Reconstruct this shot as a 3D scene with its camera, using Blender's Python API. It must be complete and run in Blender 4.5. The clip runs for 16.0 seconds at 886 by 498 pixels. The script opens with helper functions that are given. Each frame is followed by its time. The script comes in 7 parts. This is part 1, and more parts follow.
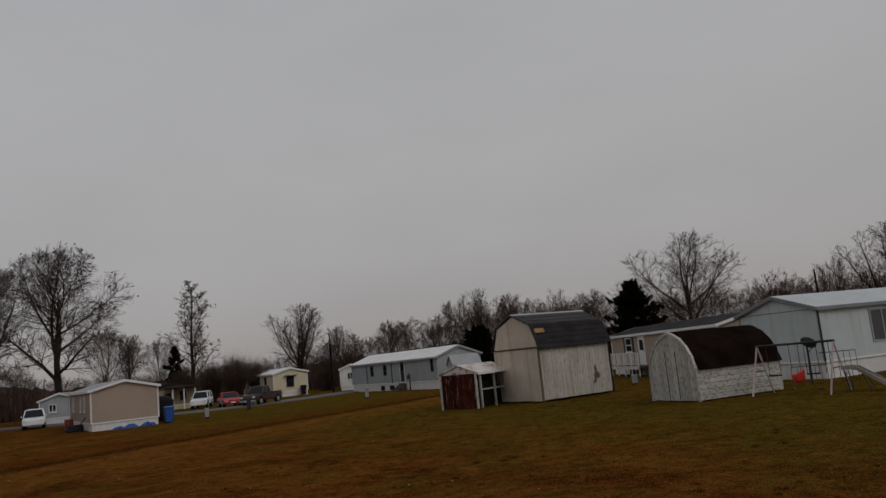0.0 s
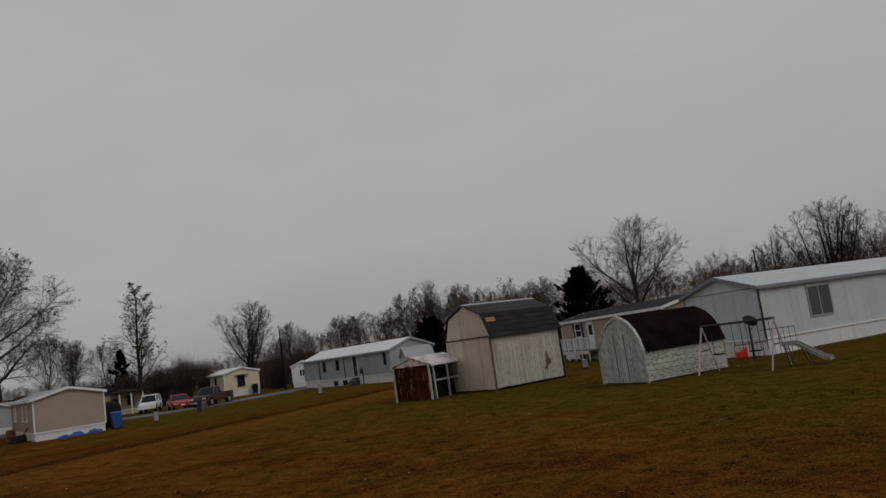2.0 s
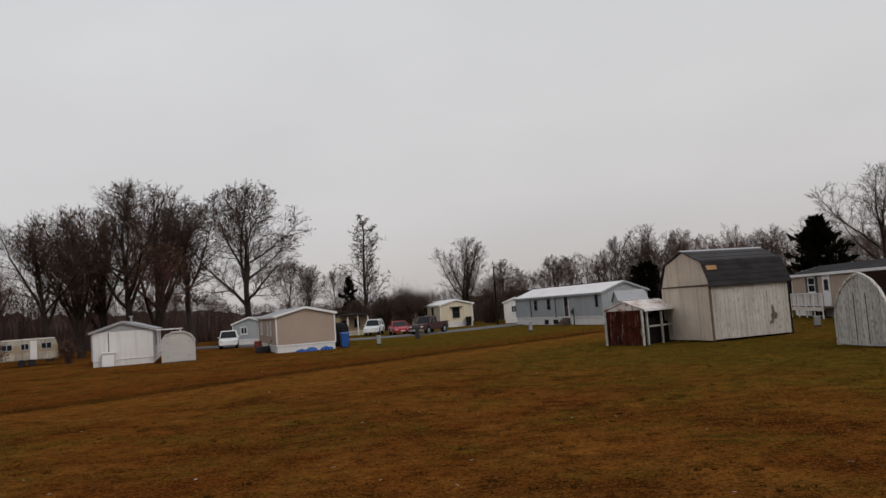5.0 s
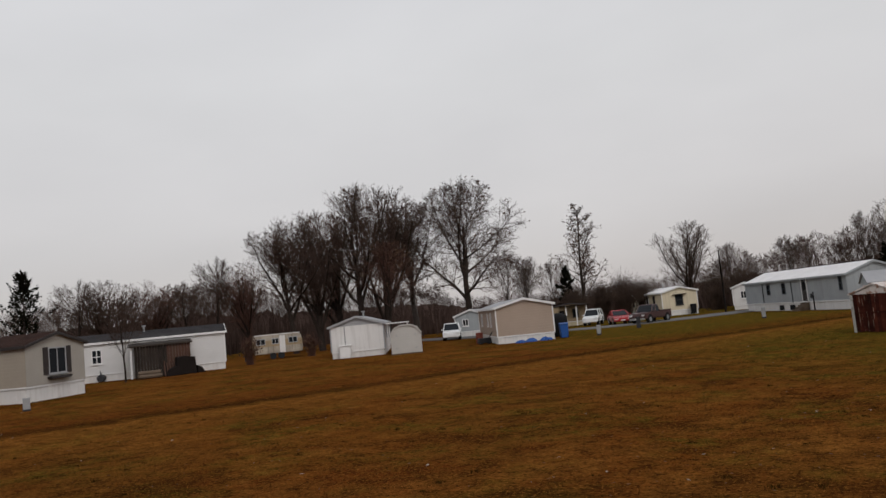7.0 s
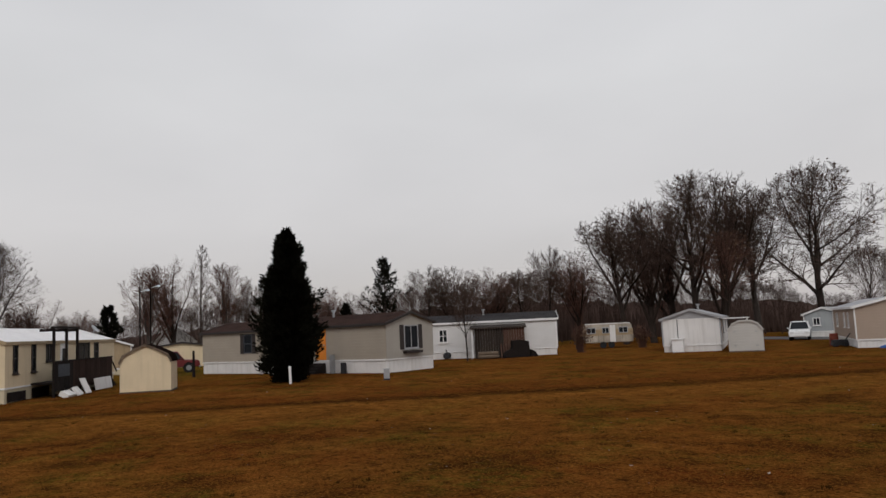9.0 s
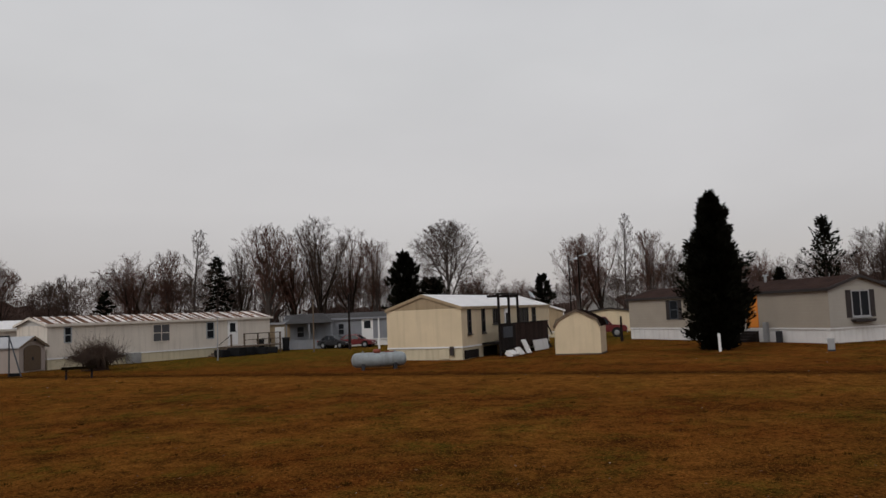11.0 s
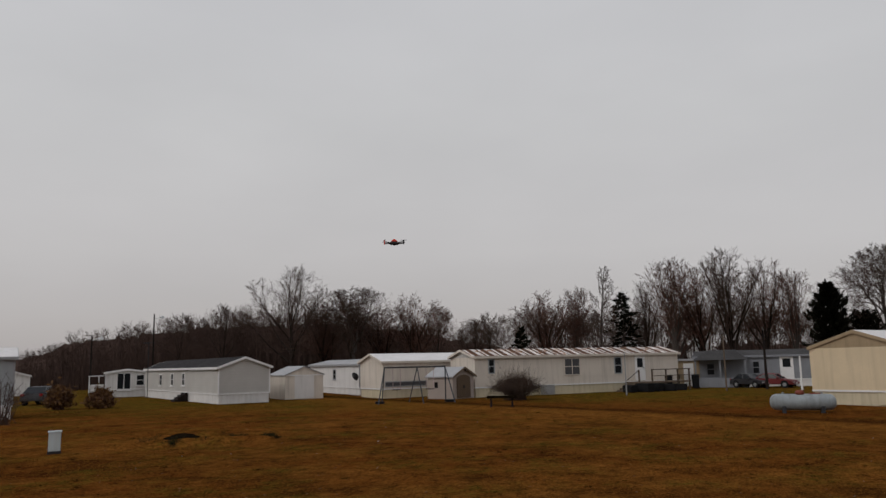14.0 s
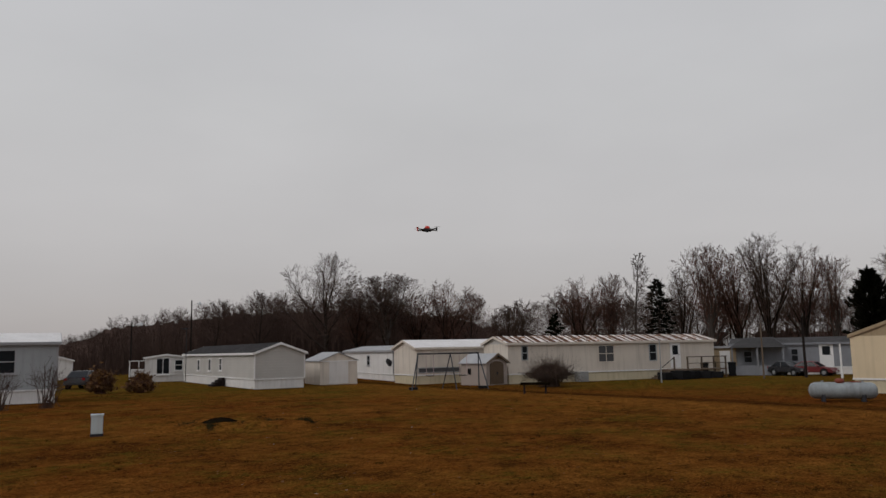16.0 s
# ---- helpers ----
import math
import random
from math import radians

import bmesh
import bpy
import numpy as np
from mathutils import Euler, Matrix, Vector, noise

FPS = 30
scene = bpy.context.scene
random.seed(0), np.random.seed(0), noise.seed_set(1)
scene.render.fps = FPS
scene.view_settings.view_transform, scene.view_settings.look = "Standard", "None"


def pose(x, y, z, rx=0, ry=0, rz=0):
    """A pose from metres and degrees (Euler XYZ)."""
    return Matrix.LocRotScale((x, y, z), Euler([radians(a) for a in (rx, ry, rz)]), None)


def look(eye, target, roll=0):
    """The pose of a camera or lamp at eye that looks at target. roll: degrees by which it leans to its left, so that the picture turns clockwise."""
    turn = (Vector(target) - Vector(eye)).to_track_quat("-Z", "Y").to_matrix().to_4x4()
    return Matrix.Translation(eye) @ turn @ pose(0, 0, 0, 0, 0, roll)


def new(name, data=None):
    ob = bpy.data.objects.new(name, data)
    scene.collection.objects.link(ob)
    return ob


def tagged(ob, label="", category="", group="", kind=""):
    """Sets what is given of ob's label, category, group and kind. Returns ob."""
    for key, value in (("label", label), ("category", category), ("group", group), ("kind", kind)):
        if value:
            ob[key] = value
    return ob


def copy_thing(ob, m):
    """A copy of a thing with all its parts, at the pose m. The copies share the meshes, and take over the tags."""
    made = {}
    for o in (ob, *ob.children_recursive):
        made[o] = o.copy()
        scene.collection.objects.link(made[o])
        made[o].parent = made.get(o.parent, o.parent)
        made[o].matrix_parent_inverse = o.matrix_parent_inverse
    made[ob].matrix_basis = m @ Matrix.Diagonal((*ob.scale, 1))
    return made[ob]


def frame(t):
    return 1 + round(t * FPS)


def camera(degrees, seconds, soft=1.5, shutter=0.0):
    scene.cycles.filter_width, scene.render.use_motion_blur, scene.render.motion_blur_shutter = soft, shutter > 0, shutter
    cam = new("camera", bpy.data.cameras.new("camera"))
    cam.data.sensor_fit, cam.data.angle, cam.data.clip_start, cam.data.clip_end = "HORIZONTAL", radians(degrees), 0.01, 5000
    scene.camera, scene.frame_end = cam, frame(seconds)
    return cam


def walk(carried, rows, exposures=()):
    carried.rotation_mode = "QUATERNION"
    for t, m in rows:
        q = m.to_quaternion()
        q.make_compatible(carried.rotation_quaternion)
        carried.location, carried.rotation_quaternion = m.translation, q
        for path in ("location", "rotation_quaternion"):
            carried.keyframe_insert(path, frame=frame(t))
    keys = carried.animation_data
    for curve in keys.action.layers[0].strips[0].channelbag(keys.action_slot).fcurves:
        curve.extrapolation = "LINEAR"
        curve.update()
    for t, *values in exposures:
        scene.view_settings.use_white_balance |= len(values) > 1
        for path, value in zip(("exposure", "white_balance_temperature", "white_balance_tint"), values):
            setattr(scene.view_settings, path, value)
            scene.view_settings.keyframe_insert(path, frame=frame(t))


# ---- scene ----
EYE = (0.0, 0.0, 2.6)
# seconds, turn to the left of +y, pitch up, roll (degrees)
PATH = [
    (0.0, -0.08, 8.12, -5.69),
    (0.5, -5.30, 8.25, -7.24),
    (1.0, -7.04, 7.64, -7.19),
    (1.5, -6.45, 7.51, -7.58),
    (2.0, -3.81, 7.06, -8.07),
    (2.5, 1.25, 6.47, -8.15),
    (3.0, 4.09, 5.05, -7.01),
    (3.5, 6.24, 2.66, -5.96),
    (4.0, 8.30, 2.98, -5.42),
    (4.2, 8.93, 3.51, -5.21),
    (6.3, 21.35, 4.73, -4.26),
    (6.5, 22.92, 4.82, -4.76),
    (7.0, 28.52, 4.96, -5.54),
    (7.5, 39.04, 5.54, -4.79),
    (8.0, 43.10, 6.01, -4.45),
    (8.2, 44.16, 6.22, -3.98),
    (10.3, 73.42, 4.65, -3.73),
    (10.5, 76.22, 4.69, -3.98),
    (11.0, 83.85, 4.84, -2.39),
    (11.5, 93.18, 6.42, -0.28),
    (11.8, 97.71, 7.02, 0.17),
    (12.0, 99.41, 7.27, 0.60),
    (12.5, 103.11, 7.34, -1.40),
    (13.0, 107.02, 8.13, -2.26),
    (13.5, 110.00, 8.38, -2.02),
    (14.0, 113.33, 8.42, -1.33),
    (14.5, 115.42, 7.76, -0.90),
    (15.0, 114.61, 7.33, -0.60),
    (15.5, 114.40, 7.79, -0.76),
    (16.0, 115.83, 7.48, -1.11),
]


def ray(az, el=0.0):
    a, e = radians(az), radians(el)
    return Vector((-math.sin(a) * math.cos(e), math.cos(a) * math.cos(e), math.sin(e)))


def at(az, d, z=0.0):
    """The place at distance d over the ground in the direction az, counted to the left of +y."""
    return (-math.sin(radians(az)) * d, math.cos(radians(az)) * d, z)


cam = camera(59.92, 16.0, soft=1.5)
walk(cam, [(t, look(EYE, Vector(EYE) + ray(yaw, pitch) * 10, roll)) for t, yaw, pitch, roll in PATH],
     exposures=[(0.0, -0.53), (1.5, -0.47), (2.5, -0.38), (3.0, -0.19), (3.5, 0.01), (4.2, 0.14), (7.0, 0.25), (8.2, 0.26), (10.5, 0.15), (12.0, 0.03), (13.0, -0.01), (16.0, -0.06)])

# ---- world and sun: a closed, thin overcast ----
SUN_EL, SUN_AZ = 40.0, 232.0
world = bpy.data.worlds.new("overcast_sky")
scene.world = world
world.use_nodes = True
wn, wl = world.node_tree.nodes, world.node_tree.links
wn.clear()
w_out, w_bg = wn.new("ShaderNodeOutputWorld"), wn.new("ShaderNodeBackground")
w_sky = wn.new("ShaderNodeTexSky")
w_sky.sky_type, w_sky.sun_disc = "NISHITA", False
w_sky.sun_elevation, w_sky.sun_rotation = radians(SUN_EL), radians(-SUN_AZ)
w_tc, w_sep, w_ramp = wn.new("ShaderNodeTexCoord"), wn.new("ShaderNodeSeparateXYZ"), wn.new("ShaderNodeValToRGB")
wl.new(w_tc.outputs["Generated"], w_sep.inputs[0])
wl.new(w_sep.outputs["Z"], w_ramp.inputs[0])
el = w_ramp.color_ramp.elements
el[0].position, el[0].color = 0.0, (0.41, 0.380, 0.386, 1)
el[1].position, el[1].color = 1.0, (0.62, 0.64, 0.70, 1)
for p, c in ((0.05, (0.475, 0.443, 0.440, 1)), (0.14, (0.56, 0.536, 0.530, 1)), (0.30, (0.598, 0.59, 0.588, 1))):
    e = el.new(p)
    e.color = c
w_map, w_noise, w_cl = wn.new("ShaderNodeMapping"), wn.new("ShaderNodeTexNoise"), wn.new("ShaderNodeMapRange")
w_map.inputs["Scale"].default_value = (1.6, 1.6, 4.0)
w_noise.inputs["Scale"].default_value, w_noise.inputs["Detail"].default_value = 1.7, 4.0
w_cl.inputs["To Min"].default_value, w_cl.inputs["To Max"].default_value = 0.90, 1.10
w_mul, w_dim, w_mix = wn.new("ShaderNodeVectorMath"), wn.new("ShaderNodeVectorMath"), wn.new("ShaderNodeMix")
w_mul.operation = w_dim.operation = "SCALE"
w_dim.inputs["Scale"].default_value = 0.08
w_mix.data_type = "RGBA"
w_mix.inputs["Factor"].default_value = 0.9
wl.new(w_tc.outputs["Generated"], w_map.inputs[0])
wl.new(w_map.outputs[0], w_noise.inputs["Vector"])
wl.new(w_noise.outputs[0], w_cl.inputs[0])
wl.new(w_ramp.outputs[0], w_mul.inputs[0])
wl.new(w_cl.outputs[0], w_mul.inputs["Scale"])
wl.new(w_sky.outputs[0], w_dim.inputs[0])
wl.new(w_dim.outputs[0], w_mix.inputs["A"])
wl.new(w_mul.outputs[0], w_mix.inputs["B"])
wl.new(w_mix.outputs["Result"], w_bg.inputs[0])
wl.new(w_bg.outputs[0], w_out.inputs[0])
w_bg.inputs["Strength"].default_value = 1.0

sun = new("sun", bpy.data.lights.new("sun", "SUN"))
sun.data.energy, sun.data.angle, sun.data.color = 0.75, radians(25), (1.0, 0.95, 0.9)
sun.matrix_world = look(ray(SUN_AZ, SUN_EL) * 50, (0, 0, 0))


# ---- materials ----
def surf(name, col, rough=0.75, metal=0.0, vary=0.25, scale=0.8, fine=14.0, bump=0.15, ribs=None, streak=0.0, stain=(0.12, 0.09, 0.06),
         peel=None, under=(0.16, 0.14, 0.12), rand=0.0, gloss=0.35, stretch=(1, 1, 1), flake=(5.0, 5.0, 0.8)):
    """A weathered surface: broad and fine variation, optional ribs (direction, spacing), run-off streaks and peeling paint."""
    m = bpy.data.materials.new(name)
    m.use_nodes = True
    n, l = m.node_tree.nodes, m.node_tree.links
    b = n["Principled BSDF"]
    b.inputs["Metallic"].default_value = metal
    b.inputs["Specular IOR Level"].default_value = gloss
    tc, mp = n.new("ShaderNodeTexCoord"), n.new("ShaderNodeMapping")
    mp.inputs["Scale"].default_value = stretch
    l.new(tc.outputs["Object"], mp.inputs[0])

    def tex(sc, detail=4.0, vec=None):
        t = n.new("ShaderNodeTexNoise")
        t.inputs["Scale"].default_value, t.inputs["Detail"].default_value = sc, detail
        l.new(vec or mp.outputs[0], t.inputs["Vector"])
        return t.outputs[0]

    def remap(src, a, bb, lo, hi):
        r = n.new("ShaderNodeMapRange")
        for k, v in zip(("From Min", "From Max", "To Min", "To Max"), (a, bb, lo, hi)):
            r.inputs[k].default_value = v
        l.new(src, r.inputs[0])
        return r.outputs[0]

    def mix(f, a, bb):
        x = n.new("ShaderNodeMix")
        x.data_type = "RGBA"
        for s, v in (("Factor", f), ("A", a), ("B", bb)):
            if isinstance(v, tuple):
                x.inputs[s].default_value = (*v, 1) if len(v) == 3 else v
            elif isinstance(v, float):
                x.inputs[s].default_value = v
            else:
                l.new(v, x.inputs[s])
        return x.outputs["Result"]

    dark = tuple(c * (1 - vary) for c in col)
    c = mix(remap(tex(scale), 0.35, 0.65, 0, 1), col, dark)
    c = mix(remap(tex(fine), 0.35, 0.7, 0, 0.6), c, tuple(x * (1 - vary * 0.8) for x in col))
    if peel is not None:
        pm = n.new("ShaderNodeMapping")
        pm.inputs["Scale"].default_value = flake
        l.new(tc.outputs["Object"], pm.inputs[0])
        c = mix(remap(tex(1.6, 6.0, pm.outputs[0]), peel, peel + 0.06, 0, 1), c, under)
    if streak:
        sm = n.new("ShaderNodeMapping")
        sm.inputs["Scale"].default_value = (2.5, 2.5, 0.18)
        l.new(tc.outputs["Object"], sm.inputs[0])
        c = mix(remap(tex(1.5, 5.0, sm.outputs[0]), 0.5, 0.75, 0, streak), c, stain)
    if rand:
        oi, hs = n.new("ShaderNodeObjectInfo"), n.new("ShaderNodeHueSaturation")
        l.new(remap(oi.outputs["Random"], 0, 1, 1 - rand, 1 + rand * 0.6), hs.inputs["Value"])
        l.new(c, hs.inputs["Color"])
        c = hs.outputs[0]
    l.new(c, b.inputs["Base Color"])
    l.new(remap(tex(fine * 0.6), 0.3, 0.7, max(0.05, rough - 0.12), min(1, rough + 0.12)), b.inputs["Roughness"])
    bp = n.new("ShaderNodeBump")
    bp.inputs["Strength"].default_value, bp.inputs["Distance"].default_value = bump, 0.02
    l.new(tex(fine * 2), bp.inputs["Height"])
    if ribs:
        sep, wv = n.new("ShaderNodeSeparateXYZ"), n.new("ShaderNodeMath")
        l.new(tc.outputs["Object"], sep.inputs[0])
        src = sep.outputs["Z"]
        if ribs[0] == "v":
            add = n.new("ShaderNodeMath")
            l.new(sep.outputs["X"], add.inputs[0])
            l.new(sep.outputs["Y"], add.inputs[1])
            src = add.outputs[0]
        k, fr = n.new("ShaderNodeMath"), n.new("ShaderNodeMath")
        k.operation, k.inputs[1].default_value = "MULTIPLY", 1 / ribs[1]
        fr.operation = "FRACT" if ribs[0] == "h" else "PINGPONG"
        fr.inputs[1].default_value = 1.0
        l.new(src, k.inputs[0])
        l.new(k.outputs[0], fr.inputs[0])
        wv.operation, wv.inputs[1].default_value = "POWER", 3.0 if ribs[0] == "v" else 1.0
        l.new(fr.outputs[0], wv.inputs[0])
        b2 = n.new("ShaderNodeBump")
        b2.inputs["Strength"].default_value, b2.inputs["Distance"].default_value = ribs[2] if len(ribs) > 2 else 0.6, 0.03 if ribs[0] == "h" else 0.012
        l.new(wv.outputs[0], b2.inputs["Height"])
        l.new(bp.outputs[0], b2.inputs["Normal"])
        bp = b2
    l.new(bp.outputs[0], b.inputs["Normal"])
    return m


V, HZ = ("v", 0.2, 0.22), ("h", 0.2, 0.4)
M = {
    "cream": surf("cream_metal_siding", (0.70, 0.57, 0.385), ribs=V, streak=0.14, vary=0.12),
    "cream_skirt": surf("cream_skirting", (0.62, 0.54, 0.38), ribs=("v", 0.15), streak=0.3, vary=0.15),
    "tan": surf("tan_vinyl_siding", (0.40, 0.31, 0.245), ribs=HZ, vary=0.1),
    "greige": surf("greige_vinyl_siding", (0.38, 0.33, 0.27), ribs=HZ, vary=0.1),
    "bay": surf("pale_gable_siding", (0.40, 0.37, 0.325), ribs=HZ, vary=0.1),
    "offwhite": surf("off_white_siding", (0.68, 0.61, 0.53), ribs=V, streak=0.25, vary=0.12),
    "white": surf("white_siding", (0.72, 0.70, 0.68), ribs=V, streak=0.2, vary=0.1),
    "white_lap": surf("white_lap_siding", (0.70, 0.69, 0.68), ribs=HZ, vary=0.1),
    "bluewhite": surf("bluish_white_siding", (0.55, 0.60, 0.60), ribs=V, streak=0.2, vary=0.12),
    "farwall": surf("faded_grey_siding", (0.25, 0.26, 0.285), ribs=HZ, streak=0.2, vary=0.15),
    "bluegrey": surf("blue_grey_siding", (0.36, 0.38, 0.39), ribs=V, streak=0.2, vary=0.15),
    "greysid": surf("light_grey_siding", (0.52, 0.50, 0.47), ribs=HZ, vary=0.12),
    "yellow": surf("pale_yellow_siding", (0.66, 0.575, 0.42), ribs=V, streak=0.2, vary=0.12),
    "ochre": surf("ochre_siding", (0.38, 0.285, 0.175), ribs=V, streak=0.3, vary=0.2),
    "skirt": surf("white_skirting", (0.74, 0.72, 0.70), ribs=("v", 0.15), streak=0.3, vary=0.15, stain=(0.3, 0.25, 0.2)),
    "trim": surf("white_trim", (0.80, 0.79, 0.78), rough=0.5, vary=0.1),
    "browntrim": surf("brown_trim", (0.035, 0.027, 0.025), rough=0.6),
    "roof_white": surf("white_metal_roof", (0.74, 0.72, 0.71), rough=0.45, ribs=("v", 0.45, 0.4), vary=0.15, streak=0.2, stain=(0.3, 0.22, 0.16)),
    "roof_grey": surf("grey_metal_roof", (0.36, 0.36, 0.37), rough=0.55, vary=0.2, ribs=("v", 0.4, 0.4)),
    "roof_pale": surf("pale_blue_metal_roof", (0.50, 0.53, 0.53), rough=0.5, ribs=("v", 0.45, 0.4), vary=0.15, streak=0.15),
    "resin": surf("taupe_resin_panel", (0.35, 0.295, 0.26), rough=0.6, vary=0.1, ribs=V),
    "slide": surf("weathered_slide", (0.36, 0.33, 0.30), rough=0.6, vary=0.35, streak=0.4),
    "shingle": surf("dark_shingle", (0.040, 0.037, 0.038), rough=1.0, gloss=0.1, fine=30, vary=0.45, bump=0.6),
    "shingle_g": surf("grey_shingle", (0.050, 0.047, 0.047), rough=0.9, fine=30, vary=0.4, bump=0.6),
    "shingle_br": surf("brown_shingle", (0.017, 0.0105, 0.0085), rough=1.0, gloss=0.0, fine=22, scale=1.2, vary=0.6, bump=0.6),
    "shingle_red": surf("red_brown_shingle", (0.042, 0.022, 0.017), rough=1.0, gloss=0.05, fine=30, vary=0.45, bump=0.6),
    "roof_rust": surf("rusty_roof_deck", (0.15, 0.075, 0.045), rough=0.9, gloss=0.1, vary=0.5, scale=1.5, bump=0.3),
    "browndoor": surf("brown_resin_door", (0.105, 0.068, 0.040), rough=0.6, vary=0.15),
    "sheet_rust": surf("rusting_roof_sheet", (0.82, 0.79, 0.76), rough=0.9, gloss=0.05, vary=0.2, fine=6, peel=0.545, under=(0.34, 0.17, 0.09), rand=0.2, flake=(1.6, 1.6, 1.6)),
    "rust": surf("rusted_sheet", (0.085, 0.020, 0.011), rough=0.9, gloss=0.1, vary=0.6, scale=2.5, bump=0.4, peel=0.60, under=(0.30, 0.20, 0.15), flake=(9.0, 9.0, 0.7), streak=0.85, stain=(0.022, 0.010, 0.008), rand=0.5),
    "peel": surf("peeling_white_board", (0.55, 0.51, 0.455), rough=0.85, vary=0.22, peel=0.575, under=(0.34, 0.29, 0.23), rand=0.10, bump=0.5, streak=0.5, stain=(0.25, 0.20, 0.15), flake=(9.0, 9.0, 2.2)),
    "peel2": surf("flaking_white_board", (0.57, 0.56, 0.52), rough=0.85, vary=0.25, peel=0.525, under=(0.30, 0.265, 0.21), rand=0.16, bump=0.5, streak=0.5, stain=(0.27, 0.24, 0.18), flake=(12.0, 12.0, 3.2)),
    "peel3": surf("flaking_lying_board", (0.57, 0.56, 0.52), rough=0.85, vary=0.25, peel=0.52, under=(0.28, 0.245, 0.19), rand=0.18, bump=0.5, streak=0.35, stain=(0.27, 0.24, 0.18), flake=(3.4, 3.4, 9.0)),
    "roof_stain": surf("rust_stained_pale_roof", (0.70, 0.64, 0.60), rough=0.55, vary=0.2, ribs=("v", 0.3, 0.4), peel=0.55, under=(0.34, 0.20, 0.14), flake=(2.0, 2.0, 2.0), streak=0.4, stain=(0.3, 0.18, 0.12)),
    "beigeboard": surf("beige_panel_board", (0.66, 0.56, 0.45), rough=0.85, vary=0.25, streak=0.35, rand=0.06, bump=0.4),
    "plywood": surf("bare_plywood", (0.42, 0.24, 0.10), rough=0.8, vary=0.4, fine=8),
    "wood": surf("weathered_wood", (0.16, 0.115, 0.08), rough=0.85, vary=0.4, streak=0.4, rand=0.3, bump=0.4),
    "darkwood": surf("dark_stained_wood", (0.022, 0.016, 0.014), rough=0.9, gloss=0.15, vary=0.4, rand=0.4, bump=0.3),
    "deckboard": surf("dark_red_deck_board", (0.045, 0.024, 0.018), rough=0.9, gloss=0.15, vary=0.4, rand=0.35, bump=0.3),
    # old wood; on the lean-to front the dark tone is its inner shade
    "old_shaded_wood": surf("old_and_shaded_boards", (0.055, 0.042, 0.034), rough=0.9, gloss=0.15, vary=0.4, streak=0.5, stain=(0.02, 0.016, 0.013), rand=0.3, bump=0.4),
    "redwood": surf("reddish_wood", (0.10, 0.048, 0.032), rough=0.8, vary=0.4, streak=0.4),
    "black": surf("black_plastic", (0.014, 0.014, 0.015), rough=0.8, vary=0.3, gloss=0.12),
    "dark": surf("dark_iron", (0.04, 0.04, 0.045), rough=0.6, metal=0.3, vary=0.4),
    "steel": surf("galvanised_steel", (0.42, 0.43, 0.44), rough=0.45, metal=0.7, vary=0.25),
    "pinkpole": surf("faded_pink_pole", (0.55, 0.42, 0.42), rough=0.6, vary=0.3),
    "orange": surf("orange_plastic", (0.80, 0.26, 0.03), rough=0.5, vary=0.15),
    "redplastic": surf("red_plastic", (0.72, 0.06, 0.035), rough=0.5, vary=0.2),
    "blueplastic": surf("blue_plastic", (0.02, 0.09, 0.32), rough=0.5, vary=0.2),
    "tankpaint": surf("pale_blue_tank_paint", (0.30, 0.33, 0.34), rough=0.5, vary=0.3, scale=2, streak=0.5, stain=(0.10, 0.09, 0.08)),
    "truckred": surf("dark_red_truck_paint", (0.15, 0.012, 0.014), rough=0.4, vary=0.15, gloss=0.5),
    "redpaint": surf("red_car_paint", (0.36, 0.016, 0.02), rough=0.3, vary=0.1, gloss=0.6),
    "maroon": surf("maroon_truck_paint", (0.07, 0.03, 0.028), rough=0.4, vary=0.2, gloss=0.5),
    "whitepaint": surf("white_car_paint", (0.78, 0.78, 0.78), rough=0.3, vary=0.06, gloss=0.6),
    "greypaint": surf("grey_car_paint", (0.03, 0.03, 0.034), rough=0.35, vary=0.15, gloss=0.6),
    "tyre": surf("black_rubber", (0.02, 0.02, 0.02), rough=0.9, vary=0.3),
    "lamp_red": surf("red_lens", (0.30, 0.01, 0.01), rough=0.2, vary=0.1, gloss=0.6),
    "lamp_clear": surf("clear_lens", (0.7, 0.7, 0.7), rough=0.15, vary=0.05, gloss=0.8),
    "asphalt": surf("worn_asphalt", (0.13, 0.125, 0.12), rough=0.9, vary=0.35, scale=0.2, fine=8, bump=0.3),
    "bark": surf("tree_bark", (0.038, 0.028, 0.023), rough=0.95, gloss=0.1, vary=0.4, scale=0.6, fine=5, bump=0.5),
    "bark_light": surf("pale_bark", (0.075, 0.060, 0.052), rough=0.95, vary=0.4, scale=0.6, fine=5, bump=0.5),
    "twig": surf("bare_twigs", (0.085, 0.055, 0.044), rough=0.95, gloss=0.1, vary=0.4, scale=0.3, fine=3, bump=0.1),
    "twig_red": surf("reddish_twigs", (0.12, 0.062, 0.047), rough=0.95, gloss=0.1, vary=0.4, scale=0.3, fine=3, bump=0.1),
    "woods": surf("far_wood_twigs", (0.090, 0.060, 0.050), rough=1.0, gloss=0.0, vary=0.5, scale=0.08, fine=1.0, bump=0.1),
    "brush": surf("dry_brush", (0.082, 0.050, 0.034), rough=1.0, vary=0.5, scale=1.0, fine=4, bump=0.1),
    "deadleaf": surf("dead_leaves", (0.11, 0.060, 0.032), rough=0.9, vary=0.5, scale=2, fine=8),
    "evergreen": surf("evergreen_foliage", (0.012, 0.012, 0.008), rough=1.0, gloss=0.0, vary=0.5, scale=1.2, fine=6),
    "soil": surf("dark_soil", (0.014, 0.010, 0.006), rough=1.0, gloss=0.0, vary=0.5, scale=2, fine=12, bump=0.8),
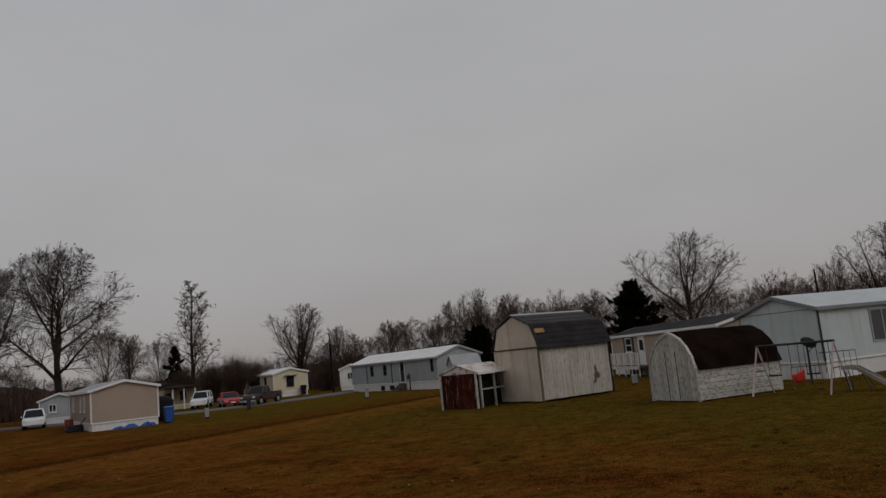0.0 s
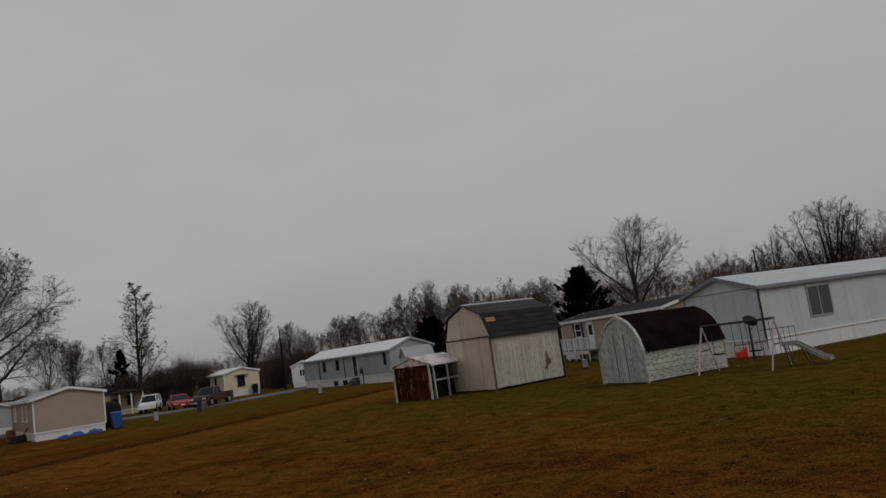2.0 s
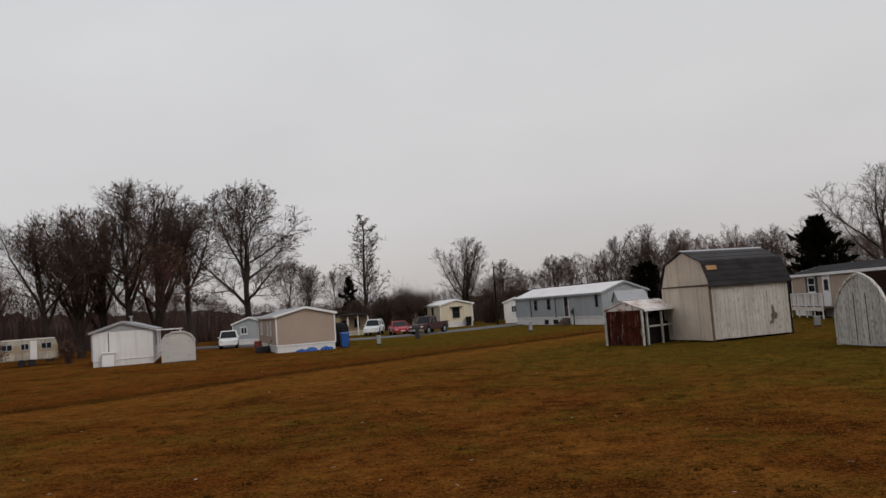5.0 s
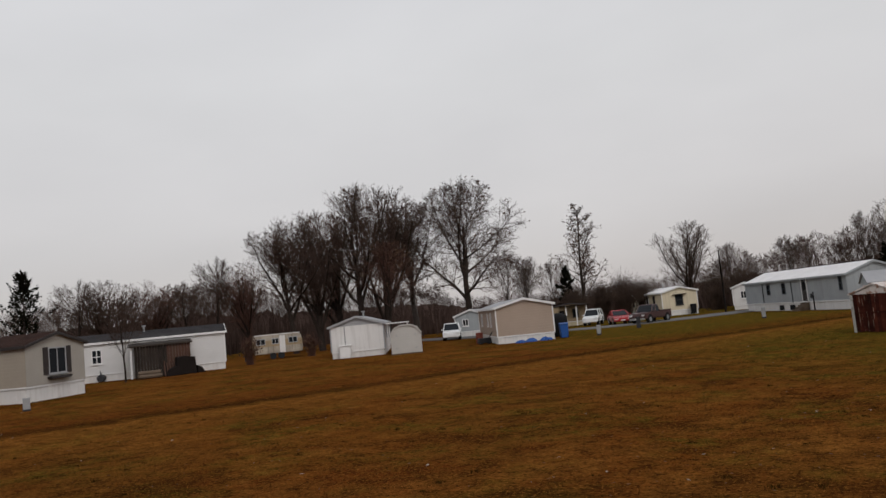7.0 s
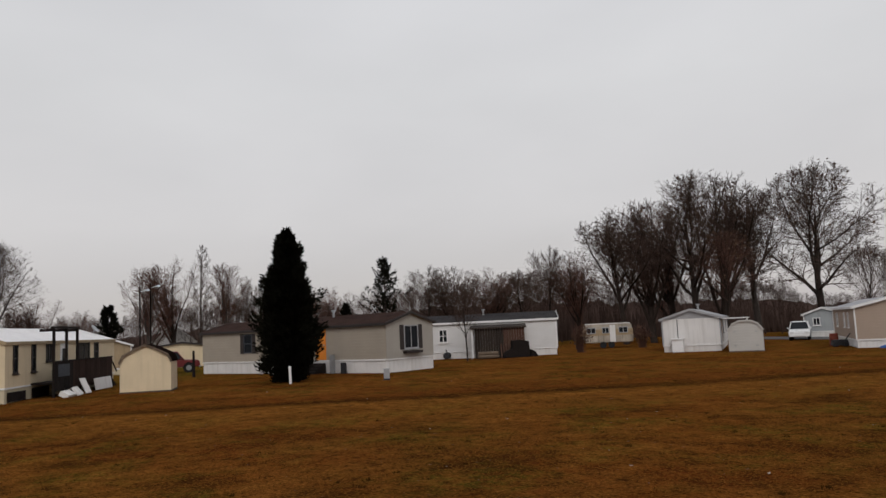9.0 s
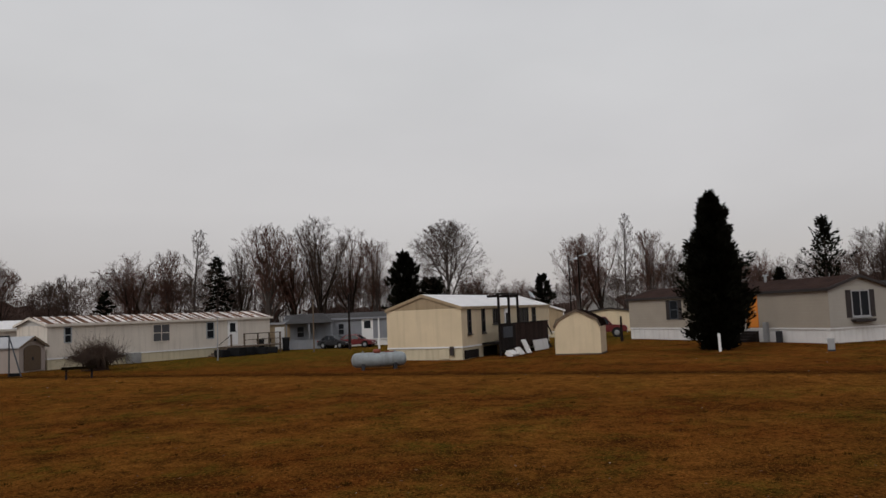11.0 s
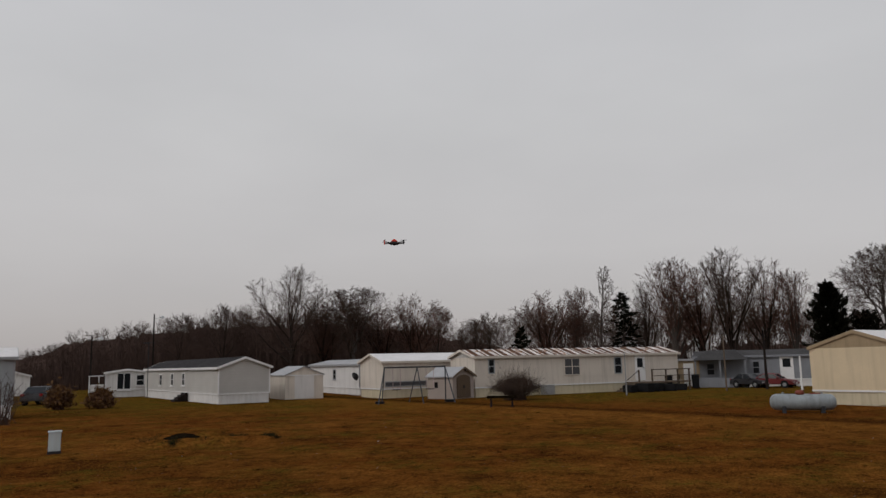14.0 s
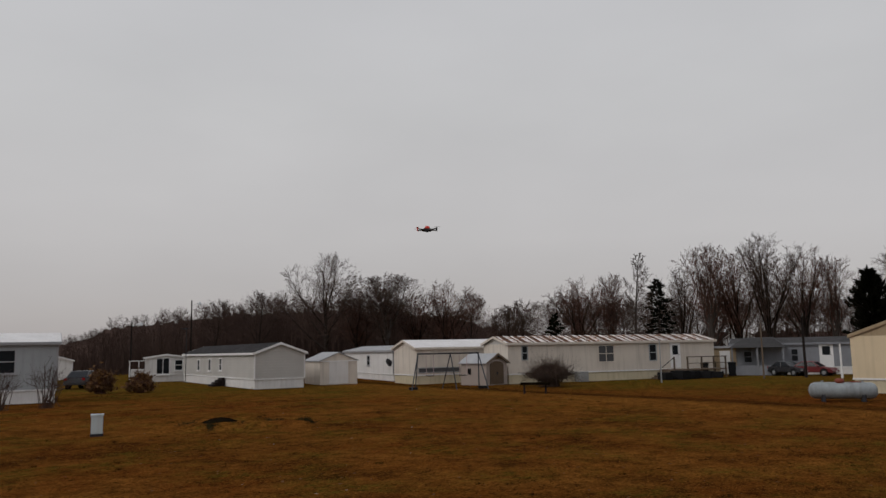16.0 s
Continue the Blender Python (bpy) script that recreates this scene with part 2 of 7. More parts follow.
    "leaf": surf("pale_fallen_leaf", (0.42, 0.36, 0.28), rough=0.8, vary=0.4, scale=3),
    "deadgrass": surf("dead_weeds", (0.036, 0.032, 0.010), rough=0.95, gloss=0.05, vary=0.5, scale=2, fine=8),
    "tuft": surf("dark_weed_blades", (0.050, 0.028, 0.006), rough=1.0, gloss=0.0, vary=0.5, scale=0.7, fine=5),
    "camper": surf("dirty_camper_shell", (0.48, 0.42, 0.34), rough=0.6, vary=0.4, scale=1.2, streak=0.7, stain=(0.10, 0.07, 0.045)),
    "tarp": surf("dark_slate_cover", (0.055, 0.062, 0.075), rough=0.7, vary=0.3),
    "rustleaf": surf("rust_leaves", (0.16, 0.075, 0.022), rough=0.9, vary=0.5, scale=2, fine=8),
    "rust2": surf("rust_red_paint", (0.26, 0.06, 0.035), rough=0.7, vary=0.4, scale=4),
    "carbon": surf("black_carbon_frame", (0.02, 0.018, 0.018), rough=0.4, vary=0.2),
}


def glass(name, col=(0.015, 0.017, 0.02), rough=0.08):
    m = bpy.data.materials.new(name)
    m.use_nodes = True
    n, l = m.node_tree.nodes, m.node_tree.links
    b = n["Principled BSDF"]
    b.inputs["Base Color"].default_value = (*col, 1)
    b.inputs["Specular IOR Level"].default_value = 0.14
    t = n.new("ShaderNodeTexNoise")
    t.inputs["Scale"].default_value = 1.5
    r = n.new("ShaderNodeMapRange")
    r.inputs["To Min"].default_value, r.inputs["To Max"].default_value = rough, rough + 0.12
    l.new(t.outputs[0], r.inputs[0])
    l.new(r.outputs[0], b.inputs["Roughness"])
    return m


M["pane"] = glass("window_pane")
M["curtain"] = glass("curtained_pane", (0.09, 0.09, 0.095), 0.1)


def grass_material(name, bump):
    """Short winter lawn: brown thatch and leaf litter, greener in the far part, with a darker wheel track across it."""
    m = bpy.data.materials.new(name)
    m.use_nodes = True
    n, l = m.node_tree.nodes, m.node_tree.links
    b = n["Principled BSDF"]
    b.inputs["Roughness"].default_value, b.inputs["Specular IOR Level"].default_value = 1.0, 0.0
    g = n.new("ShaderNodeNewGeometry")
    flat = n.new("ShaderNodeVectorMath")
    flat.operation, flat.inputs[1].default_value = "MULTIPLY", (1, 1, 0)
    l.new(g.outputs["Position"], flat.inputs[0])
    pos = flat.outputs[0]

    def tex(sc, detail=5.0, rough=0.55):
        t = n.new("ShaderNodeTexNoise")
        t.inputs["Scale"].default_value, t.inputs["Detail"].default_value, t.inputs["Roughness"].default_value = sc, detail, rough
        l.new(pos, t.inputs["Vector"])
        return t.outputs[0]

    def remap(src, a, bb, lo=0.0, hi=1.0):
        r = n.new("ShaderNodeMapRange")
        for k, v in zip(("From Min", "From Max", "To Min", "To Max"), (a, bb, lo, hi)):
            r.inputs[k].default_value = v
        l.new(src, r.inputs[0])
        return r.outputs[0]

    def mth(op, a, bb):
        x = n.new("ShaderNodeMath")
        x.operation = op
        for i, v in enumerate((a, bb)):
            if isinstance(v, float):
                x.inputs[i].default_value = v
            else:
                l.new(v, x.inputs[i])
        return x.outputs[0]

    def mix(f, a, bb):
        x = n.new("ShaderNodeMix")
        x.data_type = "RGBA"
        l.new(f, x.inputs["Factor"])
        for s, v in (("A", a), ("B", bb)):
            if isinstance(v, tuple):
                x.inputs[s].default_value = (*v, 1)
            else:
                l.new(v, x.inputs[s])
        return x.outputs["Result"]

    def along(d):
        v = n.new("ShaderNodeVectorMath")
        v.operation, v.inputs[1].default_value = "DOT_PRODUCT", d
        l.new(pos, v.inputs[0])
        return v.outputs["Value"]

    brown, straw, green, red, dark = (0.152, 0.047, 0.0092), (0.255, 0.103, 0.0210), (0.086, 0.080, 0.0110), (0.130, 0.034, 0.0085), (0.020, 0.0084, 0.0030)
    c = mix(remap(tex(0.09), 0.35, 0.65), brown, red)
    c = mix(remap(tex(0.5, 6.0, 0.62), 0.45, 0.66, 0, 0.75), c, straw)
    c = mix(remap(tex(0.13, 5.0), 0.44, 0.62, 0, 0.55), c, straw)
    c = mix(remap(tex(0.16, 4.0, 0.6), 0.46, 0.68, 0, 0.5), c, dark)
    c = mix(remap(tex(0.31, 6.0, 0.66), 0.50, 0.66, 0, 0.45), c, straw)
    c = mix(remap(tex(0.36, 6.0, 0.66), 0.50, 0.64, 0, 0.7), c, dark)
    # greener lawn towards the north side and between the homes
    gr = mth("ADD", remap(along((0.80, 0.60, 0.0)), 11.0, 21.0), remap(along((-0.9, -0.3, 0.0)), 38.0, 52.0, 0.0, 0.75))
    gr = mth("MULTIPLY", gr, remap(tex(0.16), 0.35, 0.6, 0.55, 1.0))
    c = mix(remap(tex(7.0, 5.0, 0.72), 0.52, 0.72, 0, 0.75), c, straw)
    gr = mth("ADD", gr, mth("MULTIPLY", remap(tex(0.4, 4.0), 0.47, 0.64, 0.0, 0.75), remap(tex(3.0, 4.0), 0.4, 0.6, 0.2, 1.0)))
    c = mix(mth("MINIMUM", gr, 0.85), c, green)
    # wheel track: trodden straw before it, a dark rut, redder thatch behind
    tr = mth("SUBTRACT", along((-0.86, 0.51, 0.0)), mth("ADD", 30.6, remap(tex(0.06), 0.3, 0.7, -0.7, 0.7)))
    worn = mth("MULTIPLY", remap(tr, -8.0, -1.5), remap(tr, -0.9, -0.2, 1.0, 0.0))
    c = mix(mth("MULTIPLY", worn, remap(tex(0.8, 4.0), 0.35, 0.6, 0.35, 0.95)), c, straw)
    behind = mth("MULTIPLY", remap(tr, 0.2, 0.8), remap(tr, 1.5, 7.0, 1.0, 0.0))
    c = mix(mth("MULTIPLY", behind, remap(tex(0.5, 4.0), 0.3, 0.6, 0.3, 0.8)), c, red)
    tr = mth("ABSOLUTE", tr, 0.0)
    c = mix(mth("MULTIPLY", remap(tr, 0.2, 1.5, 0.95, 0.0), remap(tex(0.3), 0.3, 0.6, 0.6, 1.0)), c, dark)
    c = mix(remap(tex(2.2, 6.0, 0.72), 0.46, 0.66, 0, 0.75), c, dark)
    c = mix(remap(tex(1.3, 6.0, 0.75), 0.52, 0.68, 0, 0.6), c, straw)
    c = mix(remap(tex(0.85, 6.0, 0.75), 0.47, 0.68, 0, 0.5), c, dark)
    c = mix(remap(tex(24.0, 4.0, 0.7), 0.50, 0.68, 0, 0.6), c, dark)
    c = mix(remap(tex(11.0, 3.0, 0.75), 0.49, 0.64, 0, 0.8), c, dark)
    c = mix(remap(tex(17.0, 3.0, 0.7), 0.55, 0.64, 0, 0.8), c, straw)
    l.new(c, b.inputs["Base Color"])
    if bump:
        bp = n.new("ShaderNodeBump")
        bp.inputs["Strength"].default_value, bp.inputs["Distance"].default_value = bump, 0.12
        l.new(tex(4.0, 8.0, 0.75), bp.inputs["Height"])
        l.new(bp.outputs[0], b.inputs["Normal"])
    return m


M["lawn"] = grass_material("winter_lawn", 0.9)
M["blade"] = grass_material("winter_grass_blades", 0)


# ---- building helpers ----
class Geo:
    """Vertices and faces of one part."""

    def __init__(self):
        self.v, self.f = [], []

    def add(self, vs, fs, m=None):
        k = len(self.v)
        self.v += [tuple(m @ Vector(p)) if m is not None else tuple(p) for p in vs]
        self.f += [tuple(i + k for i in q) for q in fs]
        return self

    def box(self, x0, y0, z0, x1, y1, z1, m=None):
        vs = [(x, y, z) for z in (z0, z1) for y in (y0, y1) for x in (x0, x1)]
        return self.add(vs, [(0, 2, 3, 1), (4, 5, 7, 6), (0, 1, 5, 4), (2, 6, 7, 3), (0, 4, 6, 2), (1, 3, 7, 5)], m)

    def prism(self, pts, a, b, axis="x", m=None):
        """A closed outline drawn out from a to b along x (points are y, z) or along y (points are x, z)."""
        n = len(pts)
        vs = [(s, p, q) if axis == "x" else (p, s, q) for s in (a, b) for p, q in pts]
        fs = [tuple(range(n)), tuple(range(2 * n - 1, n - 1, -1))] + [(i, (i + 1) % n, (i + 1) % n + n, i + n) for i in range(n)]
        return self.add(vs, fs, m)

    def loft(self, rings, cap=True):
        n, k = len(rings[0]), len(rings)
        vs = [p for r in rings for p in r]
        fs = [(j * n + i, j * n + (i + 1) % n, (j + 1) * n + (i + 1) % n, (j + 1) * n + i) for j in range(k - 1) for i in range(n)]
        if cap:
            fs += [tuple(range(n))[::-1], tuple(range((k - 1) * n, k * n))]
        return self.add(vs, fs)

    def tube(self, p, q, r0, r1=None, n=8):
        p, q, r1 = Vector(p), Vector(q), r0 if r1 is None else r1
        d = (q - p).normalized()
        u = d.cross(Vector((0, 0, 1)) if abs(d.z) < 0.9 else Vector((1, 0, 0))).normalized()
        w = d.cross(u)
        ring = [(math.cos(2 * math.pi * i / n), math.sin(2 * math.pi * i / n)) for i in range(n)]
        return self.loft([[tuple(c + (u * a + w * b) * r) for a, b in ring] for c, r in ((p, r0), (q, r1))])

    def lathe(self, profile, n=16, m=None):
        """Radius and height pairs turned round z."""
        ring = [(math.cos(2 * math.pi * i / n), math.sin(2 * math.pi * i / n)) for i in range(n)]
        g = Geo().loft([[(a * r, b * r, z) for a, b in ring] for r, z in profile])
        return self.add(g.v, g.f, m)


def mesh_of(name, geo, material, bevel=0.0, smooth=False):
    me = bpy.data.meshes.new(name)
    me.from_pydata(geo.v, [], geo.f)
    bm = bmesh.new()
    bm.from_mesh(me)
    if len(geo.f) < 20000:
        bmesh.ops.recalc_face_normals(bm, faces=bm.faces)
    if bevel:
        bmesh.ops.bevel(bm, geom=[e for e in bm.edges if len(e.link_faces) == 2 and e.calc_face_angle(0) > 0.4], offset=bevel, segments=2, affect="EDGES", clamp_overlap=True)
    bm.to_mesh(me)
    bm.free()
    if smooth:
        me.polygons.foreach_set("use_smooth", [True] * len(me.polygons))
    me.materials.append(material)
    return me


def part(name, geo, material, parent, label="", bevel=0.0, smooth=False):
    """One mesh under a thing or under a part."""
    ob = new(name, mesh_of(name, geo, material, bevel, smooth))
    ob.parent = parent
    return tagged(ob, label)


def thing(name, label, category, x, y, z=0.0, rz=0.0, group=""):
    ob = new(name)
    ob.matrix_basis = pose(x, y, z, 0, 0, rz)
    ob.empty_display_size = 0.3
    return tagged(ob, label, category, group)


def solid(name, geo, material, label, category, x, y, z=0.0, rz=0.0, group="", bevel=0.0, smooth=False, kind=""):
    """A thing that is one mesh."""
    ob = new(name, mesh_of(name, geo, material, bevel, smooth))
    ob.matrix_basis = pose(x, y, z, 0, 0, rz)
    return tagged(ob, label, category, group, kind)


# ---- ground ----
def ground():
    radii = [0.0, 3, 6, 9, 11, 13] + list(np.arange(14, 60, 1.0)) + list(np.arange(60, 130, 5.0)) + [150, 200, 300, 500, 900, 1600, 3000, 4500]
    n = 240
    g = Geo()
    g.v.append((0, 0, 0))
    for r in radii[1:]:
        for i in range(n):
            a = 2 * math.pi * i / n
            x, y = r * math.cos(a), r * math.sin(a)
            z = 0.035 * noise.noise((x * 0.25, y * 0.25, 0)) + 0.02 * noise.noise((x * 0.9, y * 0.9, 4)) if r < 130 else 0
            g.v.append((x, y, z - 0.01))
    g.f += [(0, 1 + i, 1 + (i + 1) % n) for i in range(n)]
    for k in range(len(radii) - 2):
        a, b = 1 + k * n, 1 + (k + 1) * n
        g.f += [(a + i, b + i, b + (i + 1) % n, a + (i + 1) % n) for i in range(n)]
    ob = new("ground", mesh_of("ground", g, M["lawn"], smooth=True))
    tagged(ob, "short brown and green winter lawn with leaf litter", "lawn", kind="structure")


ground()


def ribbon(name, label, pts, width, material, z=0.03):
    g, ps = Geo(), [Vector(at(a, d)) for a, d in pts]
    fine = []
    for i in range(len(ps) - 1):
        p0, p1, p2, p3 = ps[max(0, i - 1)], ps[i], ps[i + 1], ps[min(len(ps) - 1, i + 2)]
        for s in range(8):
            t = s / 8
            fine.append(0.5 * (2 * p1 + (p2 - p0) * t + (2 * p0 - 5 * p1 + 4 * p2 - p3) * t * t + (3 * p1 - p0 - 3 * p2 + p3) * t ** 3))
    fine.append(ps[-1])
    for i, p in enumerate(fine):
        d = (fine[min(i + 1, len(fine) - 1)] - fine[max(i - 1, 0)]).normalized()
        w = Vector((-d.y, d.x, 0)) * (width / 2 + 0.15 * noise.noise((i * 0.5, 0, 2)))
        g.v += [tuple(p - w + Vector((0, 0, z - 0.1))), tuple(p - w * 0.96 + Vector((0, 0, z))), tuple(p + w * 0.96 + Vector((0, 0, z))), tuple(p + w + Vector((0, 0, z - 0.1)))]
        if i:
            k = 4 * i
            g.f += [(k - 4 + j, k + j, k + j + 1, k - 3 + j) for j in range(3)]
    ob = new(name, mesh_of(name, g, material))
    return tagged(ob, label, "road", kind="structure")


ribbon("road", "narrow worn grey asphalt park road", [(36, 104), (31, 92), (27, 84), (22, 79), (17, 77.5), (12, 81), (8, 88), (3, 100), (-3, 118)], 4.6, M["asphalt"], 0.06)


# ---- homes ----
def frame_box(y0, y1, z0, z1, w, x0, x1):
    """A rectangular frame in the y, z plane, from x0 to x1 in depth."""
    return (Geo().box(x0, y0, z0, x1, y1, z0 + w).box(x0, y0, z1 - w, x1, y1, z1)
            .box(x0, y0, z0 + w, x1, y0 + w, z1 - w).box(x0, y1 - w, z0 + w, x1, y1, z1 - w))


def turned(geo, m):
    geo.v = [tuple(m @ Vector(p)) for p in geo.v]
    return geo


def window(home, m, w, h, z, trim, shutters=None, split="v", pane="pane", sill=True):
    """A window on a wall; m leads to the wall: x out of the wall, y along it."""
    win = part("window", turned(frame_box(-w / 2, w / 2, z - h / 2, z + h / 2, 0.07, -0.04, 0.05), m), trim, home)
    part("pane", turned(Geo().box(-0.04, -w / 2 + 0.06, z - h / 2 + 0.06, 0.012, w / 2 - 0.06, z + h / 2 - 0.06), m), M[pane], win)
    bars = Geo()
    if split in ("v", "+"):
        bars.box(0.0, -0.03, z - h / 2 + 0.05, 0.035, 0.03, z + h / 2 - 0.05)
    if split in ("h", "+"):
        bars.box(0.0, -w / 2 + 0.05, z - 0.03, 0.034, w / 2 - 0.05, z + 0.03)
    if bars.v:
        part("sash_bar", turned(bars, m), trim, win)
    if sill:
        part("sill", turned(Geo().box(0.0, -w / 2 - 0.06, z - h / 2 - 0.07, 0.10, w / 2 + 0.06, z - h / 2 - 0.004), m), trim, win)
    if shutters:
        for s in (-1, 1):
            g = Geo().box(0.003, s * (w / 2 + 0.22) - 0.19, z - h / 2 - 0.03, 0.05, s * (w / 2 + 0.22) + 0.19, z + h / 2 + 0.03)
            part("shutter", turned(g, m), shutters, win, "dark louvred shutter")


def door(home, m, w, h, z0, material, lite=True):
    d = part("door", turned(Geo().box(-0.03, -w / 2, z0, 0.035, w / 2, z0 + h), m), material, home)
    part("door_frame", turned(frame_box(-w / 2 - 0.08, w / 2 + 0.08, z0 - 0.05, z0 + h + 0.08, 0.08, -0.03, 0.06), m), M["trim"], d)
    if lite:
        part("pane", turned(Geo().box(0.0, -w / 2 + 0.15, z0 + h * 0.52, 0.045, w / 2 - 0.15, z0 + h - 0.2), m), M["pane"], d)
    part("door_handle", turned(Geo().box(0.03, w / 2 - 0.14, z0 + 0.95, 0.10, w / 2 - 0.06, z0 + 1.03), m), M["steel"], d)


def home(name, label, x, y, hd, w, l, eave, rise, side, wall, roof, skirt=None, skirt_h=0.75, trim="trim", gable=None, over=0.18, wins=(), doors=(), gwins=(),
         corners=True, vent=True):
    """A long home: gable end at local x = 0, length along +x; side +1 or -1 is the long wall that carries the openings."""
    o = thing(name, label, "mobile home", x, y, 0, hd)
    hw, ev = w / 2, eave
    z0 = skirt_h if skirt else 0.0
    part("wall", Geo().prism([(-hw, z0), (hw, z0), (hw, ev), (-hw, ev)], 0.0, l), M[wall], o)
    for xa, xb in ((0.0, 0.12), (l - 0.12, l)):
        part("gable_panel", Geo().prism([(-hw, ev), (hw, ev), (0, ev + rise)], xa, xb), M[gable or wall], o)
    if skirt:
        part("skirting", Geo().box(0.04, -hw + 0.04, -0.05, l - 0.04, hw - 0.04, z0), M[skirt], o, "white ribbed skirting panels")
        part("skirting_rail", Geo().box(-0.02, -hw - 0.02, z0 - 0.06, l + 0.02, hw + 0.02, z0 + 0.03), M["trim"], o)
    s = rise / hw
    t = 0.10
    prof = [(-hw - over, ev - over * s), (0, ev + rise), (hw + over, ev - over * s), (hw + over, ev - over * s + t), (0, ev + rise + t), (-hw - over, ev - over * s + t)]
    part("roof", Geo().prism([(p, q + 0.006) for p, q in prof], -over, l + over), M[roof], o)
    for sg in (-1, 1):
        yy = sg * (hw + over)
        part("fascia", Geo().box(-over - 0.01, min(yy, yy + sg * 0.03), ev - over * s - 0.06, l + over + 0.01, max(yy, yy + sg * 0.03), ev - over * s + t + 0.01), M[trim], o)
        for xx in (-over - 0.035, l + over + 0.005):
            part("barge_board", Geo().prism([(sg * (hw + over), ev - over * s - 0.06), (0, ev + rise - 0.06), (0, ev + rise + t + 0.012), (sg * (hw + over), ev - over * s + t + 0.012)], xx, xx + 0.03), M[trim], o)
    if corners:
        for xx in (0.0, l):
            for sg in (-1, 1):
                part("corner_trim", Geo().box(xx - 0.02, sg * hw - 0.05, z0, xx + 0.02, sg * hw + 0.05, ev).box(xx - 0.06, sg * (hw + 0.005) - 0.018, z0, xx + 0.06, sg * (hw + 0.005) + 0.018, ev), M[trim], o)
    if vent:
        part("roof_vent", Geo().tube((l * 0.35, 0.3 * side, ev + rise * 0.7), (l * 0.35, 0.3 * side, ev + rise + 0.45), 0.08).tube((l * 0.35, 0.3 * side, ev + rise + 0.42), (l * 0.35, 0.3 * side, ev + rise + 0.52), 0.16), M["steel"], o)
    for c, z, ww, hh, *opt in wins:
        q = dict(opt[0]) if opt else {}
        window(o, pose(c, side * hw, 0, 0, 0, 90 * side), ww, hh, z, M[q.pop("trim", trim)], **q)
    for c, z, ww, hh, *opt in gwins:
        q = dict(opt[0]) if opt else {}
        window(o, pose(0, c, 0, 0, 0, 180), ww, hh, z, M[q.pop("trim", trim)], **q)
    for c, ww, hh, zz, mt in doors:
        door(o, pose(c, side * hw, 0, 0, 0, 90 * side), ww, hh, zz, M[mt])
    return o


def away(az, d):
    """x, y and the heading that leads straight away from the lawn's middle."""
    p = at(az, d)
    return p[0], p[1], az + 90


blue = home("mobile_home", "bluish white metal mobile home with pale roof and white skirting", 16.06, 38.2, 22.5, 4.95, 20, 3.24, 0.72, -1, "bluewhite", "roof_pale", "skirt", 0.78, trim="farwall",
            wins=[(4.14, 2.2, 1.71, 1.56, dict(trim="bluegrey", sill=False, pane="curtain")), (10.95, 2.54, 0.67, 0.86, dict(split="", trim="browntrim")), (15.6, 2.4, 1.2, 1.1, dict(trim="browntrim"))], vent=False)
part("corner_strip", Geo().box(-0.03, -2.53, 0.8, 0.05, -2.49, 3.2), M["old_shaded_wood"], blue, "dark weathered corner strip")
part("gable_seam", Geo().box(-0.015, -2.4, 3.20, -0.001, 2.4, 3.25), M["farwall"], blue)
brownb = home("mobile_home", "taupe mobile home with dark roof and white trim behind barn", 17.83, 45.65, 97.1, 4.6, 19, 3.0, 0.55, 1, "tan", "shingle", "skirt", 0.6,
              wins=[(15.0, 2.25, 1.4, 1.1, dict(split="h", shutters=M["browntrim"])), (5.5, 2.2, 1.2, 1.1, dict(shutters=M["browntrim"]))], doors=[(12.3, 1.05, 2.0, 0.78, "trim")], vent=False)
grey = home("mobile_home", "blue grey mobile home with white metal roof and white skirting", 0.53, 71.53, 121.3, 4.72, 18.9, 2.86, 0.85, 1, "bluegrey", "roof_white", "skirt", 0.75,
            wins=[(13.73, 2.05, 0.7, 1.05, dict(split="h", trim="tarp", sill=False)), (10.63, 2.05, 0.7, 1.05, dict(split="h", trim="tarp", sill=False)), (0.9, 2.2, 0.5, 1.25, dict(split="h", trim="tarp", sill=False))], doors=[(6.8, 0.85, 1.95, 0.78, "browntrim")], vent=False, trim="bluegrey")
yel = home("mobile_home", "small pale yellow mobile home with a light roof", -20.06, 95.36, 120.5, 4.31, 14, 2.81, 0.55, 1, "yellow", "roof_white", "skirt", 0.6, trim="trim",
           wins=[(9.5, 1.9, 1.2, 1.2, dict(trim="browntrim")), (3.2, 1.9, 0.8, 1.3, dict(trim="browntrim", split="h")), (12.6, 1.9, 0.8, 1.2, dict(trim="browntrim", split="h"))], doors=[(5.9, 0.9, 1.95, 0.62, "browntrim")],
           gwins=[(0.07, 1.8, 0.95, 1.25, dict(split="h", trim="browntrim"))])
tan = home("mobile_home", "taupe vinyl sided mobile home with white trim and low white skirting", -23.64, 55.69, 121.7, 4.5, 14, 2.78, 0.55, 1, "tan", "roof_grey", "skirt", 0.55,
           wins=[(3.6, 1.9, 0.6, 1.1, dict(split="h")), (6.0, 1.9, 0.6, 1.1, dict(split="h")), (11.0, 1.9, 1.1, 1.1)], vent=False)
white = home("mobile_home", "white mobile home end with a grey peaked gable", -36.39, 51.14, 121.0, 4.3, 14, 2.53, 0.66, -1, "white", "roof_grey", "skirt", 0.5, gable="roof_grey", trim="roof_grey",
             wins=[(5, 1.8, 1.0, 1.0), (10, 1.8, 1.0, 1.0)])
